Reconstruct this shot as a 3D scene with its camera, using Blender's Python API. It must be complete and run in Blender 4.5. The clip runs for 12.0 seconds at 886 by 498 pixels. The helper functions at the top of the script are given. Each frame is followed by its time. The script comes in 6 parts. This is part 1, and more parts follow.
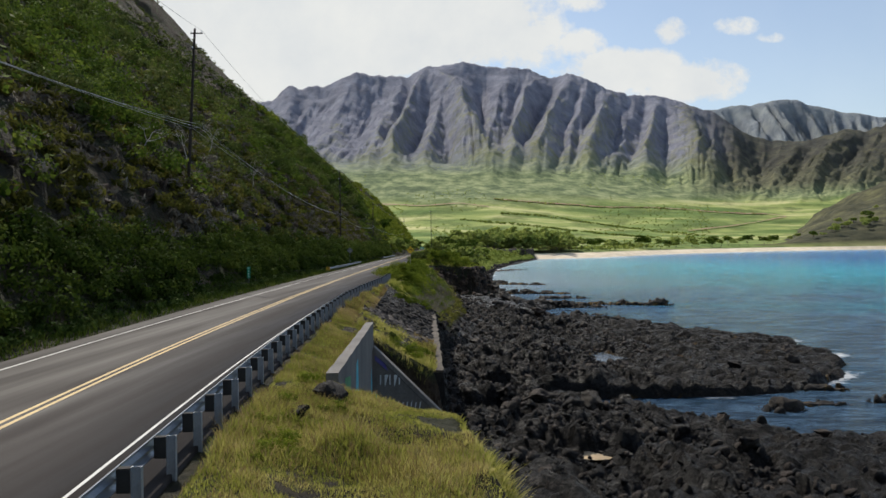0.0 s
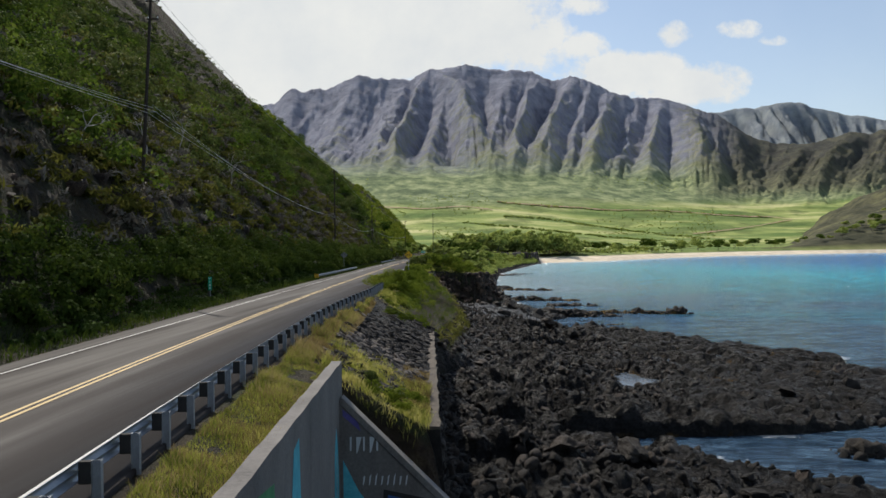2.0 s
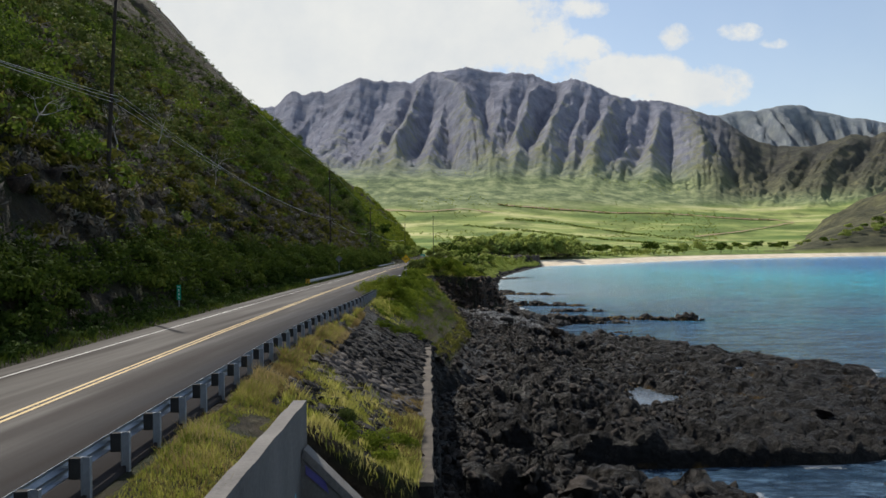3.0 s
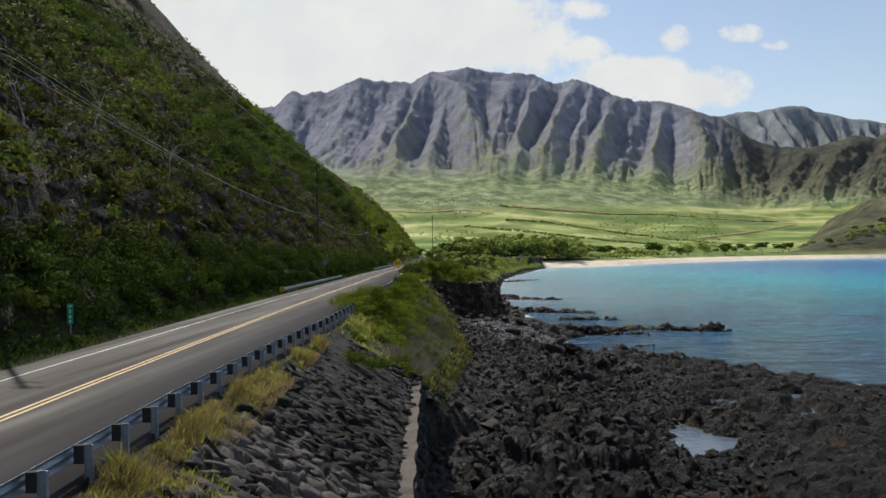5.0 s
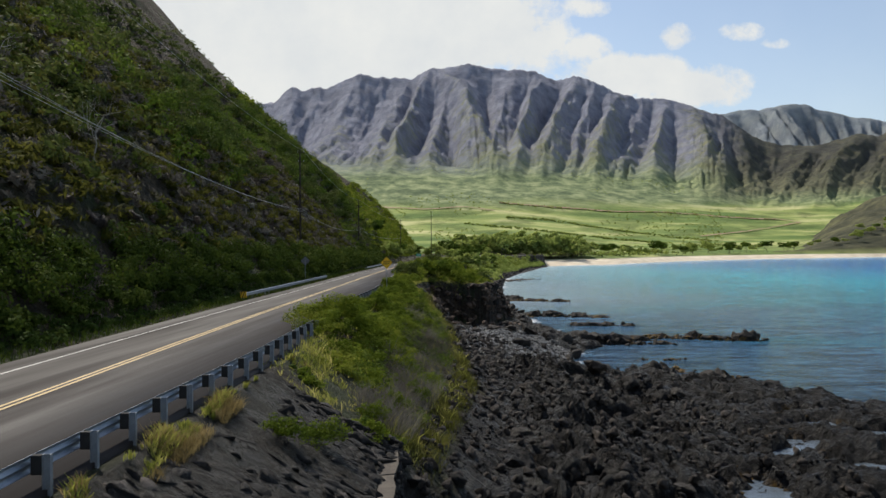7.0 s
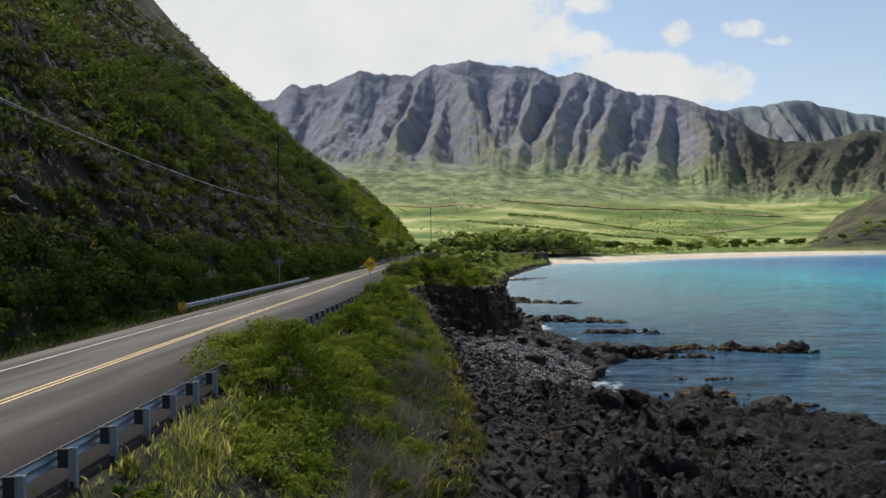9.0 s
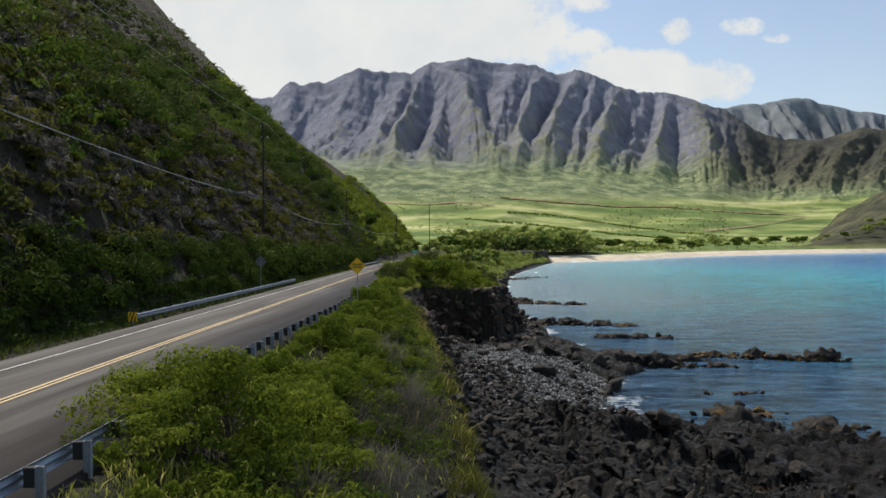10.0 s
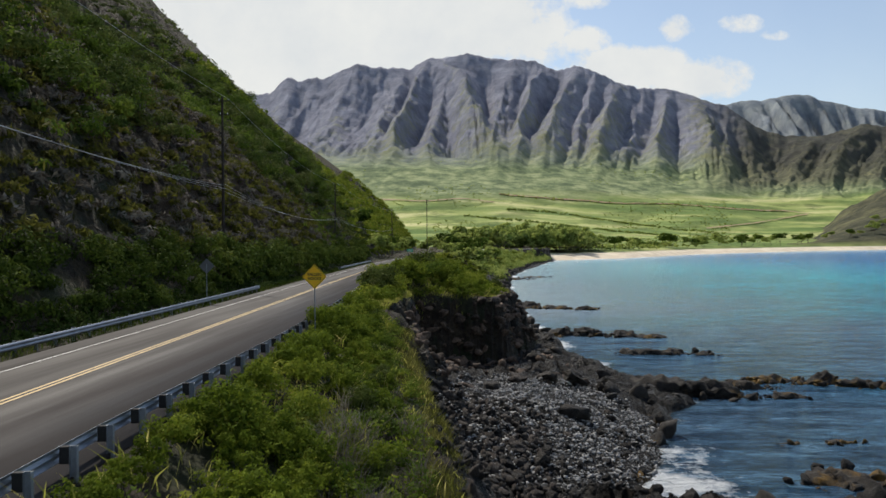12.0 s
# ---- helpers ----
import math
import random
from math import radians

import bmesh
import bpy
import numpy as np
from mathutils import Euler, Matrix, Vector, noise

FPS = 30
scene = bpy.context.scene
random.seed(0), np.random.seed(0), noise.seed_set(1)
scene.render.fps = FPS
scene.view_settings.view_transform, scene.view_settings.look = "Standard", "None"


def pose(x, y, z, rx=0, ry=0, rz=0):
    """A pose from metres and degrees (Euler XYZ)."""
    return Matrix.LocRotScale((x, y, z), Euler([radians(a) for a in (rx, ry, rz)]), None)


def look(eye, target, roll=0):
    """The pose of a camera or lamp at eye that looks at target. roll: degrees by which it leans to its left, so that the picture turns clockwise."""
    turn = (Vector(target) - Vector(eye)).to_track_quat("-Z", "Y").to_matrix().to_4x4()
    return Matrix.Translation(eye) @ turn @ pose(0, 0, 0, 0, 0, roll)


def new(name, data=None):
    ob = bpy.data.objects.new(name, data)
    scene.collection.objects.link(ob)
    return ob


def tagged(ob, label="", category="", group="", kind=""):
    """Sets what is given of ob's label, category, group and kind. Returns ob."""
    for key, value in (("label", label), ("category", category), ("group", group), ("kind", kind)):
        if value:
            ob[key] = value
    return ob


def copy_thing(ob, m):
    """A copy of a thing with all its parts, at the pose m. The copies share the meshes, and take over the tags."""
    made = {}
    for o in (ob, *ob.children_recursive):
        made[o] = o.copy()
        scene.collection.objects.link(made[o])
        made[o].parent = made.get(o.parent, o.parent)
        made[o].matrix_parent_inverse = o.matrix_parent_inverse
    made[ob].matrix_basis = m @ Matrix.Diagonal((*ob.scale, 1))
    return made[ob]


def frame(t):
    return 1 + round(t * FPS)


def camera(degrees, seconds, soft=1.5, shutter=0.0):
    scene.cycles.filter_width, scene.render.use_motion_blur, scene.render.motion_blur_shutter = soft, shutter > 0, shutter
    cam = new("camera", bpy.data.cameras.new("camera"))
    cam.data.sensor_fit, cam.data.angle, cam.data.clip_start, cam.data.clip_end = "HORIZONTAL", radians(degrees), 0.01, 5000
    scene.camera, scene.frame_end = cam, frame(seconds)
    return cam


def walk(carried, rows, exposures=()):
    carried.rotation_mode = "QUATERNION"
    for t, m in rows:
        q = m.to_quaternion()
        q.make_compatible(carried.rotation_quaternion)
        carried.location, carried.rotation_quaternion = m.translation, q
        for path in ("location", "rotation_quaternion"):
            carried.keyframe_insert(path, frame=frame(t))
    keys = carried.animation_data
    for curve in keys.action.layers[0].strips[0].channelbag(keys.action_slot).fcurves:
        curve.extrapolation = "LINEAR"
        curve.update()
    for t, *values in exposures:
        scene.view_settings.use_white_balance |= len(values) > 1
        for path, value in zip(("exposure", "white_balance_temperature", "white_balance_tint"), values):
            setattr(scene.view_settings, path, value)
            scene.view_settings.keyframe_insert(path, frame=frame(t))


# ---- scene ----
cam = camera(57.6, 12.0, shutter=0.15)
PATH = [
    (0, (-0.947, -0.043, 3.857), (-0.991, 1.956, 3.846), -0.7),
    (0.5, (-0.988, 2.758, 3.888), (-1.032, 4.758, 3.879), -0.7),
    (1, (-0.979, 5.741, 3.901), (-1.026, 7.74, 3.893), -0.7),
    (1.5, (-0.982, 8.781, 3.932), (-1.031, 10.78, 3.927), -0.6),
    (2, (-0.966, 12.022, 4.027), (-1.017, 14.021, 4.024), -0.7),
    (2.5, (-0.945, 15.265, 4.095), (-0.997, 17.264, 4.095), -0.7),
    (3, (-0.928, 18.726, 4.144), (-0.981, 20.725, 4.148), -0.7),
    (3.2, (-0.929, 20.118, 4.138), (-0.982, 22.117, 4.143), -0.8),
    (4.8, (-0.977, 32.242, 4.401), (-1.031, 34.241, 4.406), -1.0),
    (5, (-0.973, 33.802, 4.399), (-1.027, 35.801, 4.405), -0.6),
    (5.5, (-0.981, 37.762, 4.405), (-1.036, 39.761, 4.409), -0.5),
    (6, (-0.993, 41.84, 4.459), (-1.048, 43.84, 4.462), -0.6),
    (6.5, (-1.032, 45.847, 4.44), (-1.087, 47.846, 4.441), -0.5),
    (7, (-1.119, 50.028, 4.405), (-1.173, 52.028, 4.405), -0.4),
    (7.2, (-1.182, 51.658, 4.39), (-1.237, 53.658, 4.389), -0.3),
    (8.8, (-1.183, 64.834, 4.447), (-1.24, 66.833, 4.441), -0.4),
    (9, (-1.208, 66.502, 4.455), (-1.265, 68.501, 4.449), -0.5),
    (9.5, (-1.264, 70.717, 4.526), (-1.321, 72.716, 4.517), -0.5),
    (10, (-1.339, 75.173, 4.541), (-1.394, 77.173, 4.53), -0.5),
    (10.5, (-1.444, 79.68, 4.545), (-1.497, 81.68, 4.532), -0.5),
    (11, (-1.535, 84.362, 4.567), (-1.588, 86.361, 4.552), -0.5),
    (11.5, (-1.622, 88.907, 4.62), (-1.674, 90.906, 4.603), -0.5),
    (12, (-1.692, 93.811, 4.744), (-1.744, 95.81, 4.726), -0.5),
]
walk(cam, [(t, look(eye, target, roll)) for t, eye, target, roll in PATH])
# ---------------------------------------------------------------- light
SUN_DIR = Vector((-0.34, 0.56, 0.76)).normalized()
sun_elev = math.asin(SUN_DIR.z)
sun_az = math.atan2(SUN_DIR.x, SUN_DIR.y)
SEA = -9.5


def node_tree(owner):
    owner.use_nodes = True
    nt = owner.node_tree
    nt.nodes.clear()
    return nt


def N(nt, kind, **kw):
    n = nt.nodes.new(kind)
    for k, v in kw.items():
        if k in n.inputs:
            n.inputs[k].default_value = v
    return n


def math_node(nt, op, a, b=None, clamp=False):
    n = nt.nodes.new("ShaderNodeMath")
    n.operation, n.use_clamp = op, clamp
    for i, v in enumerate((a, b)):
        if v is None:
            continue
        if isinstance(v, (int, float)):
            n.inputs[i].default_value = v
        else:
            nt.links.new(v, n.inputs[i])
    return n.outputs[0]


def ramp(nt, fac, stops):
    n = nt.nodes.new("ShaderNodeValToRGB")
    el = n.color_ramp.elements
    while len(el) < len(stops):
        el.new(0.5)
    for e, (p, c) in zip(el, stops):
        e.position = p
        e.color = (*c, 1) if len(c) == 3 else c
    nt.links.new(fac, n.inputs[0])
    return n.outputs[0]


def mix_col(nt, fac, a, b, mode="MIX"):
    n = nt.nodes.new("ShaderNodeMix")
    n.data_type, n.blend_type = "RGBA", mode
    for sock, v in ((n.inputs[0], fac), (n.inputs[6], a), (n.inputs[7], b)):
        if isinstance(v, (int, float)):
            sock.default_value = v
        elif isinstance(v, tuple):
            sock.default_value = (*v, 1)
        else:
            nt.links.new(v, sock)
    return n.outputs[2]


def make_world():
    w = bpy.data.worlds.new("sky")
    scene.world = w
    nt = node_tree(w)
    out = N(nt, "ShaderNodeOutputWorld")
    sky = N(nt, "ShaderNodeTexSky")
    sky.sky_type, sky.sun_disc = "NISHITA", False
    sky.sun_elevation, sky.sun_rotation = sun_elev, sun_az
    sky.air_density, sky.dust_density, sky.ozone_density = 1.0, 0.6, 1.0
    co = N(nt, "ShaderNodeTexCoord")
    sep = N(nt, "ShaderNodeSeparateXYZ")
    nt.links.new(co.outputs["Generated"], sep.inputs[0])
    vx, vy, vz = sep.outputs
    ysafe = math_node(nt, "MAXIMUM", vy, 0.05)
    s = math_node(nt, "DIVIDE", vx, ysafe)
    e = math_node(nt, "DIVIDE", vz, ysafe)
    comb = N(nt, "ShaderNodeCombineXYZ")
    nt.links.new(s, comb.inputs[0]), nt.links.new(e, comb.inputs[1])
    n1 = N(nt, "ShaderNodeTexNoise", Scale=9.0, Detail=9.0, Roughness=0.6)
    n2 = N(nt, "ShaderNodeTexNoise", Scale=30.0, Detail=7.0, Roughness=0.65)
    nt.links.new(comb.outputs[0], n1.inputs["Vector"])
    nt.links.new(comb.outputs[0], n2.inputs["Vector"])
    # cloud bodies: centre across, centre up, half width, half height, weight
    clouds = [(-0.367, 0.269, 0.365, 0.105, 2.2), (-0.128, 0.283, 0.231, 0.077, 2.2), (0.026, 0.269, 0.105, 0.053, 1.6), (0.075, 0.234, 0.067, 0.025, 0.9), (0.152, 0.244, 0.032, 0.021, 1.0), (0.208, 0.212, 0.091, 0.029, 1.5), (0.282, 0.198, 0.077, 0.029, 1.4), (0.152, 0.298, 0.035, 0.015, 0.9), (0.263, 0.26, 0.022, 0.018, 1.25), (0.342, 0.264, 0.029, 0.013, 0.85), (0.387, 0.25, 0.024, 0.008, 0.6), (-0.241, 0.205, 0.154, 0.042, 1.0), (-0.493, 0.241, 0.281, 0.21, 1.5)]
    total = None
    for cx, cy, rx, ry, wgt in clouds:
        a = math_node(nt, "MULTIPLY", math_node(nt, "SUBTRACT", s, cx), 1 / rx)
        b = math_node(nt, "MULTIPLY", math_node(nt, "SUBTRACT", e, cy), 1 / ry)
        r2 = math_node(nt, "ADD", math_node(nt, "MULTIPLY", a, a), math_node(nt, "MULTIPLY", b, b))
        f = math_node(nt, "MULTIPLY", math_node(nt, "SUBTRACT", 1.5, r2, clamp=False), wgt)
        f = math_node(nt, "MAXIMUM", f, 0.0)
        total = f if total is None else math_node(nt, "MAXIMUM", total, f)
    # edges fray, the bodies stay full
    detail = math_node(nt, "ADD", math_node(nt, "MULTIPLY", math_node(nt, "SUBTRACT", n1.outputs[0], 0.5), 3.6), math_node(nt, "MULTIPLY", math_node(nt, "SUBTRACT", n2.outputs[0], 0.5), 2.6))
    fray = math_node(nt, "MINIMUM", math_node(nt, "MULTIPLY", total, 1.6), 1.0)
    dens = math_node(nt, "SUBTRACT", math_node(nt, "ADD", math_node(nt, "MULTIPLY", total, 0.9), math_node(nt, "MULTIPLY", detail, fray)), 0.30)
    dens = math_node(nt, "MULTIPLY", dens, 1.1, clamp=True)
    dens = math_node(nt, "MAXIMUM", dens, math_node(nt, "MULTIPLY", math_node(nt, "SUBTRACT", 0.60, e, clamp=True), 0.52))
    # broken cloud over the rest of the sky, out of view
    n3 = N(nt, "ShaderNodeTexNoise", Scale=2.2, Detail=6.0, Roughness=0.55)
    nt.links.new(co.outputs["Generated"], n3.inputs["Vector"])
    rest = math_node(nt, "MULTIPLY", math_node(nt, "SUBTRACT", n3.outputs[0], 0.5), 5.0, clamp=True)
    over = math_node(nt, "GREATER_THAN", e, 0.42)
    rest = math_node(nt, "MULTIPLY", rest, math_node(nt, "MAXIMUM", over, math_node(nt, "LESS_THAN", vy, 0.06)))
    dens = math_node(nt, "MAXIMUM", dens, rest)
    shade = ramp(nt, n1.outputs[0], [(0.3, (5.7, 5.95, 6.1)), (0.65, (6.55, 6.65, 6.5))])
    col = mix_col(nt, dens, sky.outputs[0], shade)
    bg = N(nt, "ShaderNodeBackground")
    bg.inputs["Strength"].default_value = 0.125
    nt.links.new(col, bg.inputs[0])
    nt.links.new(bg.outputs[0], out.inputs[0])


make_world()
sun_data = bpy.data.lights.new("sun", "SUN")
sun_data.energy, sun_data.angle, sun_data.color = 4.6, radians(0.6), (1.0, 0.93, 0.82)
sun = new("sun", sun_data)
sun.matrix_world = look((0, 0, 60), Vector((0, 0, 60)) - SUN_DIR)


# ---------------------------------------------------------------- noise and plan
def hash2(ix, iy, seed):
    h = (ix.astype(np.int64) * 374761393 + iy.astype(np.int64) * 668265263 + seed * 1442695041) & 0x7FFFFFFF
    h = ((h ^ (h >> 13)) * 1274126177) & 0x7FFFFFFF
    return ((h ^ (h >> 16)) & 0xFFFFF) / 1048575.0


def vnoise(x, y, seed=0):
    ix, iy = np.floor(x), np.floor(y)
    fx, fy = x - ix, y - iy
    fx, fy = fx * fx * fx * (fx * (fx * 6 - 15) + 10), fy * fy * fy * (fy * (fy * 6 - 15) + 10)
    a, b = hash2(ix, iy, seed), hash2(ix + 1, iy, seed)
    c, d = hash2(ix, iy + 1, seed), hash2(ix + 1, iy + 1, seed)
    return (a + (b - a) * fx) * (1 - fy) + (c + (d - c) * fx) * fy


def fbm(x, y, octaves=4, seed=0, gain=0.5):
    total, amp, norm = 0, 1.0, 0
    for o in range(octaves):
        total = total + amp * (vnoise(x * 2 ** o, y * 2 ** o, seed + o) * 2 - 1)
        norm += amp
        amp *= gain
    return total / norm


def ridged(x, y, octaves=4, seed=0, gain=0.5):
    total, amp, norm = 0, 1.0, 0
    for o in range(octaves):
        total = total + amp * (1 - np.abs(vnoise(x * 2 ** o, y * 2 ** o, seed + o) * 2 - 1))
        norm += amp
        amp *= gain
    return total / norm


def sstep(a, b, x):
    t = np.clip((x - a) / (b - a), 0, 1)
    return t * t * (3 - 2 * t)


ROAD_Y = [-60, 0, 20, 31, 56, 83, 111, 145, 208, 280, 330, 380, 430, 480, 560, 700]
ROAD_X = [-4.6, -9.3, -11.3, -12.2, -13.45, -14.7, -15.8, -16.8, -18.9, -20.4, -19.8, -15.5, -7.5, 4, 25, 60]
_fy = np.arange(-60, 701, 1.0)
_fx = np.interp(_fy, ROAD_Y, ROAD_X)
_k = np.exp(-0.5 * (np.arange(-24, 25) / 8.0) ** 2)
_fx = np.convolve(np.pad(_fx, 24, mode="reflect", reflect_type="odd"), _k / _k.sum(), mode="valid")


def road_x(y):
    return np.interp(y, _fy, _fx)


def rail_off(y):
    """How far the seaward guardrail stands from the middle of the road."""
    return np.interp(y, [55, 65, 80, 92, 112, 131, 165, 230, 260], [4.45, 4.75, 5.5, 5.7, 5.6, 6.1, 5.9, 4.8, 4.45])


def road_z(y):
    return 0.05 - 0.0025 * np.clip(np.asarray(y, float) - 60, 0, 200)


def cells(x, y, seed):
    """Height of the nearest of many scattered cells, and the gap to the next one."""
    ix, iy = np.floor(x), np.floor(y)
    d1 = np.full(np.shape(x), 9.0)
    d2 = d1.copy()
    h = np.zeros(np.shape(x))
    for dx in (-1, 0, 1):
        for dy in (-1, 0, 1):
            cx, cy = ix + dx, iy + dy
            d = (cx + hash2(cx, cy, seed) - x) ** 2 + (cy + hash2(cx, cy, seed + 1) - y) ** 2
            nearer = d < d1
            d2 = np.where(nearer, d1, np.minimum(d2, d))
            h = np.where(nearer, hash2(cx, cy, seed + 2), h)
            d1 = np.minimum(d1, d)
    return h, np.sqrt(d2) - np.sqrt(d1)


def hill_foot(y):
    """x of the foot of the hillside."""
    return np.where(y < 300, road_x(y) - 5.2, np.interp(y, [300, 400, 600, 800], [-27, -30, -36, -42]))


def rock_face(v, y):
    """Where the hillside is bare, gullied rock: the face above the bend."""
    return sstep(152, 172, y + 0.35 * v) * (1 - sstep(235, 265, y + 0.2 * v)) * sstep(3, 7, v) * (1 - sstep(30, 44, v + 8 * fbm(y / 20, v / 20, 2, 57)))


def bare_hill(v, y):
    """Where rock and earth show on the hillside."""
    step = np.exp(-((v - 6.3 + 0.9 * fbm(y / 9, v * 0, 2, 59)) / 1.3) ** 2) * (1 - sstep(130, 150, y)) * 0.65 * sstep(-0.35, 0.1, fbm(y / 14, v * 0 + 3, 2, 63))
    high = 0.6 * sstep(38, 56, v - 12 * fbm(y / 30, v / 25, 3, 65))
    return np.clip(np.maximum(np.maximum(0.9 * rock_face(v, y), step), high), 0, 1)


def hill_height(v, y):
    base = np.interp(v, [0, 1.2, 4, 7, 10, 13, 20, 30, 60, 140, 300, 420], [0, 0.2, 3.4, 8.4, 12.6, 16.5, 24.5, 32.5, 56, 116, 262, 350])
    spur = 0.16 * fbm(y / 95.0 + 3.3, v / 260.0, 3, 11) + 0.10 * np.exp(-((y - 318) / 28.0) ** 2) - 0.06 * np.exp(-((y - 258) / 30.0) ** 2)
    spur = spur + 0.09 * np.exp(-((y - 770) / 60.0) ** 2)
    fine = 0.9 * fbm(y / 9.0, v / 14.0, 4, 21) * np.clip(v / 6, 0, 1) + 4.0 * fbm(y / 38.0, v / 50.0, 4, 31) * np.clip((v - 8) / 40, 0, 1)
    gully = np.interp(v, [20, 70], [5.0, 2.8]) * (ridged(y / 23.0 + 0.4 * fbm(y / 30, v / 30, 2, 5), v / 110.0, 3, 41) - 0.55) * np.clip((v - 5) / 20, 0, 1)
    hh, hg = cells(y / 3.4 + 0.8 * fbm(y / 4, v / 4, 2, 181), v / 2.6, 190)
    fine = fine + (0.9 * (hh - 0.5) - 0.4 * np.clip(1 - hg * 4, 0, 1)) * np.clip((v - 5) / 8, 0, 1)
    face = rock_face(v, y)
    fine = fine + face * (1.9 * (ridged(y / 7.5 + v / 40.0 + 0.5 * fbm(y / 8, v / 8, 2, 43), v / 45.0, 3, 45) - 0.6) + 0.8 * fbm(y / 2.5, v / 2.5, 3, 47))
    fine = fine + 0.7 * sstep(5.2, 7.0, v + 0.8 * fbm(y / 6, y * 0, 3, 49)) * np.exp(-np.clip(v - 8, 0, None) / 5.0) * (1 - sstep(130, 150, y))
    fine = fine + 3.2 * (ridged(y / 46.0 + v / 55.0, v / 90.0, 2, 53) - 0.6) * np.clip((v - 9) / 12, 0, 1)
    z = base * (1 + spur * np.clip(v / 16, 0, 1)) + fine + gully
    return z * (1 - sstep(790, 930, y)) - 6 * sstep(790, 930, y)


# right-hand slope, per y: x1 z1 (end of the level ground), x2 z2 (edge), x3 z3 (foot among the rocks)
P_Y = [-60, 8, 20, 23.4, 24.2, 41.4, 42.5, 60, 77, 82, 104, 125, 138, 150, 158, 175, 181, 190, 201, 232, 300, 430, 600, 760]
P_X1 = [-1.0, -1.5, -2.2, -3.4, -4.9, -5.75, -6.9, -8.2, -8.9, -8.6, -8.8, -9.0, -9.2, -9.5, -9.4, -9.0, -6, -6, -7, -10, -13, 2, 36, 60]
P_Z1 = [-0.6, -0.7, -0.7, -0.7, -0.45, -0.5, -0.3, -0.3, -0.3, -0.3, -0.3, -0.1, 0, -0.2, -0.1, 0.3, 0.7, 0.7, -0.6, -0.5, -0.8, -0.8, -1, -2]
P_X2 = [1.0, 0.6, -0.7, -1.2, -4.8, -5.62, -2.35, -3.1, -3.8, -3.0, -1.2, -2.5, -4.4, -6.4, -7.6, -6.6, 1.5, 3.2, 4.4, 1.0, -2, 10, 42, 70]
P_Z2 = [-1.4, -1.1, -1.0, -1.05, -6.3, -6.4, -2.95, -2.95, -2.95, -4.0, -4.7, -3.1, -2.5, -0.9, -0.5, -0.8, -1.8, -2.0, -2.2, -2.4, -6, -6.8, -7, -5]
P_X3 = [3.6, 3.0, 2.2, 1.5, 1.0, 1.0, -1.7, -2.4, -3.1, 0.0, 1.5, 0.3, -1.8, -2.0, -5.6, -4.6, 3.0, 5.2, 8.0, 7.5, 7.0, 14, 45, 74]
P_Z3 = [-6.0, -6.0, -6.2, -6.4, -6.6, -6.6, -6.5, -6.4, -6.2, -6.0, -6.0, -6.2, -6.5, -5.6, -5.8, -7.2, -8.2, -8.6, -8.7, -8.7, -8.6, -8.6, -9, -9]
SHORE_Y = [-60, 30, 44, 52, 57, 60, 63, 65.5, 66.6, 68.2, 69.6, 71.5, 75, 79, 88, 98, 108, 116, 123, 128, 130, 132, 134, 140, 147, 152, 156, 160, 164, 176, 190, 205, 232, 300, 410, 600, 690, 760]
SHORE_X = [34, 34, 31, 26, 19, 16, 13, 8, 4, 3.5, 22, 28, 32, 36, 40, 42, 42, 38, 33, 29, 25, 10, 6.8, 8, 10.5, 12, 13.3, 14.3, 18, 15, 12, 10.5, 9, 9.5, 16, 44, 66, 90]


def jag(x, y):
    """Broken lava: blocks, cracks and knobs."""
    a = ridged(x / 7.0, y / 6.0, 4, 61) - 0.55
    cx, cy = x + 0.8 * fbm(x / 3, y / 3, 2, 71), y + 0.8 * fbm(x / 3, y / 3, 2, 81)
    h1, g1 = cells(cx / 2.7, cy / 2.0, 140)
    h2, g2 = cells(cx / 1.05 + 9, cy / 0.9, 150)
    step = 1.15 * (h1 - 0.5) - 0.55 * np.clip(1 - g1 * 4, 0, 1) + 0.55 * (h2 - 0.5) - 0.25 * np.clip(1 - g2 * 3, 0, 1)
    b = fbm(x / 1.1, y / 1.0, 3, 95)
    c = ridged(x / 1.5, y / 1.2, 3, 97) - 0.55
    return 1.7 * a + 1.0 * step + 0.34 * b + 0.62 * c


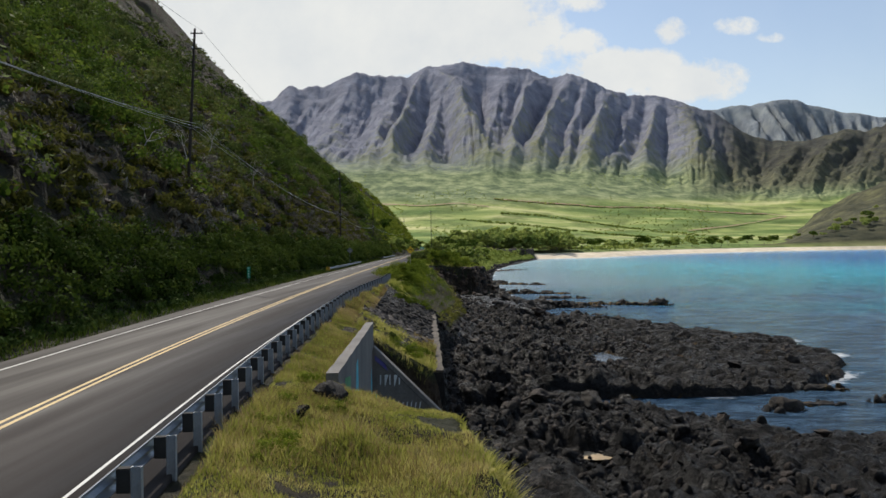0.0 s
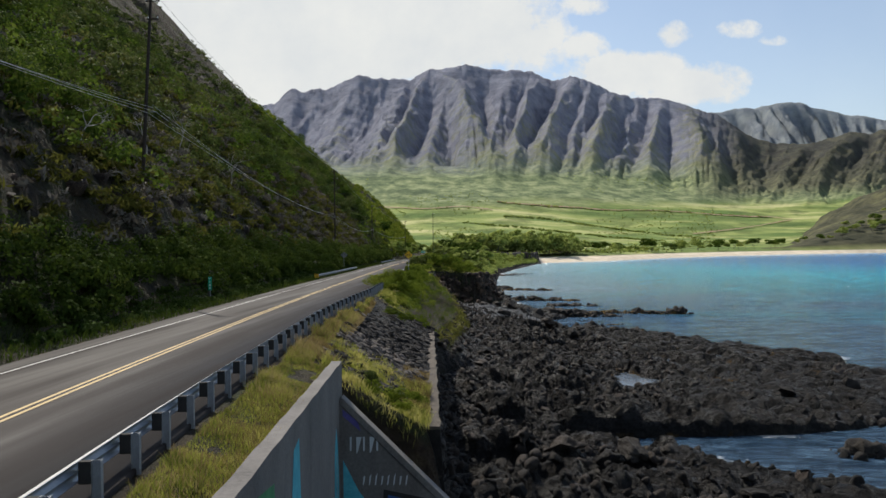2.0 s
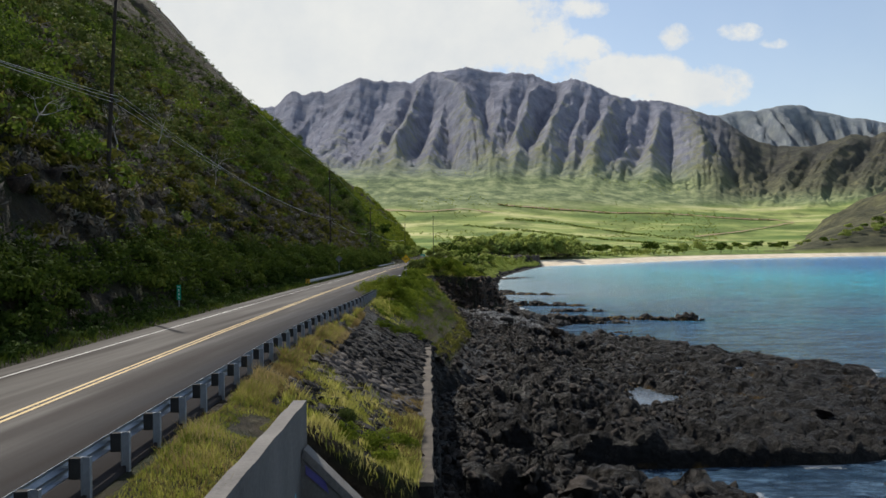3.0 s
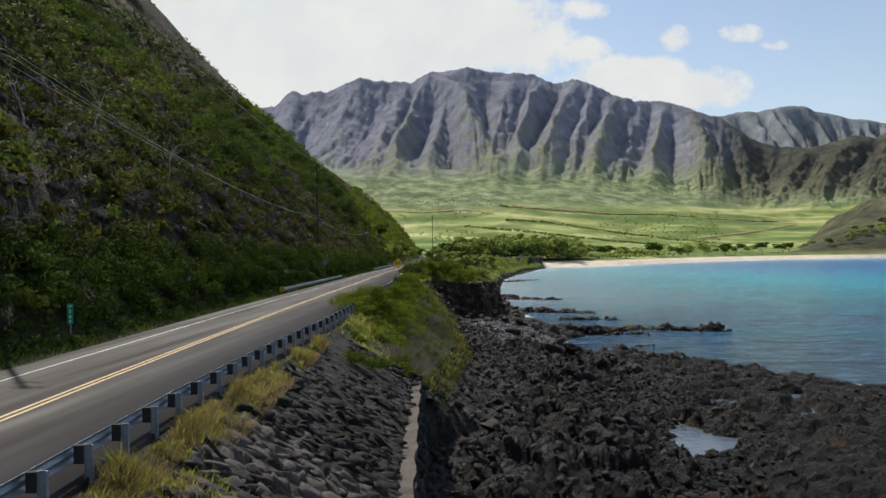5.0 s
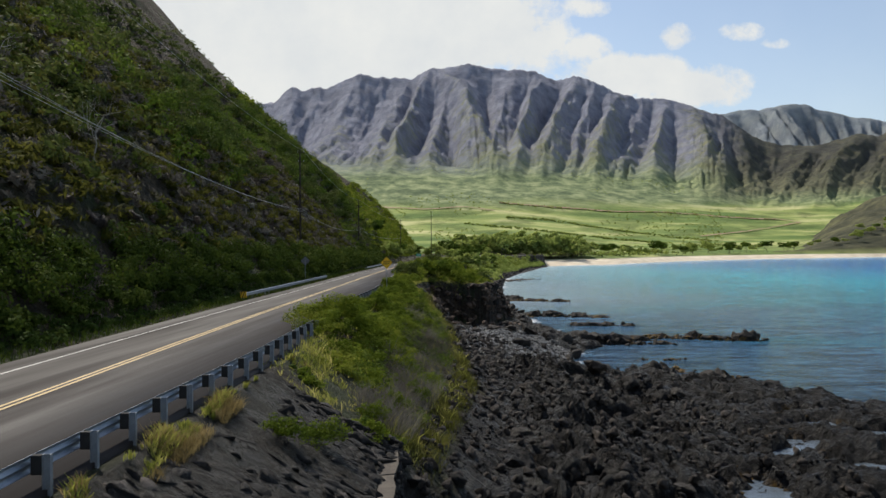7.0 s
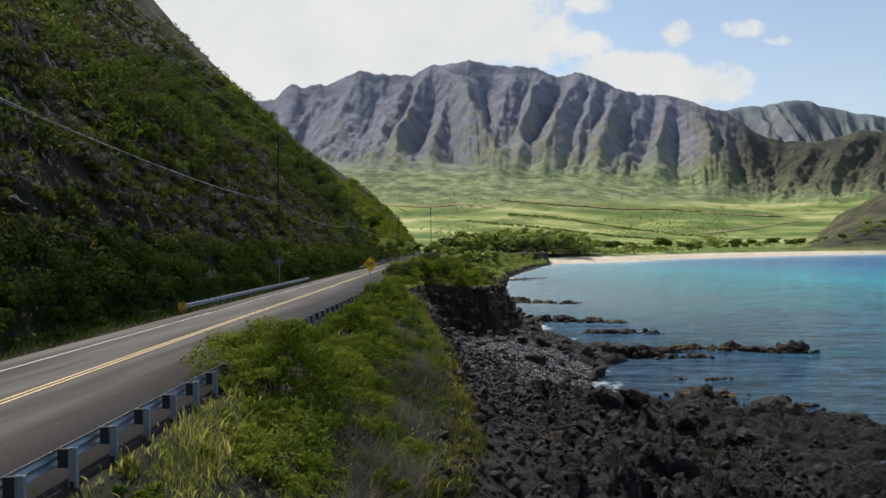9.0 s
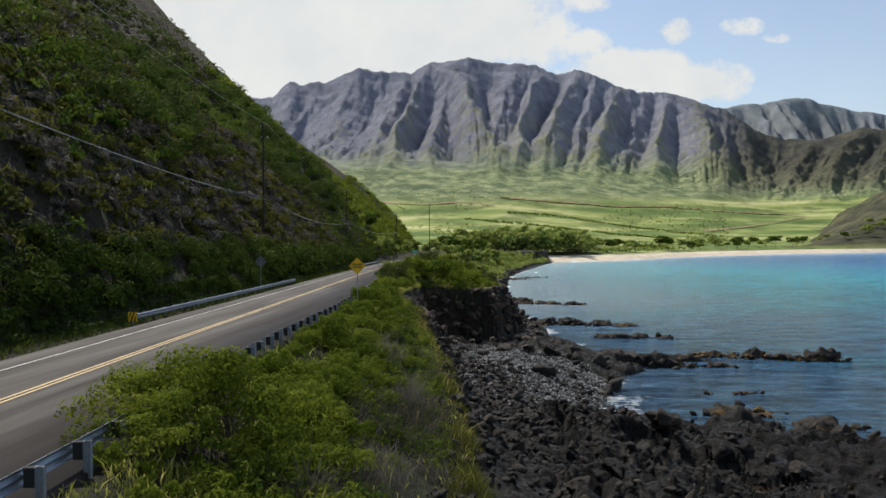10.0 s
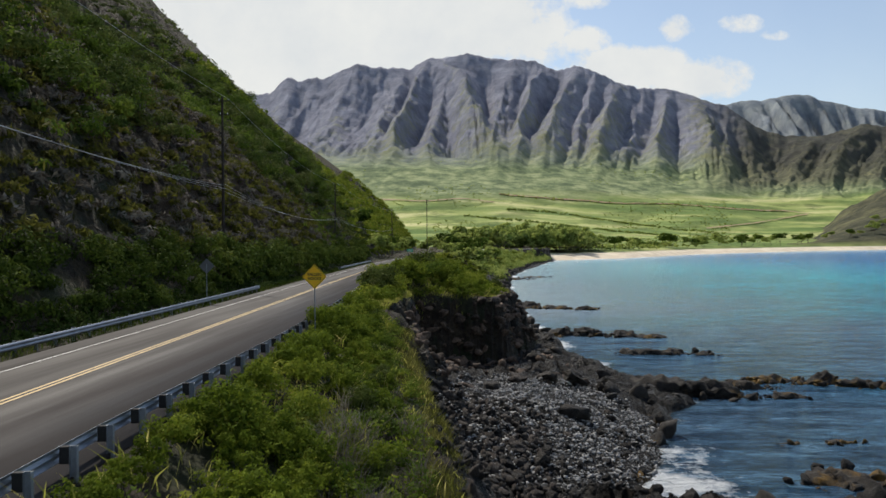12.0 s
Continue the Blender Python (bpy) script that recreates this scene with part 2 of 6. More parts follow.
def ground_height(x, y):
    c = road_x(y)
    rz = road_z(y)
    v = hill_foot(y) - x
    left = rz - 0.05 + hill_height(np.clip(v, 0, None), y)
    it = lambda t: np.interp(y, P_Y, t)
    x0 = c + 0.75 + rail_off(y)
    x1, z1, x2, z2, x3, z3 = it(P_X1), it(P_Z1), it(P_X2), it(P_Z2), it(P_X3), it(P_Z3)
    x1 = np.maximum(x1, x0 + 0.2)
    x2 = np.maximum(x2, x1 + 0.1)
    x3 = np.maximum(x3, x2 + np.interp(y, [250, 330], [0.3, 6.0]))
    xs = np.maximum(np.interp(y, SHORE_Y, SHORE_X), x3 + 1.0) + 1.2 * fbm(y / 6.0, y * 0 + 2.2, 3, 51)
    hc, gc = cells(x / 1.6 + 0.7 * fbm(x / 2, y / 2, 2, 161), y / 2.6, 170)
    xc = x + np.where((y > 144) & (y < 420), (hc - 0.5) * 0.8 + 0.8 * fbm(x / 2.0, y / 2.0, 3, 175), 0) * np.clip((x - x1) / 1.0, 0, 1)
    lerp = lambda xa, za, xb, zb: za + (zb - za) * np.clip((xc - xa) / (xb - xa), 0, 1)
    def ledge(xa, za, xb, zb):
        u = np.clip((xc - xa) / (xb - xa), 0, 1)
        u = np.where((y > 144) & (y < 420), np.clip(u + 0.075 * np.sin(17 * u + 5 * fbm(x / 3.0, y / 3.0, 2, 117)) * np.sin(np.pi * u), 0, 1), u)
        return za + (zb - za) * u
    z = np.where(xc < x1, lerp(x0, rz - 0.06, x1, z1), np.where(xc < x2, lerp(x1, z1, x2, z2), ledge(x2, z2, x3, z3)))
    f = np.clip((x - x3) / np.maximum(xs - x3, 0.5), 0, 1.6)
    mid = z3 + (SEA + 0.75 - z3) * np.clip(f, 0, 1) ** 0.75
    shelf = mid + jag(x, y) * np.clip((x - x3) / 2.0, 0.25, 1) * np.interp(f, [0, 0.2, 0.45, 0.9, 1.0], [0.8, 1, 0.7, 0.6, 0.5])
    # low flat shelf with rock pools
    flat = sstep(6, 13, x) * sstep(76, 83, y) * (1 - sstep(121, 127, y)) * 0.8
    shelf = shelf * (1 - flat) + (SEA + 0.40 + 0.85 * (shelf - mid)) * flat
    pool = 0
    for cx, cy, rx, ry in ((15.8, 92.2, 3.4, 6.0), (20.2, 103.2, 2.6, 3.0), (24.8, 100.0, 3.4, 2.6), (26.6, 118.4, 2.0, 2.2), (26.3, 113.4, 1.6, 2.0), (29.0, 110.2, 2.4, 2.2), (22.4, 107.0, 2.0, 1.9)):
        pool = np.maximum(pool, 1.25 * np.exp(-(((x - cx) / rx) ** 2 + ((y - cy) / ry) ** 2)))
    pool = np.clip(2.4 * (pool - 0.42) + 2.4 * fbm(x / 2.0, y / 1.6, 4, 131, 0.6), 0, 1) * sstep(0.2, 0.4, pool)
    shelf = shelf * (1 - pool) + (SEA - 0.25) * pool
    drop = np.clip(x - xs, 0, None)
    shelf = np.where(f > 1, np.minimum(shelf, SEA + 0.9) - 1.1 * drop ** 1.1, shelf)
    # pebble cove
    cove = np.exp(-(((x - 5.0) / 7.5) ** 4 + ((y - 148) / 14.5) ** 4))
    beach = np.minimum(SEA + 0.05 + 0.34 * (np.interp(y, SHORE_Y, SHORE_X) - x), -6.2)
    shelf = shelf * (1 - 0.85 * cove) + (beach + 0.12 * fbm(x, y, 2, 7)) * 0.85 * cove
    shelf = np.maximum(shelf, SEA - 3.5)
    rough = np.where(y < 27, 0.34, 0.14) * fbm(x / 1.7, y / 1.7, 3, 101) * np.clip((x - x0) / 2, 0, 1)
    cliff = np.where((y > 146) & (y < 420) & (x > x2 - 0.5), 0.9 * (ridged(x / 3.0 + 7, y / 3.5, 3, 111) - 0.5), 0)
    stony = jag(x, y) * 0.4 * np.clip((x - x2) / np.maximum(x3 - x2, 0.3), 0, 1) * ((y < 26) | (y > 80))
    z = np.where(x < x3, z + rough + cliff + stony, shelf)
    under = rz - 0.12
    return np.where(v > 0, left - 0.02, np.where(x < x0, under, z))

# ---------------------------------------------------------------- materials
MAT = {}


def material(name):
    m = bpy.data.materials.new(name)
    nt = node_tree(m)
    out = N(nt, "ShaderNodeOutputMaterial")
    bsdf = N(nt, "ShaderNodeBsdfPrincipled")
    nt.links.new(bsdf.outputs[0], out.inputs[0])
    MAT[name] = m
    return nt, bsdf


def tex(nt, scale, detail=4.0, rough=0.55, kind="ShaderNodeTexNoise", space="Object", stretch=None):
    co = N(nt, "ShaderNodeTexCoord")
    v = co.outputs[space]
    if stretch:
        mp = N(nt, "ShaderNodeMapping")
        mp.inputs["Scale"].default_value = stretch
        nt.links.new(v, mp.inputs[0])
        v = mp.outputs[0]
    n = N(nt, kind, Scale=scale, Detail=detail, Roughness=rough)
    nt.links.new(v, n.inputs["Vector"])
    return n.outputs[0]


def bump(nt, bsdf, height, strength, dist=0.1):
    b = N(nt, "ShaderNodeBump", Strength=strength, Distance=dist)
    nt.links.new(height, b.inputs["Height"])
    nt.links.new(b.outputs[0], bsdf.inputs["Normal"])


def simple(name, c0, c1, scale, rough=0.8, bstr=0.2, metal=0.0, dist=0.05, scale2=None):
    nt, b = material(name)
    f = tex(nt, scale)
    g = tex(nt, scale2 or scale * 9, 5.0, 0.65)
    mixf = math_node(nt, "ADD", math_node(nt, "MULTIPLY", f, 0.6), math_node(nt, "MULTIPLY", g, 0.4))
    nt.links.new(ramp(nt, mixf, [(0.34, c0), (0.66, c1)]), b.inputs["Base Color"])
    b.inputs["Roughness"].default_value, b.inputs["Metallic"].default_value = rough, metal
    if bstr:
        bump(nt, b, g, bstr, dist)
    return nt, b


def make_asphalt():
    nt, b = material("asphalt")
    f = tex(nt, 1.0, 4, 0.6, stretch=(0.9, 0.035, 1))
    g = tex(nt, 38.0, 5, 0.65)
    h = tex(nt, 0.22, 4, 0.6)
    m = math_node(nt, "ADD", math_node(nt, "MULTIPLY", f, 0.5), math_node(nt, "ADD", math_node(nt, "MULTIPLY", g, 0.2), math_node(nt, "MULTIPLY", h, 0.3)))
    nt.links.new(ramp(nt, m, [(0.36, (0.01072, 0.007959, 0.007218)), (0.64, (0.02443, 0.01824, 0.01634))]), b.inputs["Base Color"])
    nt.links.new(ramp(nt, f, [(0.35, (0.62, 0.62, 0.62)), (0.65, (0.88, 0.88, 0.88))]), b.inputs["Roughness"])
    b.inputs["Specular IOR Level"].default_value = 0.3
    bump(nt, b, g, 0.25, 0.01)


make_asphalt()
simple("white_paint", (0.34, 0.34, 0.33), (0.62, 0.62, 0.60), 1.2, 0.6, 0.1)
simple("yellow_paint", (0.36, 0.24, 0.07), (0.55, 0.39, 0.14), 1.2, 0.6, 0.1)


def xyz(nt):
    g = N(nt, "ShaderNodeNewGeometry")
    s = N(nt, "ShaderNodeSeparateXYZ")
    nt.links.new(g.outputs["Position"], s.inputs[0])
    return g, s.outputs


def make_ground_material():
    nt, b = material("ground")
    geo, (px, py, pz) = xyz(nt)
    soil = ramp(nt, tex(nt, 0.9, 6, 0.65), [(0.36, (0.022, 0.018, 0.010)), (0.5, (0.048, 0.038, 0.021)), (0.66, (0.10, 0.078, 0.042))])
    green = ramp(nt, tex(nt, 1.4, 6, 0.7), [(0.3, (0.018, 0.03, 0.008)), (0.6, (0.05, 0.075, 0.018)), (0.8, (0.10, 0.12, 0.035))])
    patch = ramp(nt, tex(nt, 0.16, 5, 0.6), [(0.46, (0, 0, 0)), (0.62, (0.75, 0.75, 0.75))])
    land = mix_col(nt, patch, soil, green)
    # bare rock on the steepest faces
    nz = N(nt, "ShaderNodeSeparateXYZ")
    nt.links.new(geo.outputs["Normal"], nz.inputs[0])
    steep = math_node(nt, "MULTIPLY", math_node(nt, "SUBTRACT", 0.50, nz.outputs[2]), 5.0, clamp=True)
    cliff = ramp(nt, tex(nt, 1.2, 7, 0.7), [(0.3, (0.017, 0.0105, 0.007)), (0.52, (0.066, 0.041, 0.024)), (0.68, (0.115, 0.082, 0.044)), (0.80, (0.10, 0.10, 0.036))])
    bare = N(nt, "ShaderNodeAttribute")
    bare.attribute_name = "bare"
    patchy = math_node(nt, "ADD", bare.outputs["Fac"], math_node(nt, "MULTIPLY", math_node(nt, "SUBTRACT", tex(nt, 0.5, 7, 0.7), 0.55), 1.6))
    bare_f = math_node(nt, "MULTIPLY", math_node(nt, "SUBTRACT", patchy, 0.30), 2.5, clamp=True)
    land = mix_col(nt, math_node(nt, "MAXIMUM", steep, math_node(nt, "MULTIPLY", bare_f, bare.outputs["Fac"])), land, cliff)
    mixn = math_node(nt, "ADD", math_node(nt, "MULTIPLY", tex(nt, 0.8, 8, 0.7), 0.5), math_node(nt, "MULTIPLY", tex(nt, 9.0, 8, 0.8), 0.62))
    mixn = math_node(nt, "SUBTRACT", mixn, 0.06)
    lava = ramp(nt, mixn, [(0.40, (0.001476, 0.001312, 0.00123)), (0.51, (0.005084, 0.004428, 0.003854)), (0.58, (0.01968, 0.01517, 0.01107)), (0.66, (0.0902, 0.06888, 0.0492))])
    weed = ramp(nt, tex(nt, 0.35, 6, 0.65), [(0.56, (0, 0, 0)), (0.66, (1, 1, 1))])
    low = math_node(nt, "MULTIPLY", math_node(nt, "SUBTRACT", SEA + 0.45, pz), 2.5, clamp=True)
    lava = mix_col(nt, math_node(nt, "MULTIPLY", weed, low), lava, (0.13, 0.075, 0.012))
    zone = N(nt, "ShaderNodeAttribute")
    zone.attribute_name = "rock"
    isrock = zone.outputs["Fac"]
    nt.links.new(mix_col(nt, isrock, land, lava), b.inputs["Base Color"])
    wet = ramp(nt, tex(nt, 0.7, 6, 0.7), [(0.40, (0.45, 0.45, 0.45)), (0.58, (0.9, 0.9, 0.9))])
    nt.links.new(mix_col(nt, isrock, (0.9, 0.9, 0.9), wet), b.inputs["Roughness"])
    b.inputs["Specular IOR Level"].default_value = 0.3
    crags = math_node(nt, "ADD", math_node(nt, "MULTIPLY", tex(nt, 4.5, 10, 0.82), 1.1), math_node(nt, "MULTIPLY", tex(nt, 1.7, 3, 0.6, "ShaderNodeTexVoronoi"), 0.7))
    bump(nt, b, crags, 1.0, 0.95)


make_ground_material()


def make_valley_material():
    nt, b = material("valley")
    geo, (px, py, pz) = xyz(nt)
    nz = N(nt, "ShaderNodeSeparateXYZ")
    nt.links.new(geo.outputs["True Normal"], nz.inputs[0])
    grass = ramp(nt, tex(nt, 0.0042, 6, 0.55, stretch=(1, 3.2, 1)), [(0.36, (0.1098, 0.1739, 0.04736)), (0.46, (0.183, 0.2425, 0.07367)), (0.54, (0.2837, 0.3295, 0.1052)), (0.64, (0.5034, 0.4851, 0.2315))])
    scrub = ramp(nt, tex(nt, 0.03, 8, 0.7), [(0.42, (0.055, 0.085, 0.024)), (0.6, (0.13, 0.17, 0.05))])
    fan = ramp(nt, tex(nt, 0.024, 8, 0.7), [(0.38, (0.08962, 0.1212, 0.06324)), (0.5, (0.1792, 0.2213, 0.1075)), (0.62, (0.3162, 0.3478, 0.1771))])
    green = ramp(nt, tex(nt, 0.014, 9, 0.7), [(0.35, (0.1873, 0.2059, 0.1254)), (0.62, (0.4245, 0.4236, 0.2245))])
    # mountain rock, lifted and blued so its colour carries the distance haze
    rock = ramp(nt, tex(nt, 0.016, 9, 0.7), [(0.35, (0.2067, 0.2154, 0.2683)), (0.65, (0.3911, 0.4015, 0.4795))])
    # spur grass doubles as painted sunlit crests; bare rock between and near the top
    crest = N(nt, "ShaderNodeAttribute")
    crest.attribute_name = "crest"
    patchy = tex(nt, 0.022, 8, 0.7)
    hold = math_node(nt, "ADD", math_node(nt, "MULTIPLY", crest.outputs["Fac"], 0.7), math_node(nt, "MULTIPLY", math_node(nt, "SUBTRACT", patchy, 0.5), 2.6))
    hold = math_node(nt, "SUBTRACT", hold, math_node(nt, "MULTIPLY", math_node(nt, "SUBTRACT", pz, 260.0), 0.0016))
    hold = math_node(nt, "MULTIPLY", math_node(nt, "SUBTRACT", hold, 0.10), 1.3, clamp=True)
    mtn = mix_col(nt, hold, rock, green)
    trees = ramp(nt, tex(nt, 0.011, 8, 0.65), [(0.48, (0, 0, 0)), (0.56, (1, 1, 1))])
    floor = mix_col(nt, math_node(nt, "MULTIPLY", trees, 0.6), grass, scrub)
    rough = math_node(nt, "MULTIPLY", tex(nt, 0.006, 5, 0.6), 80.0)
    floor = mix_col(nt, math_node(nt, "MULTIPLY", math_node(nt, "SUBTRACT", math_node(nt, "ADD", pz, rough), 130.0), 0.03, clamp=True), floor, fan)
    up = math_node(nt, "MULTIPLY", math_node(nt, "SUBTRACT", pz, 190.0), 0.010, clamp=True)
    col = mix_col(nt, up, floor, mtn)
    # right shoulder: cloud shade painted as a darker dry tone
    brown = N(nt, "ShaderNodeAttribute")
    brown.attribute_name = "brown"
    dry = ramp(nt, tex(nt, 0.018, 8, 0.7), [(0.38, (0.04665, 0.04665, 0.03393)), (0.55, (0.09758, 0.095, 0.06359)), (0.68, (0.1696, 0.1611, 0.08479))])
    col = mix_col(nt, math_node(nt, "MULTIPLY", brown.outputs["Fac"], 0.9), col, dry)
    # far mountain mixed to blue: distance haze put into its colour
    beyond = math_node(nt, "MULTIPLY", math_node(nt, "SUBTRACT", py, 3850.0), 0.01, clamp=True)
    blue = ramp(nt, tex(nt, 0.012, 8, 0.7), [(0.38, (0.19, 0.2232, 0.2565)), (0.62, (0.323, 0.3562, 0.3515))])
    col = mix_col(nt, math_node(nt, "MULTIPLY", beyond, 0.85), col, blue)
    sand = ramp(nt, tex(nt, 0.1), [(0.4, (0.62, 0.53, 0.40)), (0.6, (0.74, 0.65, 0.51))])
    # dark scrub of the near hill; its colour also carries cloud shade
    hill = N(nt, "ShaderNodeAttribute")
    hill.attribute_name = "hill"
    hillside = ramp(nt, tex(nt, 0.02, 8, 0.7), [(0.38, (0.0324, 0.036, 0.0216)), (0.52, (0.072, 0.07056, 0.0432)), (0.62, (0.1224, 0.1224, 0.0612)), (0.75, (0.144, 0.1188, 0.0792))])
    col = mix_col(nt, hill.outputs["Fac"], col, hillside)
    low = math_node(nt, "MULTIPLY", math_node(nt, "SUBTRACT", SEA + 4.9, pz), 1.0, clamp=True)
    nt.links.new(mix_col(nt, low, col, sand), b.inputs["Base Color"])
    b.inputs["Roughness"].default_value = 0.95
    b.inputs["Specular IOR Level"].default_value = 0.1
    relief = math_node(nt, "MULTIPLY", tex(nt, 0.045, 9, 0.8), math_node(nt, "ADD", 0.12, math_node(nt, "MULTIPLY", up, 0.88)))
    bump(nt, b, relief, 1.0, 17.0)


make_valley_material()


simple("dirt", (0.22, 0.13, 0.08), (0.40, 0.27, 0.18), 0.02, 0.95, 0)


def make_water_material():
    nt, b = material("water")
    geo, (px, py, pz) = xyz(nt)
    dep = N(nt, "ShaderNodeAttribute")
    dep.attribute_name = "depth"
    far = math_node(nt, "ADD", math_node(nt, "MULTIPLY", px, 0.0021), math_node(nt, "SUBTRACT", math_node(nt, "MULTIPLY", py, 0.00074), 0.06))
    n = tex(nt, 0.014, 5, 0.6, stretch=(1, 2.4, 1))
    f = math_node(nt, "ADD", far, math_node(nt, "MULTIPLY", math_node(nt, "SUBTRACT", n, 0.5), 0.42), clamp=True)
    col = ramp(nt, f, [(0.0, (0.074, 0.135, 0.215)), (0.18, (0.060, 0.165, 0.285)), (0.34, (0.014, 0.25, 0.36)), (0.52, (0.002, 0.38, 0.52)), (0.72, (0.002, 0.27, 0.50)), (0.95, (0.002, 0.16, 0.42))])
    # ripple glints and dark troughs multiplied into the water colour, two sizes
    col = mix_col(nt, 1.0, col, ramp(nt, tex(nt, 0.30, 9, 0.85, stretch=(0.4, 1.3, 1)), [(0.42, (0.42, 0.48, 0.54)), (0.57, (1.6, 1.5, 1.45))]), "MULTIPLY")
    col = mix_col(nt, 1.0, col, ramp(nt, tex(nt, 1.3, 6, 0.75, stretch=(0.4, 1.1, 1)), [(0.42, (0.62, 0.66, 0.7)), (0.58, (1.4, 1.36, 1.32))]), "MULTIPLY")
    shallow = math_node(nt, "MULTIPLY", math_node(nt, "SUBTRACT", 1.1, dep.outputs["Fac"]), 0.8, clamp=True)
    col = mix_col(nt, math_node(nt, "MULTIPLY", shallow, 0.55), col, (0.05, 0.075, 0.075))
    calm = N(nt, "ShaderNodeAttribute")
    calm.attribute_name = "calm"
    col = mix_col(nt, math_node(nt, "MULTIPLY", calm.outputs["Fac"], 0.85), col, (0.10, 0.12, 0.145))
    # pale water by the shore: the bright sky's reflection put into the colour
    pale = N(nt, "ShaderNodeAttribute")
    pale.attribute_name = "sand"
    surf = N(nt, "ShaderNodeAttribute")
    surf.attribute_name = "surf"
    col = mix_col(nt, math_node(nt, "MULTIPLY", pale.outputs["Fac"], 0.9), col, (0.52, 0.65, 0.72))
    # foam along the rocks
    lace = tex(nt, 1.1, 7, 0.72)
    zone = tex(nt, 0.13, 3, 0.5)
    near = surf.outputs["Fac"]
    foam = math_node(nt, "ADD", math_node(nt, "MULTIPLY", near, 0.26), math_node(nt, "SUBTRACT", math_node(nt, "ADD", lace, math_node(nt, "MULTIPLY", zone, 1.3)), 1.36))
    foam = math_node(nt, "MULTIPLY", foam, 5.0, clamp=True)
    foam = math_node(nt, "MULTIPLY", foam, math_node(nt, "GREATER_THAN", near, 0.01))
    nt.links.new(mix_col(nt, foam, col, (0.75, 0.78, 0.80)), b.inputs["Base Color"])
    nt.links.new(math_node(nt, "ADD", 0.16, math_node(nt, "MULTIPLY", foam, 0.6)), b.inputs["Roughness"])
    b.inputs["IOR"].default_value = 1.33
    w = math_node(nt, "ADD", tex(nt, 1.1, 7, 0.72, stretch=(0.6, 1.1, 1)), math_node(nt, "MULTIPLY", tex(nt, 0.17, 4, 0.6, stretch=(0.6, 1.1, 1)), 2.6))
    w = math_node(nt, "MULTIPLY", w, math_node(nt, "SUBTRACT", 1.0, math_node(nt, "MULTIPLY", calm.outputs["Fac"], 0.97)))
    bump(nt, b, w, 1.0, 1.3)


make_water_material()

def leaf_material(name, stops, rough=0.75, trans=0.3, patch=0.22, spec=0.03):
    nt, b = material(name)
    g = N(nt, "ShaderNodeNewGeometry")
    o = N(nt, "ShaderNodeObjectInfo")
    big = math_node(nt, "ADD", math_node(nt, "MULTIPLY", math_node(nt, "SUBTRACT", tex(nt, patch, 4, 0.6), 0.5), 1.7), 0.5)
    r = math_node(nt, "ADD", math_node(nt, "MULTIPLY", g.outputs["Random Per Island"], 0.24), math_node(nt, "MULTIPLY", big, 0.78))
    r = math_node(nt, "ADD", r, math_node(nt, "MULTIPLY", math_node(nt, "SUBTRACT", o.outputs["Random"], 0.5), 0.25))
    col = ramp(nt, r, stops)
    nt.links.new(col, b.inputs["Base Color"])
    b.inputs["Roughness"].default_value = rough
    b.inputs["Specular IOR Level"].default_value = spec
    tr = N(nt, "ShaderNodeBsdfTranslucent")
    nt.links.new(col, tr.inputs[0])
    mx = N(nt, "ShaderNodeMixShader", Fac=trans)
    mx.inputs[0].default_value = trans
    out = [n for n in nt.nodes if n.bl_idname == "ShaderNodeOutputMaterial"][0]
    nt.links.new(b.outputs[0], mx.inputs[1]), nt.links.new(tr.outputs[0], mx.inputs[2]), nt.links.new(mx.outputs[0], out.inputs[0])


leaf_material("leaf_bright", [(0.25, (0.06368, 0.09744, 0.01009)), (0.55, (0.1459, 0.189, 0.02017)), (0.85, (0.2785, 0.2865, 0.04583))], 0.75, 0.4)
leaf_material("leaf_dark", [(0.25, (0.02, 0.0375, 0.0075)), (0.55, (0.045, 0.075, 0.01625)), (0.85, (0.09375, 0.1225, 0.03))])
leaf_material("leaf_mid", [(0.25, (0.03065, 0.05574, 0.008133)), (0.55, (0.07803, 0.1227, 0.01742)), (0.85, (0.1672, 0.209, 0.03716))], 0.75, 0.4)
leaf_material("leaf_hedge", [(0.25, (0.022, 0.03872, 0.0066)), (0.55, (0.0528, 0.08184, 0.0132)), (0.85, (0.1144, 0.1408, 0.0264))], 0.75, 0.35)
leaf_material("leaf_scrub", [(0.25, (0.03645, 0.05443, 0.01244)), (0.55, (0.08384, 0.1089, 0.02644)), (0.85, (0.1732, 0.1778, 0.05598))])
leaf_material("leaf_tree", [(0.25, (0.1495, 0.207, 0.046)), (0.55, (0.3335, 0.391, 0.1035)), (0.85, (0.529, 0.552, 0.1955))], 0.75, 0.55)
leaf_material("grass_green", [(0.22, (0.10, 0.13, 0.022)), (0.5, (0.31, 0.32, 0.065)), (0.85, (0.52, 0.45, 0.17))], 0.6, 0.5, 0.8)
leaf_material("grass_dry", [(0.25, (0.13, 0.10, 0.04)), (0.55, (0.28, 0.21, 0.09)), (0.85, (0.45, 0.36, 0.18))], 0.7, 0.4)
leaf_material("grass_bank", [(0.25, (0.03329, 0.03714, 0.007667)), (0.55, (0.07857, 0.08195, 0.01673)), (0.85, (0.1573, 0.1529, 0.03485))], 0.7, 0.5)
leaf_material("grass_edge", [(0.25, (0.0496, 0.05456, 0.0124)), (0.55, (0.1178, 0.1209, 0.0279)), (0.85, (0.2232, 0.2046, 0.062))], 0.7, 0.45, 0.8)
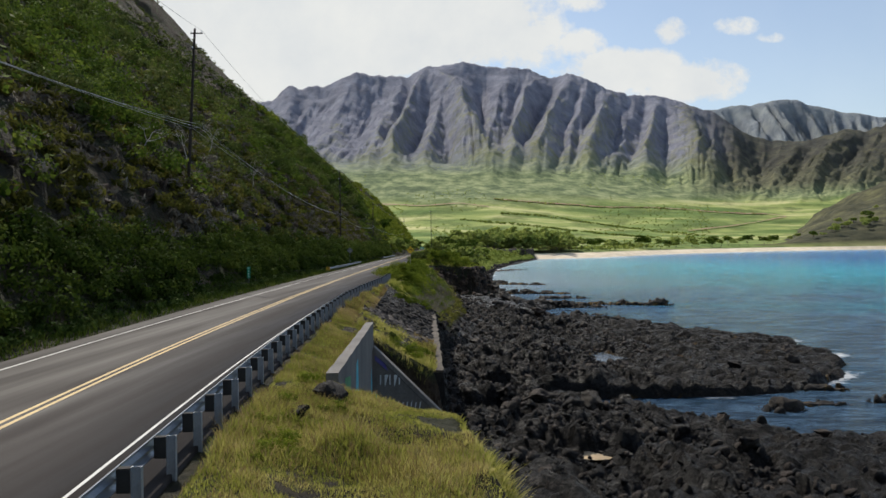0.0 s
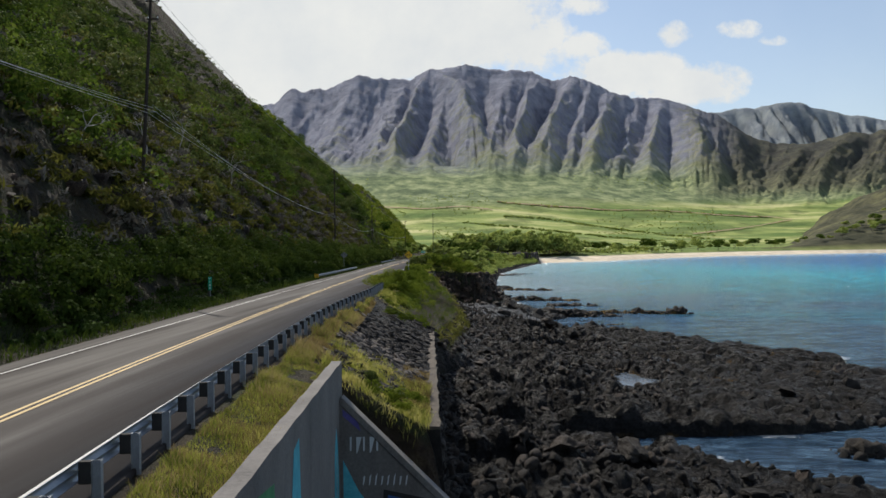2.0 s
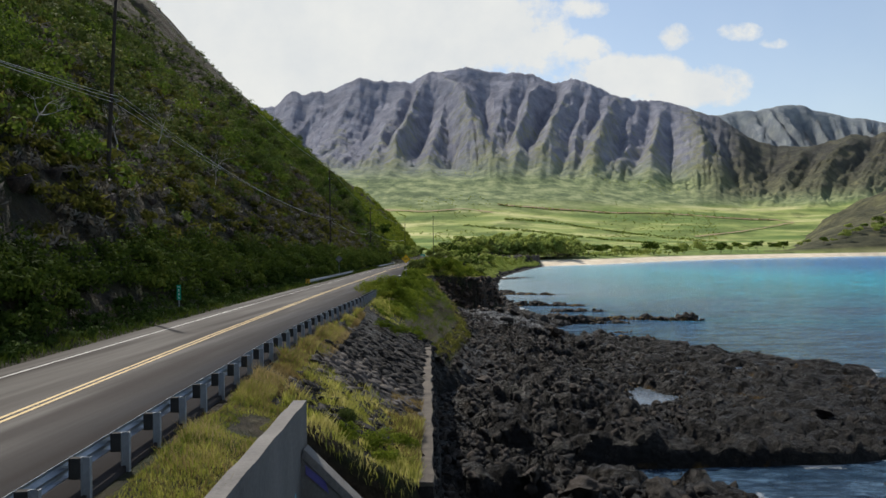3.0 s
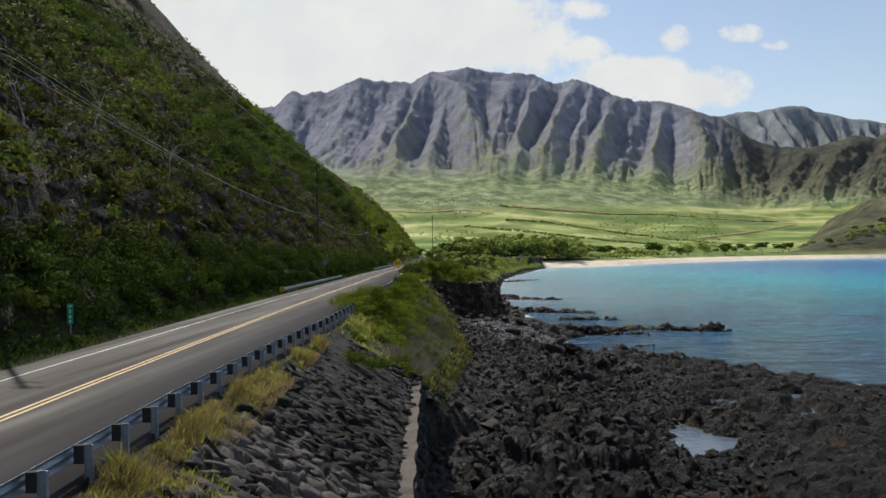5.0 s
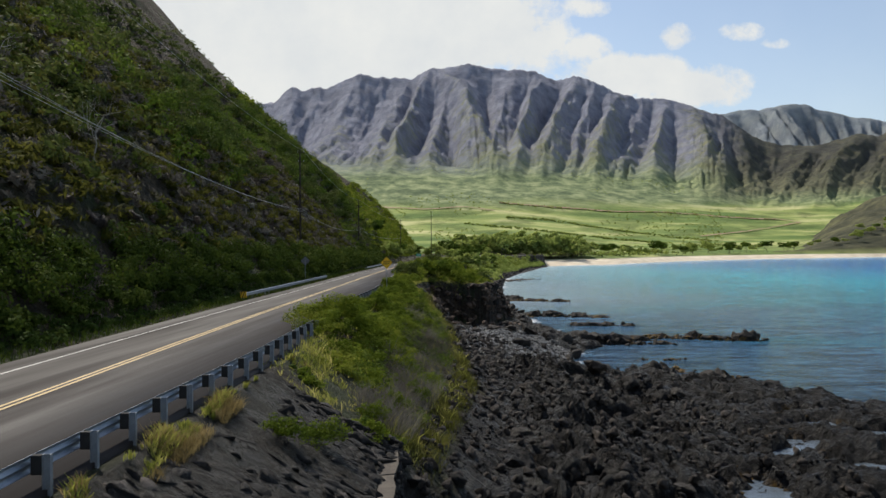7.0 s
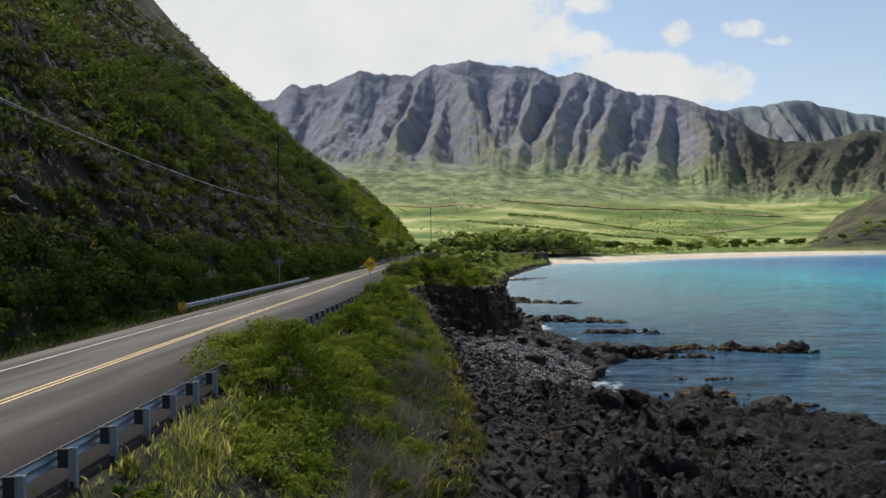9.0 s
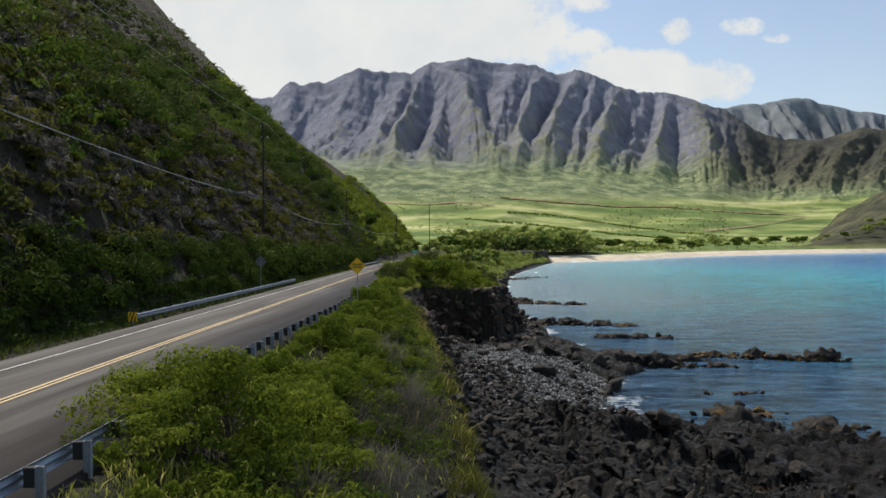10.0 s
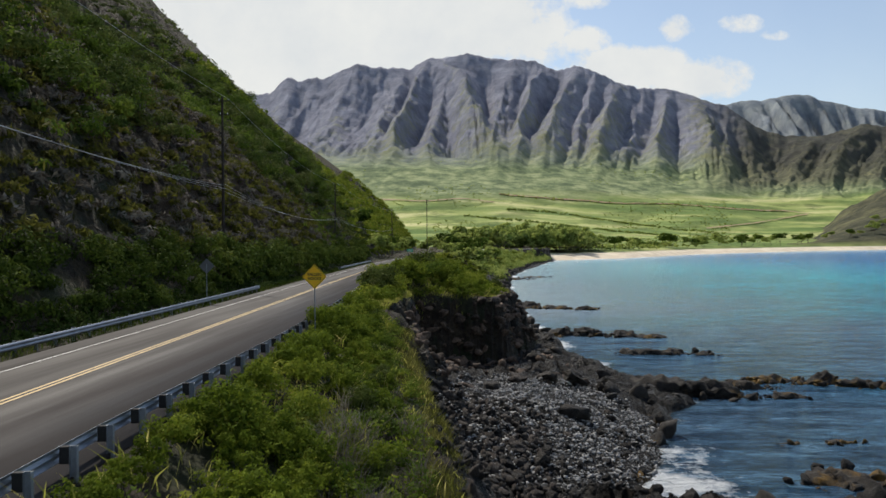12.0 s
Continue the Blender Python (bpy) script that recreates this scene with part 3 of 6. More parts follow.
leaf_material("grass_dead", [(0.25, (0.07, 0.06, 0.05)), (0.55, (0.15, 0.135, 0.11)), (0.85, (0.26, 0.24, 0.20))], 0.8, 0.2)
simple("bark", (0.05, 0.04, 0.03), (0.12, 0.10, 0.08), 3.0, 0.9, 0.5, dist=0.03)
simple("dead_wood", (0.22, 0.20, 0.18), (0.42, 0.39, 0.35), 2.0, 0.85, 0.3, dist=0.02)
simple("pole_wood", (0.018, 0.013, 0.010), (0.045, 0.033, 0.025), 1.5, 0.9, 0.4, dist=0.02)
simple("wire", (0.25, 0.25, 0.26), (0.4, 0.4, 0.41), 1.0, 0.5, 0)
simple("galvanised", (0.20, 0.225, 0.27), (0.33, 0.36, 0.41), 1.6, 0.45, 0.08, metal=0.75, dist=0.004)
simple("post_steel", (0.20, 0.22, 0.25), (0.34, 0.36, 0.39), 2.2, 0.6, 0.15, metal=0.45, dist=0.004)
simple("block_dark", (0.010, 0.010, 0.010), (0.028, 0.026, 0.025), 3.0, 0.9, 0.2, dist=0.01)
simple("sign_yellow", (0.90, 0.50, 0.010), (0.98, 0.58, 0.015), 1.0, 0.5, 0)
simple("sign_green", (0.0, 0.30, 0.17), (0.01, 0.38, 0.22), 1.0, 0.5, 0)
simple("sign_back", (0.10, 0.105, 0.11), (0.17, 0.175, 0.18), 1.5, 0.5, 0.05, metal=0.3)
simple("black_paint", (0.01, 0.01, 0.01), (0.022, 0.022, 0.022), 2.0, 0.6, 0)
simple("white_sheet", (0.65, 0.65, 0.64), (0.78, 0.78, 0.77), 2.0, 0.5, 0)
simple("sand", (0.30, 0.22, 0.13), (0.48, 0.38, 0.25), 1.2, 0.95, 0.3, dist=0.02)
simple("glass_dark", (0.012, 0.014, 0.016), (0.02, 0.022, 0.025), 1.0, 0.08, 0)
simple("car_white", (0.62, 0.63, 0.64), (0.72, 0.73, 0.73), 1.0, 0.3, 0)
simple("car_dark", (0.03, 0.035, 0.045), (0.05, 0.055, 0.065), 1.0, 0.3, 0)
simple("car_red", (0.25, 0.02, 0.015), (0.32, 0.03, 0.02), 1.0, 0.3, 0)
simple("rubber", (0.012, 0.012, 0.012), (0.025, 0.025, 0.025), 3.0, 0.9, 0.1)
simple("spray_cyan", (0.04, 0.30, 0.40), (0.12, 0.52, 0.60), 2.0, 0.6, 0)
simple("spray_blue", (0.015, 0.06, 0.22), (0.04, 0.12, 0.36), 2.0, 0.6, 0)
simple("spray_green", (0.03, 0.16, 0.07), (0.10, 0.32, 0.14), 2.0, 0.6, 0)
simple("spray_white", (0.38, 0.42, 0.44), (0.58, 0.62, 0.63), 2.0, 0.6, 0)
simple("spray_violet", (0.06, 0.05, 0.20), (0.11, 0.10, 0.30), 2.0, 0.6, 0)


def make_concrete():
    nt, b = material("concrete")
    a = tex(nt, 0.55, 6, 0.6, stretch=(1, 1, 0.35))
    g = tex(nt, 9.0, 7, 0.7)
    col = ramp(nt, a, [(0.3, (0.075, 0.069, 0.064)), (0.5, (0.14, 0.130, 0.122)), (0.7, (0.22, 0.207, 0.193))])
    streak = ramp(nt, tex(nt, 1.1, 5, 0.6, stretch=(1, 1, 0.25)), [(0.46, (1, 1, 1)), (0.64, (0.6, 0.58, 0.55))])
    col = mix_col(nt, 0.5, col, streak, "MULTIPLY")
    nt.links.new(mix_col(nt, 0.25, col, ramp(nt, g, [(0.3, (0.05, 0.05, 0.05)), (0.7, (0.32, 0.31, 0.30))])), b.inputs["Base Color"])
    b.inputs["Roughness"].default_value = 0.9
    bump(nt, b, g, 0.35, 0.02)


make_concrete()
simple("coping", (0.04, 0.033, 0.026), (0.12, 0.10, 0.08), 1.3, 0.95, 0.5, dist=0.05)


def rock_material(name, dark, mid, light, scale, weed=False, var=0.35, bstr=0.9, spec=0.35):
    nt, b = material(name)
    geo, (px, py, pz) = xyz(nt)
    o = N(nt, "ShaderNodeObjectInfo")
    f = tex(nt, scale, 8, 0.7)
    r = math_node(nt, "ADD", math_node(nt, "MULTIPLY", math_node(nt, "SUBTRACT", geo.outputs["Random Per Island"], 0.5), var), f)
    r = math_node(nt, "ADD", r, math_node(nt, "MULTIPLY", math_node(nt, "SUBTRACT", o.outputs["Random"], 0.5), var))
    r = math_node(nt, "ADD", r, math_node(nt, "MULTIPLY", math_node(nt, "SUBTRACT", tex(nt, scale * 6, 6, 0.75), 0.5), 0.7))
    col = ramp(nt, r, [(0.34, dark), (0.5, mid), (0.62, light), (0.80, tuple(1.6 * c for c in light))])
    if weed:
        w = ramp(nt, tex(nt, 0.35, 6, 0.65), [(0.52, (0, 0, 0)), (0.62, (1, 1, 1))])
        low = math_node(nt, "MULTIPLY", math_node(nt, "SUBTRACT", SEA + 0.8, pz), 2.5, clamp=True)
        col = mix_col(nt, math_node(nt, "MULTIPLY", w, low), col, (0.15, 0.085, 0.012))
    nt.links.new(col, b.inputs["Base Color"])
    b.inputs["Roughness"].default_value = 0.8
    b.inputs["Specular IOR Level"].default_value = spec
    bump(nt, b, tex(nt, scale * 3.2, 10, 0.82), bstr, 0.22)


rock_material("lava", (0.00238, 0.002125, 0.00187), (0.0068, 0.00612, 0.00544), (0.0221, 0.0187, 0.0153), 1.6, weed=True)
rock_material("talus", (0.002506, 0.002079, 0.001764), (0.008003, 0.006497, 0.005543), (0.02785, 0.02144, 0.017), 2.2, var=0.7)
rock_material("cobble", (0.022, 0.022, 0.022), (0.075, 0.074, 0.073), (0.19, 0.187, 0.182), 4.0, var=0.6, bstr=0.3)
rock_material("riprap", (0.0066, 0.00552, 0.00492), (0.0192, 0.01656, 0.015), (0.066, 0.0564, 0.0504), 2.6, var=0.6, bstr=0.6)
rock_material("cliff_rock", (0.01176, 0.00798, 0.00576), (0.0462, 0.0304, 0.02088), (0.1092, 0.07296, 0.0504), 1.1, var=0.2)

# ---------------------------------------------------------------- mesh helpers
def mesh_object(name, verts, faces, material, parent=None, label="", smooth=False, normals=None):
    me = bpy.data.meshes.new(name)
    verts = np.asarray(verts, np.float32).reshape(-1, 3)
    me.vertices.add(len(verts))
    me.vertices.foreach_set("co", verts.ravel())
    faces = np.asarray(faces, np.int32)
    n, k = faces.shape
    me.loops.add(n * k)
    me.loops.foreach_set("vertex_index", faces.ravel())
    me.polygons.add(n)
    me.polygons.foreach_set("loop_start", np.arange(0, n * k, k, dtype=np.int32))
    me.update(calc_edges=True)
    if smooth:
        me.polygons.foreach_set("use_smooth", np.ones(n, bool))
    if normals is not None:
        me.polygons.foreach_set("use_smooth", np.ones(n, bool))
        me.normals_split_custom_set_from_vertices(normals.tolist())
    me.materials.append(material)
    ob = new(name, me)
    if parent:
        ob.parent = parent
    if label:
        tagged(ob, label)
    return ob


def grid_faces(nx, ny):
    i = np.arange(nx - 1)[None, :] + nx * np.arange(ny - 1)[:, None]
    return np.stack([i, i + 1, i + nx + 1, i + nx], -1).reshape(-1, 4)


def part(name, bm, material, parent, label=""):
    me = bpy.data.meshes.new(name)
    bm.to_mesh(me)
    bm.free()
    me.materials.append(material)
    ob = new(name, me)
    if parent:
        ob.parent = parent
    if label:
        tagged(ob, label)
    return ob


def box_bm(sx, sy, sz, at=(0, 0, 0), bevel=0.0, bm=None):
    own = bm is None
    bm = bm or bmesh.new()
    r = bmesh.ops.create_cube(bm, size=1.0)
    bmesh.ops.scale(bm, vec=(sx, sy, sz), verts=r["verts"])
    bmesh.ops.translate(bm, vec=at, verts=r["verts"])
    if bevel and own:
        bmesh.ops.bevel(bm, geom=bm.edges[:], offset=bevel, segments=2, affect="EDGES")
    return bm


def ribbon(ys, off_a, off_b, zoff, thick=0.0):
    """A strip along the road between two offsets from its middle."""
    ys = np.asarray(ys, float)
    d = np.gradient(road_x(ys), ys)
    nx, ny = 1 / np.sqrt(1 + d * d), -d / np.sqrt(1 + d * d)
    off_a, off_b = off_a + 0 * ys, off_b + 0 * ys
    a = np.stack([road_x(ys) + off_a * nx, ys + off_a * ny, road_z(ys) + zoff], -1)
    b = np.stack([road_x(ys) + off_b * nx, ys + off_b * ny, road_z(ys) + zoff], -1)
    v = np.stack([a, b], 1).reshape(-1, 3)
    n = len(ys)
    i = np.arange(n - 1) * 2
    return v, np.stack([i, i + 1, i + 3, i + 2], -1)


def road_frame(y, off):
    d = float((road_x(y + 0.5) - road_x(y - 0.5)))
    ang = math.atan2(-d, 1.0)
    L = math.sqrt(1 + d * d)
    return float(road_x(y)) + off / L, y - off * d / L, float(road_z(y)), ang


# ---------------------------------------------------------------- ground
def build_ground():
    xs = np.concatenate([np.arange(-470, -110, 6.0), np.arange(-110, -50, 1.6), np.arange(-50, -24, 0.8), np.arange(-24, -9.5, 0.9), np.arange(-9.5, 10, 0.28), np.arange(10, 50, 0.36), np.arange(50, 62, 1.0)])
    ys = np.concatenate([np.arange(-60, 6, 2.0), np.arange(6, 40, 0.5), np.arange(40, 152, 0.34), np.arange(152, 260, 0.75), np.arange(260, 420, 1.8), np.arange(420, 960, 6)])
    X, Y = np.meshgrid(xs, ys)
    Z = ground_height(X, Y)
    ob = mesh_object("ground", np.stack([X, Y, Z], -1), grid_faces(len(xs), len(ys)), MAT["ground"])
    it = lambda t: np.interp(Y, P_Y, t)
    a2, a3 = it(P_X2), it(P_X3)
    wob = 1.1 * fbm(X / 2.2, Y / 2.2, 3, 401)
    rock = sstep(-0.5, 0.5, X - (a2 + 0.35 * (a3 - a2)) + wob)
    rock = np.where((Y > 146) & (Y < 420), sstep(-0.3, 0.3, X - a2 + 0.5 + 0.5 * wob) * np.where((X < a3 + 0.4) & (Y < 240), 0.45, 1.0), rock)
    rock = np.where((Y > 43) & (Y < 80) & (X > it(P_X1)), np.maximum(rock, 0.85), rock)
    at = ob.data.attributes.new("rock", "FLOAT", "POINT")
    at.data.foreach_set("value", rock.astype(np.float32).ravel())
    V = np.clip(hill_foot(Y) - X, 0, None)
    at = ob.data.attributes.new("bare", "FLOAT", "POINT")
    at.data.foreach_set("value", bare_hill(V, Y).astype(np.float32).ravel())
    tagged(ob, "steep scrub hillside, road bank and black lava shore", "ground", kind="structure")


def build_valley():
    ss = np.concatenate([np.arange(-0.9, -0.34, 0.02), np.arange(-0.34, 0.56, 0.0019), np.arange(0.56, 1.5, 0.02)])
    ds = np.concatenate([np.arange(560, 1300, 16), np.arange(1300, 1850, 14), np.arange(1850, 3260, 9), np.arange(3260, 3900, 60), np.arange(3900, 4900, 24)])
    Sg, D = np.meshgrid(ss, ds)
    X, Y = Sg * D, D
    Z = valley_height(Sg, D)
    dark = (near_hill(Sg, D) > Z - 0.5) & (Z > SEA + 5)
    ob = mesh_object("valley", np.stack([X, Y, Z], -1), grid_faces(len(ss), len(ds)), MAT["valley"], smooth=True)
    at = ob.data.attributes.new("hill", "FLOAT", "POINT")
    at.data.foreach_set("value", dark.astype(np.float32).ravel())
    crest = np.zeros(Z.shape)
    up = D > 1800
    crest[up] = mountain_wall(Sg[up], D[up])[2]
    # extent of the painted cloud shade on the right shoulder
    brown = sstep(0.25, 0.36, Sg + 0.02 * fbm(Sg * 30, D / 300, 3, 271)) * sstep(0.052, 0.075, Z / D + 0.03 * (0.4 - Sg)) * (D < 3300)
    for key, values in (("crest", crest), ("brown", brown)):
        at = ob.data.attributes.new(key, "FLOAT", "POINT")
        at.data.foreach_set("value", values.astype(np.float32).ravel())
    tagged(ob, "green valley floor rising to fluted basalt mountains", "mountain", kind="structure")


RIDGE_S = [-0.3668, -0.2714, -0.2335, -0.2125, -0.195, -0.1774, -0.169, -0.1529, -0.1283, -0.1003, -0.0757, -0.0652, -0.0407, -0.0231, 0.0049, 0.0435, 0.082, 0.0926, 0.1101, 0.1346, 0.1557, 0.1872, 0.2083, 0.2258, 0.2574, 0.2749, 0.2924, 0.3135, 0.3345, 0.359, 0.3836, 0.4187, 0.4537, 0.4748, 0.4958, 0.5224, 0.7553]
RIDGE_E = [0.1774, 0.183, 0.1816, 0.2034, 0.1971, 0.2034, 0.1985, 0.2069, 0.2167, 0.2118, 0.2118, 0.2097, 0.2223, 0.2223, 0.2279, 0.2209, 0.2181, 0.2146, 0.2055, 0.2111, 0.2055, 0.19, 0.1837, 0.183, 0.1795, 0.1746, 0.1662, 0.1613, 0.1459, 0.1297, 0.1248, 0.1227, 0.1311, 0.1367, 0.1339, 0.1424, 0.1529]
FAR_S = [0.2083, 0.2644, 0.2924, 0.317, 0.3345, 0.3661, 0.3976, 0.4151, 0.4257, 0.4467, 0.4748, 0.5063, 0.5224, 0.7553]
FAR_E = [0.0792, 0.1353, 0.1627, 0.1627, 0.1669, 0.169, 0.1746, 0.1739, 0.1683, 0.1634, 0.1571, 0.1529, 0.1508, 0.1353]
NEAR_S = [0.36, 0.398, 0.432, 0.475, 0.522, 0.7]
NEAR_E = [-0.02, 0.002, 0.030, 0.057, 0.076, 0.10]
BEACH_S = [-0.9, 0.03, 0.06, 0.101, 0.173, 0.256, 0.394, 0.481, 0.61, 1.5]
BEACH_D = [300, 640, 672, 690, 735, 880, 1040, 1080, 1150, 1300]


def apron(s, d):
    d = np.minimum(d, 2300)
    return np.clip(d - 1100, 0, None) * np.interp(d, [1100, 1500, 1700, 1900, 2100, 2300], [0.02, 0.075, 0.105, 0.145, 0.185, 0.215]) * np.interp(s, [-0.2, -0.08, 0.05, 0.2, 0.35], [1.0, 1.0, 0.95, 0.78, 0.62])


# spurs of the mountain wall: where each leaves the crest, where it meets the valley, its strength and half width
SPURS = [(-0.212, -0.258, 0.5, 0.03), (-0.128, -0.184, 0.5, 0.036), (-0.062, -0.12, 0.62, 0.026), (-0.039, -0.093, 0.9, 0.022), (-0.030, 0.043, 0.97, 0.034), (-0.016, -0.044, 0.6, 0.018), (0.057, 0.033, 0.65, 0.03), (0.10, 0.057, 0.85, 0.02), (0.135, 0.093, 0.95, 0.026),
         (0.159, 0.128, 0.55, 0.018), (0.189, 0.156, 0.95, 0.024), (0.219, 0.187, 0.5, 0.02), (0.247, 0.222, 0.75, 0.022), (0.276, 0.306, 1.0, 0.04), (0.334, 0.356, 0.6, 0.03), (0.419, 0.377, 0.6, 0.035), (0.475, 0.419, 0.9, 0.04), (0.522, 0.475, 0.7, 0.04)]


def mountain_wall(s, d):
    """Heights of the mountain wall, and where its foot lies."""
    x = s * d
    r = np.interp(s, RIDGE_S, RIDGE_E) + 0.0022 * fbm(s * 110, s * 0 + 1, 4, 211, 0.62)
    d1 = 3150 + 90 * fbm(s * 6, s * 0 + 4, 2, 215)
    d0 = 2080 + 110 * fbm(s * 5.0, s * 0 + 9, 3, 217)
    t = np.clip((d - d0) / (d1 - d0), 0, 1)
    q = 1 - np.clip(0.55 * t + 0.45 * t ** 2.5, 0, 1)
    low1 = SEA + 6 + apron(s, d0)
    high = r * d1 - low1
    warp = s + 0.006 * fbm(s * 40, t * 5, 4, 219)
    m = np.zeros(np.shape(s))
    for k, (top, foot, strong, w) in enumerate(SPURS):
        c = top + (foot - top) * q + 0.0035 * fbm(t * 5 + k, t * 0 + k, 3, 222)
        m = np.maximum(m, strong * (1 - np.clip(np.abs(warp - c) / (w * (0.75 + 0.7 * q)), 0, 1)) ** 0.9)
    # ribs run down beside the spurs, and rills beside the ribs
    lean = np.interp(s, [-0.30, -0.08, -0.04, 0.01, 0.04, 0.2, 0.27, 0.32, 0.45], [-0.06, -0.06, -0.05, 0.05, -0.03, -0.035, 0.03, -0.02, -0.05])
    along = s - lean * 1.3 * q + 0.006 * fbm(s * 26, t * 3, 3, 229)
    rib = ridged(along * 52 + 0.9 * fbm(s * 18, t * 3, 2, 233), t * 1.5 + 5, 4, 231, 0.55) - 0.58
    rill = ridged(along * 170 + 0.8 * rib, t * 4.5, 4, 241, 0.62) - 0.58
    gully = 0.33 * t + 0.67 * t ** 3.2
    spur = 0.97 * t ** 0.97 + 0.03 * t ** 3
    env = np.clip(t * 4, 0, 1) * np.clip(q * 4, 0, 1)
    face = low1 + high * (gully + (spur - gully) * m) + (38 * rib + 15 * rill) * env
    face = face + 11 * fbm(x / 42.0, d / 42.0, 4, 247, 0.62) * np.clip(t * 6, 0.15, 1) * np.clip(q * 12, 0.2, 1)
    return np.where(d > d1, r * d1 - (d - d1) * 0.7, np.minimum(face, r * d1 + 3)), d0, m * np.clip(t * 6, 0, 1)


def near_hill(s, d):
    """The dark hill that closes the bay."""
    x = s * d
    tn = np.clip(1 - np.abs(d - 1600) / 520.0, 0, 1)
    h = np.interp(s, NEAR_S, NEAR_E) * 1600 * tn ** 0.8 + 12 * fbm(x / 70, d / 70, 5, 261, 0.6) * tn - 26 * (0.7 - ridged(x / 110 + 0.6 * fbm(x / 90, d / 90, 2, 263), d / 240, 4, 265)) * tn
    return np.where((s > 0.36) & (tn > 0), h, -100)


def valley_height(s, d):
    db = np.interp(s, BEACH_S, BEACH_D)
    x = s * d
    w = d - db
    low = SEA - 2 + 6.5 * sstep(-30, 32, w) + 2.0 * sstep(35, 90, w)
    low = low + apron(s, d)
    low = low + 9 * fbm(x / 260.0, d / 300.0, 4, 201) * sstep(900, 1700, d) + 1.0 * fbm(x / 40, d / 40, 3, 205) * sstep(30, 80, w)
    # mountains beyond the valley floor
    z = low + 0.0
    high = d > 1800
    if np.any(high):
        s2, d2, low2 = np.broadcast_to(s, d.shape)[high], d[high], low[high]
        wall, d0, _ = mountain_wall(s2, d2)
        z[high] = np.where(d2 > d0, np.maximum(wall, low2 - 0.06 * (d2 - d0)), low2)
    # far mountain
    fr = np.interp(s, FAR_S, FAR_E) * sstep(0.2, 0.27, s) + 0.002 * fbm(s * 70, s * 0 + 3, 3, 251)
    tf = np.clip((d - 3900) / 650.0, 0, 1)
    far = fr * 4550 * (0.55 + 0.45 * tf) - 260 * (0.8 - ridged(s * 60 + 2.4 * tf + 0.5 * fbm(s * 30, tf * 3, 2, 257), d / 1500.0, 4, 255, 0.6)) * np.clip(tf * 3, 0, 1) * np.clip((1 - tf) * 4, 0, 1)
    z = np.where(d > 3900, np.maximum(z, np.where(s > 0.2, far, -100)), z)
    # low dark hill at the right of the bay
    z = np.maximum(z, near_hill(s, d))
    return z


def build_tracks():
    """Dirt tracks and tree rows that cross the valley floor; each is given across and up as seen from the road's start."""
    rng = np.random.default_rng(17)
    scan = np.arange(1150, 1900, 6.0)

    def place(line):
        u = np.linspace(0, 1, 90)
        k = np.linspace(0, 1, len(line))
        s = np.interp(u, k, [p[0] for p in line])
        e = np.interp(u, k, [p[1] for p in line])
        d = []
        for a, b in zip(s, e):
            z = valley_height(np.full(len(scan), a), scan)
            ok = np.where((z - 4) / scan >= b)[0]
            d.append(scan[ok[0]] if len(ok) else 1890.0)
        d = np.convolve(np.pad(d, 6, mode="edge"), np.ones(13) / 13, mode="valid")
        return s * d, d, s

    for line, w in (([(0.041, 0.060), (0.083, 0.066), (0.132, 0.067), (0.174, 0.056), (0.237, 0.045), (0.30, 0.035), (0.37, 0.034), (0.40, 0.028)], 9.0),
                    ([(-0.10, 0.050), (-0.05, 0.047), (0.0, 0.050), (0.035, 0.045)], 6.0), ([(0.28, 0.012), (0.34, 0.018), (0.40, 0.028)], 9.0)):
        x, d, s = place(line)
        rows = []
        for off in (-w / 2, w / 2):
            dd = d + off
            rows.append(np.stack([s * dd, dd, valley_height(s, dd) + 2.2], -1))
        v = np.stack(rows, 1).reshape(-1, 3)
        i = np.arange(len(x) - 1) * 2
        ob = mesh_object("dirt_track", v, np.stack([i, i + 1, i + 3, i + 2], -1), MAT["dirt"])
        tagged(ob, "reddish dirt track cut across the valley slope", "track", kind="structure")
    for line in ([(0.05, 0.037), (0.10, 0.034), (0.17, 0.022), (0.23, 0.014), (0.30, 0.006)], [(0.041, 0.062), (0.083, 0.069), (0.132, 0.0705), (0.174, 0.0595), (0.237, 0.0485), (0.30, 0.0385), (0.37, 0.038)], [(0.0, 0.030), (0.08, 0.022), (0.16, 0.012), (0.24, 0.004)]):
        x, d, s = place(line)
        n = 260
        k = rng.uniform(0, len(x) - 1, n)
        ss, dd = np.interp(k, np.arange(len(x)), s), np.interp(k, np.arange(len(x)), d) + rng.normal(0, 5, n)
        p = np.stack([ss * dd, dd, valley_height(ss, dd) + 1.0], -1)
        stuff("hedgerow", clump_leaves(p, rng.uniform(1.8, 4.0, n), 26, 2.0, rng, 0.7, 4, 0.8), "leaf_tree", "dark hedgerow across the valley floor", "shrubs")


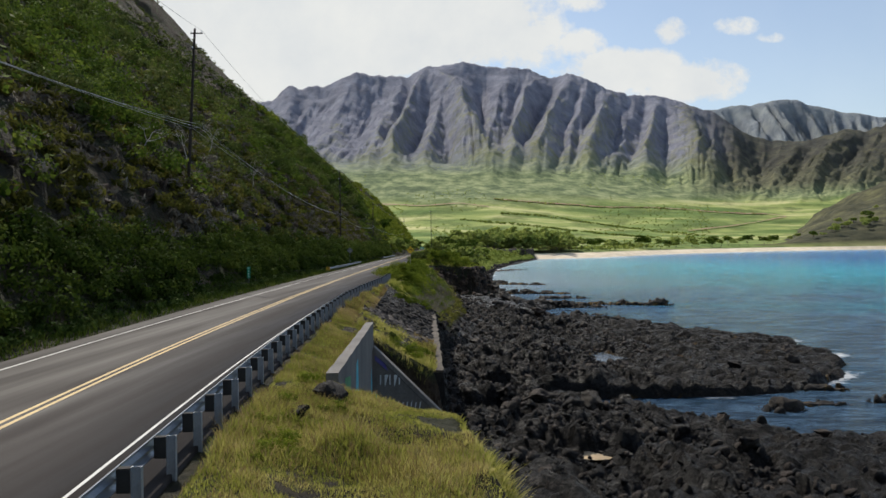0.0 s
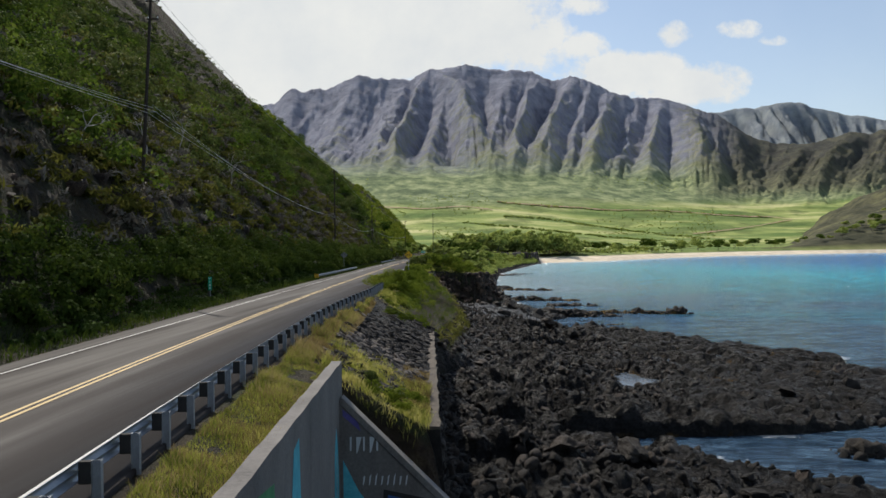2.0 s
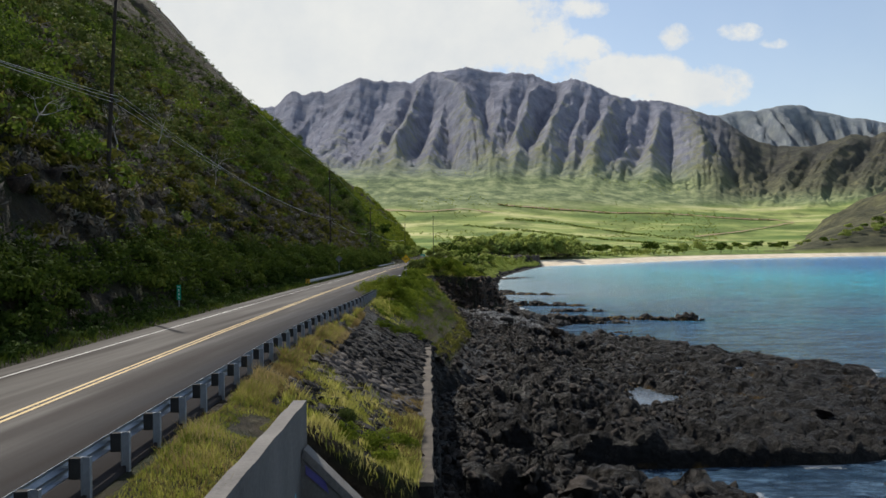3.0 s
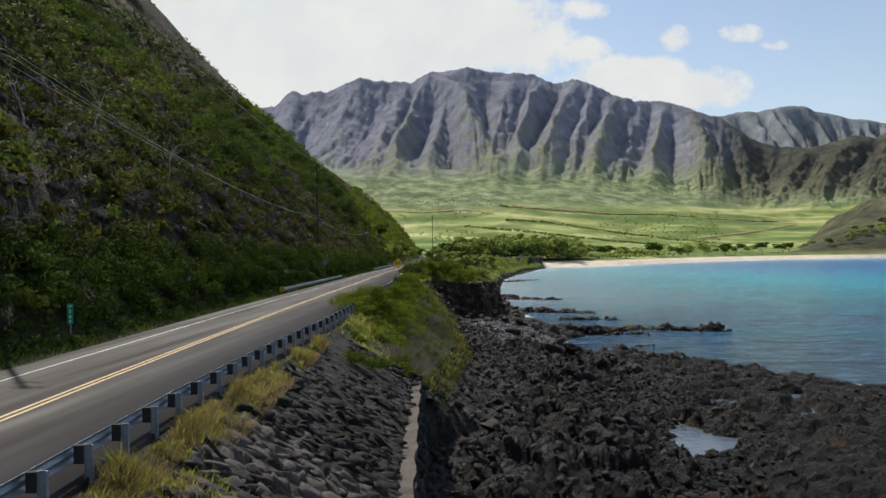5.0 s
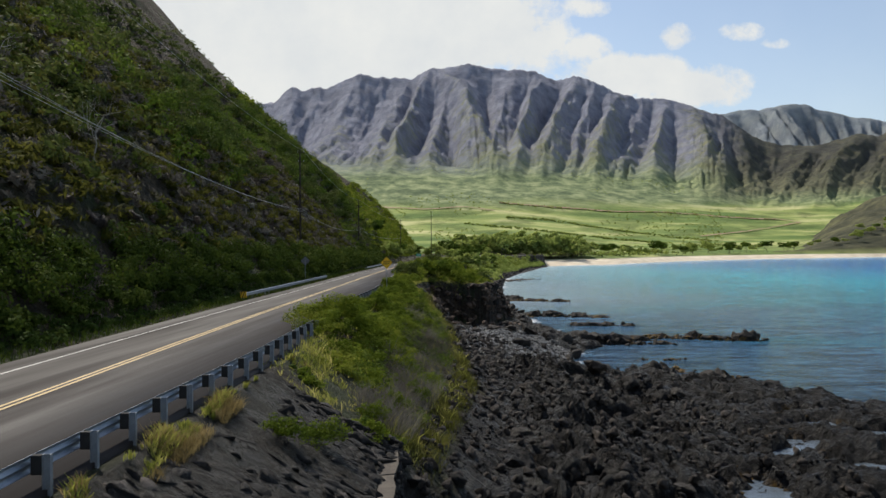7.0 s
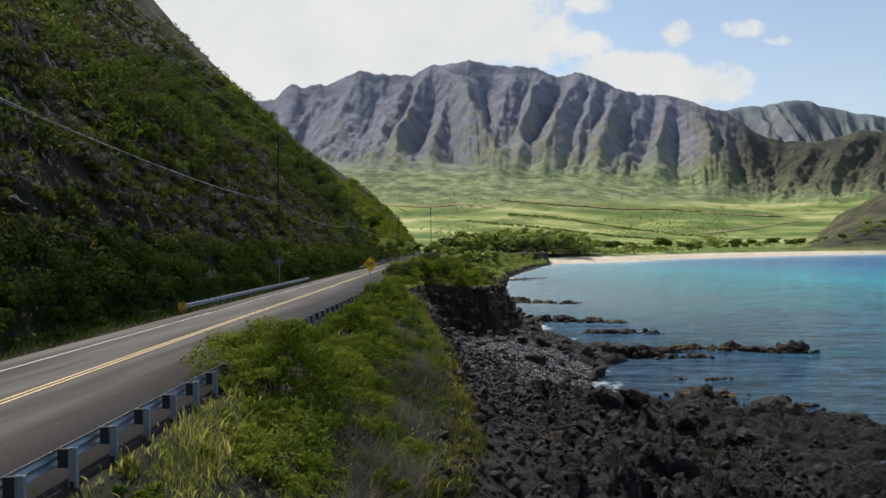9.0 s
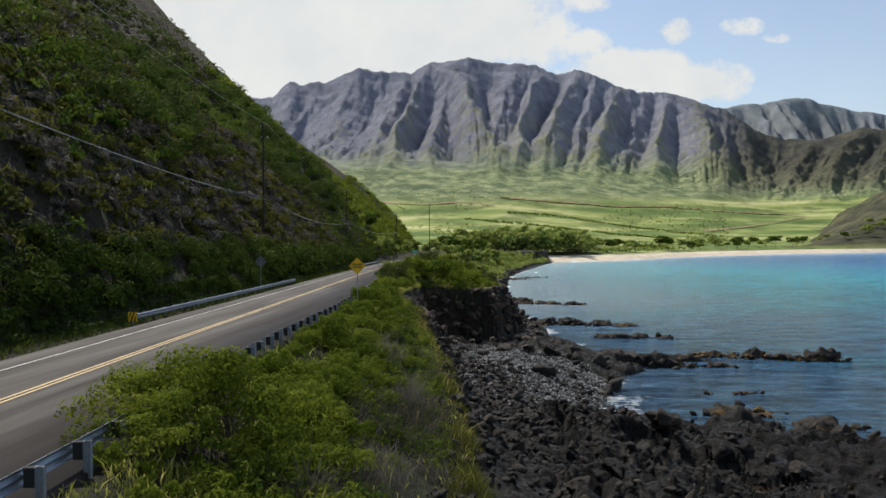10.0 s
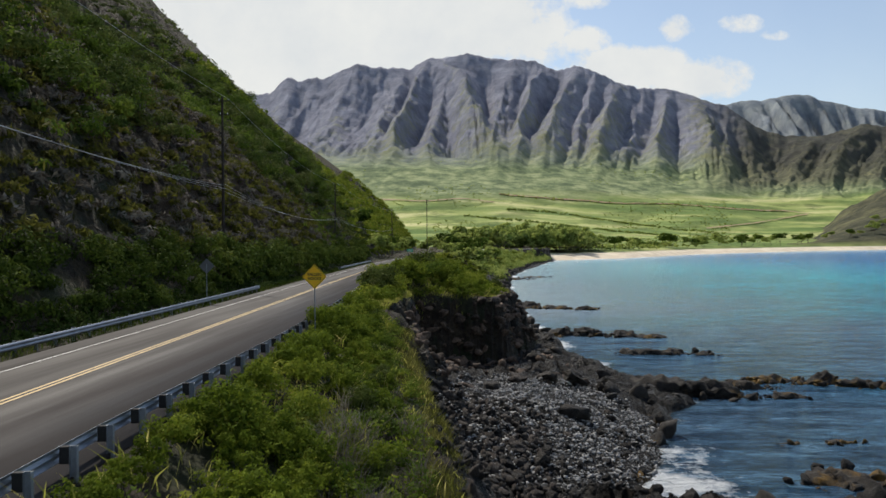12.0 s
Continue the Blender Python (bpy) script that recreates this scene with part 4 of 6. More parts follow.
def build_sea():
    xs = np.concatenate([np.arange(-9, 56, 0.9), np.arange(56, 120, 4), np.arange(120, 300, 20), np.arange(300, 4200, 150)])
    ys = np.concatenate([np.arange(-400, 20, 20), np.arange(20, 240, 0.9), np.arange(240, 300, 3), np.arange(300, 1400, 25)])
    X, Y = np.meshgrid(xs, ys)
    depth = np.where(X < 62, SEA - ground_height(X, Y), 9.0)
    far = valley_height(X / np.maximum(Y, 1), np.maximum(Y, 1))
    depth = np.where(Y > 560, np.minimum(depth, SEA - far), depth)
    ob = mesh_object("water", np.stack([X, Y, X * 0 + SEA], -1), grid_faces(len(xs), len(ys)), MAT["water"], smooth=True)
    open_shore = sstep(-2.5, 0.5, X - np.interp(Y, SHORE_Y, SHORE_X)) * (X < 62)
    surf = np.clip((2.2 - depth) * 0.5, 0, 1) * open_shore
    off = np.interp(X / np.maximum(Y, 1), BEACH_S, BEACH_D) - Y
    # strip of painted sky reflection off the beach and the near shore
    sand = np.where(Y > 330, np.exp(-np.clip(off, 0, None) / 110.0), 0)
    sky_sheen = sstep(185, 280, Y) * np.exp(-np.clip(X - np.interp(Y, SHORE_Y, SHORE_X), 0, None) / (10 + 0.09 * Y)) * (X < 300)
    sand = np.maximum(sand, 0.9 * sky_sheen)
    surf = np.where((Y > 560) & (off < 14), 1.0, surf)
    surf = np.maximum(surf, 0.75 * np.exp(-(((X - 11.5) / 5) ** 2 + ((Y - 142) / 9) ** 2)) * (depth > 0))
    calm = (1 - sstep(-6.0, -1.0, X - np.interp(Y, SHORE_Y, SHORE_X))) * (X < 62) * (Y > 80) * (Y < 128)
    for name, values in (("depth", depth), ("surf", surf), ("sand", sand), ("calm", calm)):
        at = ob.data.attributes.new(name, "FLOAT", "POINT")
        at.data.foreach_set("value", values.astype(np.float32).ravel())
    tagged(ob, "clear turquoise bay water with small ripples", "sea", kind="structure")


def build_road():
    ys = np.arange(-60, 640, 2.0)
    n = len(ys)
    va, f = ribbon(ys, -4.75, rail_off(ys) + 0.3, 0.0)
    vb, _ = ribbon(ys, -4.75, rail_off(ys) + 0.3, -0.35)
    off = len(va)
    i = np.arange(n - 1) * 2
    left = np.stack([i + off, i, i + 2, i + 2 + off], -1)
    right = np.stack([i + 1, i + 1 + off, i + 3 + off, i + 3], -1)
    road = mesh_object("road", np.concatenate([va, vb]), np.concatenate([f, left, right]), MAT["asphalt"])
    tagged(road, "worn dark asphalt two-lane coast road", "road", kind="structure")
    lane = np.interp(ys, [20, 60, 110], [3.9, 3.42, 3.25])
    for a, b, m, lab in ((-lane - 0.09, -lane, "white_paint", "white edge line"), (rail_off(ys) - 1.05, rail_off(ys) - 0.98, "white_paint", "white edge line"),
                         (-0.19, -0.07, "yellow_paint", "yellow centre line"), (0.07, 0.19, "yellow_paint", "yellow centre line")):
        v, ff = ribbon(ys, a, b, 0.006)
        mesh_object("road_marking", v, ff, MAT[m], road, lab)

# ---------------------------------------------------------------- plants
def unit(n, rng, zmin=-1.0):
    z = rng.uniform(zmin, 1, n)
    a = rng.uniform(0, 2 * np.pi, n)
    r = np.sqrt(1 - z * z)
    return np.stack([r * np.cos(a), r * np.sin(a), z], -1)


def leaf_quads(c, out, size, rng, aspect=0.5, wild=0.6):
    """Leaf-shaped quads at c that face roughly along out."""
    n = len(c)
    nrm = out + wild * unit(n, rng)
    nrm /= np.linalg.norm(nrm, axis=1, keepdims=True) + 1e-6
    a = np.cross(nrm, unit(n, rng))
    a /= np.linalg.norm(a, axis=1, keepdims=True) + 1e-6
    b = np.cross(nrm, a)
    s = (np.asarray(size) * rng.uniform(0.65, 1.35, n))[:, None]
    v = np.stack([c - a * s * 0.5, c + b * s * aspect * 0.5 - a * s * 0.05, c + a * s * 0.5 + nrm * s * 0.08, c - b * s * aspect * 0.5 - a * s * 0.05], 1)
    f = np.arange(n * 4).reshape(n, 4)[:, ::-1]
    soft = out / (np.linalg.norm(out, axis=1, keepdims=True) + 1e-6) + 0.35 * nrm
    soft /= np.linalg.norm(soft, axis=1, keepdims=True) + 1e-6
    return v.reshape(-1, 3), f, np.repeat(soft, 4, 0)


def clump_leaves(centres, radii, per, leaf, rng, squash=0.8, subs=7, aspect=0.5):
    """Leaves of many rounded, lumpy bushes in one go."""
    n = len(centres)
    so = unit(n * subs, rng, -0.25).reshape(n, subs, 3) * rng.uniform(0.35, 0.75, (n, subs, 1))
    which = rng.integers(0, subs, (n, per))
    sub = np.take_along_axis(so, which[..., None].repeat(3, -1), 1)
    d = unit(n * per, rng, -0.45).reshape(n, per, 3)
    loc = sub + d * (0.42 * rng.uniform(0.3, 1.0, (n, per, 1)) ** 0.4)
    scale = np.stack([radii, radii, radii * squash], -1)[:, None, :]
    c = (loc * scale + centres[:, None, :]).reshape(-1, 3)
    outw = (loc * 0.5 + d * 0.8).reshape(-1, 3)
    size = np.repeat(np.broadcast_to(leaf, (n,)), per)
    return leaf_quads(c, outw, size, rng, aspect)


def blades(base, h, w, rng, lean=0.35):
    n = len(base)
    a = rng.uniform(0, 2 * np.pi, n)
    side = np.stack([np.cos(a), np.sin(a), np.zeros(n)], -1)
    b = rng.uniform(0, 2 * np.pi, n)
    tip = np.stack([np.cos(b), np.sin(b), np.zeros(n)], -1) * (lean * h * rng.uniform(0.2, 1.3, n))[:, None]
    up = np.stack([np.zeros(n), np.zeros(n), h], -1)
    mid = base + up * 0.55 + tip * 0.3
    v = np.stack([base, mid + side * w[:, None], base + up * 0.97 + tip, mid - side * w[:, None]], 1)
    return v.reshape(-1, 3), np.arange(n * 4).reshape(n, 4)


def stuff(name, vf, mat, label, category):
    ob = mesh_object(name, vf[0], vf[1], MAT[mat], normals=vf[2] if len(vf) > 2 else None)
    return tagged(ob, label, category, kind="stuff")


def hill_points(n, y0, y1, v0, v1, rng, vpow=1.0):
    y = rng.uniform(y0, y1, n)
    v = v0 + (v1 - v0) * rng.uniform(0, 1, n) ** vpow
    x = hill_foot(y) - v
    return np.stack([x, y, ground_height(x, y)], -1), v


DEAD_TREES = [(-30.2, 112.5, 7.0), (-28.8, 70.0, 5.0), (-33.5, 104, 5.6), (-31.0, 88.0, 4.6), (-31.6, 117.0, 5.4)]


def clear_of_dead(p, gap):
    """Points that leave room round the dead trees and on the side that looks down on the road."""
    ok = np.ones(len(p), bool)
    for x, y, h in DEAD_TREES:
        ok &= ((p[:, 0] - x - 1.5) / (gap + 1.5)) ** 2 + ((p[:, 1] - y + 1.5) / (gap + 1.0)) ** 2 > 1
    return ok


def build_hill_plants():
    rng = np.random.default_rng(11)
    # roadside hedge of wild scrub
    p, v = hill_points(900, 2, 335, 1.5, 4.7, rng)
    keep = fbm(p[:, 1] / 11, v / 3, 2, 301) > -0.75
    p, v = p[keep], v[keep]
    r = rng.uniform(1.1, 1.9, len(p)) * np.where(v < 2.4, 0.72, 1.0)
    near = p[:, 1] < 170
    p[:, 2] += 0.42 * r
    vf1 = clump_leaves(p[near], r[near], 260, 0.25, rng, 0.85, 9)
    stuff("roadside_scrub", vf1, "leaf_hedge", "dense dark green scrub along the foot of the hill", "shrubs")
    stuff("roadside_scrub", clump_leaves(p[~near], r[~near] * 1.1, 110, 0.44, rng), "leaf_hedge", "dense dark green scrub along the foot of the hill", "shrubs")
    # low growth at the hedge's foot, in dark leaves that paint its shade
    p, v = hill_points(700, 2, 200, 0.5, 2.0, rng)
    r = rng.uniform(0.35, 0.75, len(p))
    p[:, 2] += 0.3 * r
    stuff("roadside_scrub", clump_leaves(p, r, 60, 0.2, rng), "leaf_dark", "low green growth at the foot of the roadside scrub", "shrubs")
    # verge grass
    y = rng.uniform(5, 300, 24000)
    x = hill_foot(y) + 0.25 - rng.uniform(0, 2.2, 24000)
    b = np.stack([x, y, ground_height(x, y) - 0.02], -1)
    stuff("verge_grass", blades(b, rng.uniform(0.18, 0.5, 24000), rng.uniform(0.015, 0.035, 24000), rng, 0.6), "leaf_hedge", "uneven green grass on the road verge", "grass")
    # slope: bushes in patches, dry tussocks between them
    p, v = hill_points(4600, 10, 360, 5, 60, rng, 1.15)
    m = fbm(p[:, 1] / 19, v / 15, 3, 311) + 0.10 * (v > 14) - 0.7 * np.exp(-((p[:, 1] - 178) / 17) ** 2) * (v < 26) 
    bare = bare_hill(v, p[:, 1])
    bush = m - 1.0 * bare + rng.uniform(-0.25, 0.25, len(p)) - 0.12 * (v < 11) > -0.27
    bush &= clear_of_dead(p, 1.5)
    pb, vb = p[bush], v[bush]
    r = rng.uniform(0.7, 1.6, len(pb)) * (1 + vb / 70) * np.where(rng.uniform(0, 1, len(pb)) < 0.22, 1.75, 1.0)
    pb[:, 2] += 0.3 * r
    tone = fbm(pb[:, 1] / 26, vb / 22, 2, 321) + rng.uniform(-0.25, 0.25, len(pb))
    for lo, hi, mat in ((-9, 0.0, "leaf_scrub"), (0.0, 0.42, "leaf_mid"), (0.42, 9, "leaf_mid")):
        s = (tone > lo) & (tone <= hi)
        stuff("hillside_scrub", clump_leaves(pb[s], r[s], 72, np.minimum((0.42 + vb[s] * 0.003) * np.maximum(r[s] / 1.5, 0.9) ** 0.7, 0.46 + vb[s] * 0.004), rng, 0.85, 6), mat, "patchy green scrub on the steep hillside", "shrubs")
    # rounded tree crowns that close over the middle of the slope
    p2, v2 = hill_points(1250, 25, 345, 9.0, 48, rng)
    m2 = fbm(p2[:, 1] / 24, v2 / 16, 3, 317) + 0.35 * np.exp(-((p2[:, 1] - 302) / 26) ** 2) - 0.55 * bare_hill(v2, p2[:, 1])
    keep = (m2 > -0.10) & clear_of_dead(p2, 3.2)
    p2, v2 = p2[keep], v2[keep]
    r2 = rng.uniform(1.4, 3.3, len(p2)) * np.where(v2 < 13, 0.75, 1.0)
    p2[:, 2] += 0.8 * r2
    pick = rng.uniform(0, 1, len(p2))
    for lo, hi, mat, lab in ((0, 0.45, "leaf_mid", "rounded green tree crowns on the steep hillside"), (0.45, 0.8, "leaf_scrub", "rounded olive tree crowns on the steep hillside"), (0.8, 1.01, "leaf_dark", "dark green tree crowns on the steep hillside")):
        k = (pick >= lo) & (pick < hi)
        stuff("hillside_trees", clump_leaves(p2[k], r2[k], 420, np.where(p2[k][:, 1] < 150, 0.27, 0.36), rng, 0.85, 11), mat, lab, "trees")
    extra, ve = hill_points(4300, 16, 270, 4.8, 38, rng, 1.3)
    pg = np.concatenate([p[~bush], extra])
    r = rng.uniform(0.7, 1.5, len(pg))
    pg[:, 2] += 0.15 * r
    some = rng.uniform(0, 1, len(pg)) < 0.65
    for k, mat, lab in ((some, "grass_bank", "olive tussocks of grass hanging on the bank"), (~some, "grass_dead", "dry brown tussocks of grass on the bank")):
        stuff("bank_grass", clump_leaves(pg[k], r[k], 50, 0.62, rng, 0.65, 6, 0.26), mat, lab, "grass")
    # far and high slopes
    p, v = hill_points(5200, 60, 830, 45, 290, rng, 0.9)
    keep = fbm(p[:, 1] / 45, v / 40, 3, 331) > 0.0
    p, v = p[keep], v[keep]
    r = rng.uniform(1.6, 4.2, len(p))
    p[:, 2] += 0.15 * r
    stuff("upper_scrub", clump_leaves(p, r, 18, 1.6, rng, squash=0.6), "leaf_scrub", "low scrub on the upper hillside", "shrubs")
    p, v = hill_points(2300, 60, 320, 34, 130, rng, 1.0)
    r = rng.uniform(0.5, 1.5, len(p)) * (1 + v / 150)
    p[:, 2] += 0.2 * r
    stuff("upper_scrub", clump_leaves(p, r, 40, 0.55, rng, squash=0.6), "leaf_scrub", "sparse olive scrub on the rocky upper slope", "shrubs")
    p, v = hill_points(1500, 150, 420, 38, 135, rng, 1.0)
    r = rng.uniform(0.9, 2.3, len(p))
    p[:, 2] += 0.3 * r
    stuff("upper_scrub", clump_leaves(p, r, 60, 0.62, rng, squash=0.7), "leaf_scrub", "olive scrub along the crest of the hill", "shrubs")
    p, v = hill_points(1500, 330, 830, 1, 60, rng, 1.0)
    r = rng.uniform(1.8, 3.6, len(p))
    p[:, 2] += 0.4 * r
    stuff("upper_scrub", clump_leaves(p, r, 44, 1.1, rng), "leaf_bright", "green scrub on the far spur", "shrubs")


def branch_mesh(rng, height, spread, levels=4, r0=0.06, first=3):
    """Bare branching wood as tapered tubes: verts and quads."""
    V, F = [], []

    def tube(a, b, ra, rb):
        d = (b - a) / (np.linalg.norm(b - a) + 1e-6)
        e = np.cross(d, [0.3, 0.7, 0.64])
        e /= np.linalg.norm(e) + 1e-6
        g = np.cross(d, e)
        o = len(V)
        for c, r in ((a, ra), (b, rb)):
            for k in range(5):
                t = 2 * np.pi * k / 5
                V.append(c + r * (math.cos(t) * e + math.sin(t) * g))
        for k in range(5):
            F.append((o + k, o + (k + 1) % 5, o + 5 + (k + 1) % 5, o + 5 + k))

    def grow(a, d, length, r, level):
        p = a
        for s in range(3):
            q = p + d * length / 3
            tube(p, q, r * (1 - 0.2 * s), r * (0.8 - 0.2 * s))
            p = q
            d = d + rng.normal(0, 0.22, 3)
            d /= np.linalg.norm(d)
        if level:
            for _ in range(first if level == levels else rng.integers(2, 4)):
                nd = d + rng.normal(0, 1, 3) * spread
                nd[2] = abs(nd[2]) * 0.8 + 0.1
                nd /= np.linalg.norm(nd)
                grow(p, nd, length * rng.uniform(0.55, 0.8), r * 0.5, level - 1)

    grow(np.zeros(3), np.array([0.05, 0.0, 1.0]), height * 0.38, r0, levels)
    return np.array(V), np.array(F)


def make_tree(name, seed, height, crown_r, mat, leaves, leaf, label, trunk_h=0.45, squash=0.7):
    """A tapered trunk with limbs under a crown of many leaf clumps."""
    rng = np.random.default_rng(seed)
    root = new(name)
    V, F = branch_mesh(rng, height * 0.85, 0.75, 1, height * 0.022, 5)
    mesh_object("trunk", V, F, MAT["bark"], root)
    nc = 16
    c = unit(nc, rng, -0.1) * rng.uniform(0.2, 0.8, (nc, 1)) * np.array([crown_r, crown_r, crown_r * squash])
    c[:, 2] += height - crown_r * squash * 0.75
    v, f, nv = clump_leaves(c, rng.uniform(0.28, 0.5, nc) * crown_r, leaves // nc, leaf, rng, 0.75, 5)
    mesh_object("crown", v, f, MAT[mat], root, normals=nv)
    return tagged(root, label, "tree")


def make_shrub(seed, r, mat, leaves, leaf, label, squash=0.8):
    rng = np.random.default_rng(seed)
    root = new("shrub")
    V, F = branch_mesh(rng, r * 0.7, 0.9, 1, 0.03, 5)
    mesh_object("stems", V, F, MAT["bark"], root)
    nc = 12
    c = unit(nc, rng, -0.1) * rng.uniform(0.25, 0.75, (nc, 1)) * np.array([r, r, r * squash])
    c[:, 2] += r * 0.32
    v, f, nv = clump_leaves(c, rng.uniform(0.3, 0.55, nc) * r, leaves // nc, leaf, rng, 0.85, 6)
    mesh_object("foliage", v, f, MAT[mat], root, normals=nv)
    return tagged(root, label, "shrub", "shrubs on the road bank")


def build_bank_plants():
    rng = np.random.default_rng(23)
    kinds = [make_shrub(40 + i, 1.0, ("leaf_bright", "leaf_bright", "leaf_mid", "leaf_bright", "leaf_scrub")[i], 1700, 0.095,
                        ("bright green leafy shrub on the road bank", "bright green leafy shrub on the road bank", "dark green dense shrub on the road bank",
                         "bright green leafy shrub on the road bank", "grey-green sparse shrub on the road bank")[i]) for i in range(5)]
    kinds.append(make_shrub(47, 1.0, "leaf_bright", 5200, 0.055, "large fresh green leafy shrub beside the guardrail"))
    used = set()
    spots = [(-9.0, 96.2, 2.5), (-7.7, 98.0, 2.3), (-9.3, 99.2, 2.0), (-8.6, 93.9, 1.7), (-6.4, 96.8, 1.6), (-8.0, 94.6, 1.3), (-5.4, 99.5, 1.5), (-6.6, 101.4, 1.6), (-9.0, 92.0, 0.6), (-7.4, 91.2, 0.8), (-6.0, 93.2, 1.0), (-4.8, 95.4, 1.1), (-6.9, 87.6, 0.6), (-5.6, 89.6, 0.8),
             (-6.4, 73.5, 0.9), (-5.7, 75.5, 1.0), (-4.4, 79.5, 1.1), (-5.0, 82.5, 0.9), (-4.4, 86.5, 0.9), (-3.8, 91.0, 1.0), (-3.0, 96.5, 1.0)]
    for k in range(16):
        y = 100 + k * 0.7
        spots.append((float(road_x(y)) + rng.uniform(7.8, 9.8), y, rng.uniform(0.8, 1.25)))
    spots += [(-4.6, 43.6, 0.7), (-3.9, 44.6, 0.8), (-3.4, 43.4, 0.6), (-3.2, 46.0, 0.7), (-4.9, 45.2, 0.6), (-2.9, 44.4, 0.5)]
    for k in range(30):
        y = 104 + k * 1.5
        spots.append((float(road_x(y) + rail_off(y)) + rng.uniform(1.0, 1.5), y, rng.uniform(0.7, 1.0)))
    for _ in range(120):
        y = rng.uniform(101, 152)
        t = rng.uniform(0, 1)
        x0, x1 = road_x(y) + rail_off(y) + 1.5, np.interp(y, P_Y, P_X2) - 0.6
        spots.append((x0 + (x1 - x0) * 0.72 * t, y, rng.uniform(0.8, 1.5) * (1.1 - 0.4 * t)))
    for _ in range(52):
        y = rng.uniform(166, 203)
        x0, x1 = road_x(y) + 7.0, np.interp(y, P_Y, P_X2) - 1.5
        spots.append((rng.uniform(x0, x1), y, rng.uniform(1.5, 2.6)))
    for _ in range(26):
        a, q = rng.uniform(0, 6.28), rng.uniform(0, 1) ** 0.5
        spots.append((-5.6 + 3.2 * q * math.cos(a), 188 + 8 * q * math.sin(a), 3.4 - 1.6 * q))
    for x, y, r in spots:
        k = int(rng.integers(0, 5))
        if 97 < y < 152:
            near_road = x - road_x(y) < 6.3 + 0.55 * (np.interp(y, P_Y, P_X2) - road_x(y) - 6.3)
            k = int((0, 1, 3, 0, 1)[int(rng.integers(0, 5))]) if near_road else int((2, 4, 3, 0, 4)[int(rng.integers(0, 5))])
        if y < 93 and x < -5:
            k = int(rng.integers(0, 2))
        if r > 1.45 and y < 103:
            k = 5
        z = float(ground_height(np.array([x]), np.array([y]))[0]) - 0.15
        m = pose(x, y, z, 0, 0, rng.uniform(0, 360))
        if k not in used:
            used.add(k)
            kinds[k].matrix_basis = m
            ob = kinds[k]
        else:
            ob = copy_thing(kinds[k], m)
        ob.scale = (r, r, r * rng.uniform(0.85, 1.1))
    # low leafy cover between the shrubs
    n = 1700
    y = rng.uniform(80, 152, n)
    x0, x1 = road_x(y) + rail_off(y) + 1.0, np.interp(y, P_Y, P_X2) + 0.2
    x = x0 + (x1 - x0) * 0.86 * rng.uniform(0, 1, n)
    k = fbm(x / 3.0, y / 4.0, 2, 361) > -0.2
    x, y = x[k], y[k]
    r = rng.uniform(0.4, 0.9, len(x)) * np.where((y < 150) & (x < road_x(y) + rail_off(y) + 1.8), 0.5, 1.0) * np.where(y < 94, 0.7, 1.0)
    p = np.stack([x, y, ground_height(x, y) + 0.25 * r], -1)
    half = rng.uniform(0, 1, len(x)) < np.interp((x - road_x(y) - 5.9) / (np.interp(y, P_Y, P_X2) - road_x(y) - 5.9), [0.2, 0.6], [0.85, 0.2])
    stuff("bank_scrub", clump_leaves(p[half], r[half], 105, 0.125, rng), "leaf_bright", "bright green leafy scrub covering the road bank", "shrubs")
    stuff("bank_scrub", clump_leaves(p[~half], r[~half], 95, 0.12, rng), "leaf_mid", "dark green scrub covering the road bank", "shrubs")
    n = 420
    y = rng.uniform(160, 230, n)
    x0, x1 = road_x(y) + 6.5, np.interp(y, P_Y, P_X2) - 0.8
    x = x0 + (x1 - x0) * rng.uniform(0, 1, n)
    r = rng.uniform(0.6, 1.3, n)
    p = np.stack([x, y, ground_height(x, y) + 0.25 * r], -1)
    stuff("bank_scrub", clump_leaves(p, r, 100, 0.28, rng), "leaf_bright", "sunlit green scrub on the far knoll", "shrubs")
    n = 700
    y = rng.uniform(228, 640, n)
    x0, x1 = road_x(y) + 6.5, np.interp(y, P_Y, P_X2) + 1.0
    x = x0 + (x1 - x0) * rng.uniform(0, 1, n)
    r = rng.uniform(0.8, 2.2, n)
    p = np.stack([x, y, ground_height(x, y) + 0.25 * r], -1)
    stuff("bank_scrub", clump_leaves(p, r, 60, 0.6, rng), "leaf_bright", "green scrub on the bank along the far shore", "shrubs")
    n = 420
    y = rng.uniform(370, 650, n)
    x0, x1 = road_x(y) + 5.5, np.interp(y, P_Y, P_X3) + 1.0
    x = x0 + (np.maximum(x1, x0 + 5) - x0) * rng.uniform(0, 1, n)
    r = rng.uniform(1.2, 3.0, n)
    p = np.stack([x, y, ground_height(x, y) + 0.3 * r], -1)
    stuff("bank_scrub", clump_leaves(p, r, 60, 0.7, rng), "leaf_tree", "bright green thicket along the road's bend", "shrubs")
    # fresh green tufts on the knoll beside the rail
    n = 26
    y = rng.uniform(15, 24, n)
    x = road_x(y) + rng.uniform(5.6, 7.2, n)
    r = rng.uniform(0.25, 0.5, n)
    stuff("bank_scrub", clump_leaves(np.stack([x, y, ground_height(x, y) + 0.15 * r], -1), r, 260, 0.09, rng, 0.7, 7, 0.3), "leaf_bright", "fresh green tufts on the knoll", "shrubs")
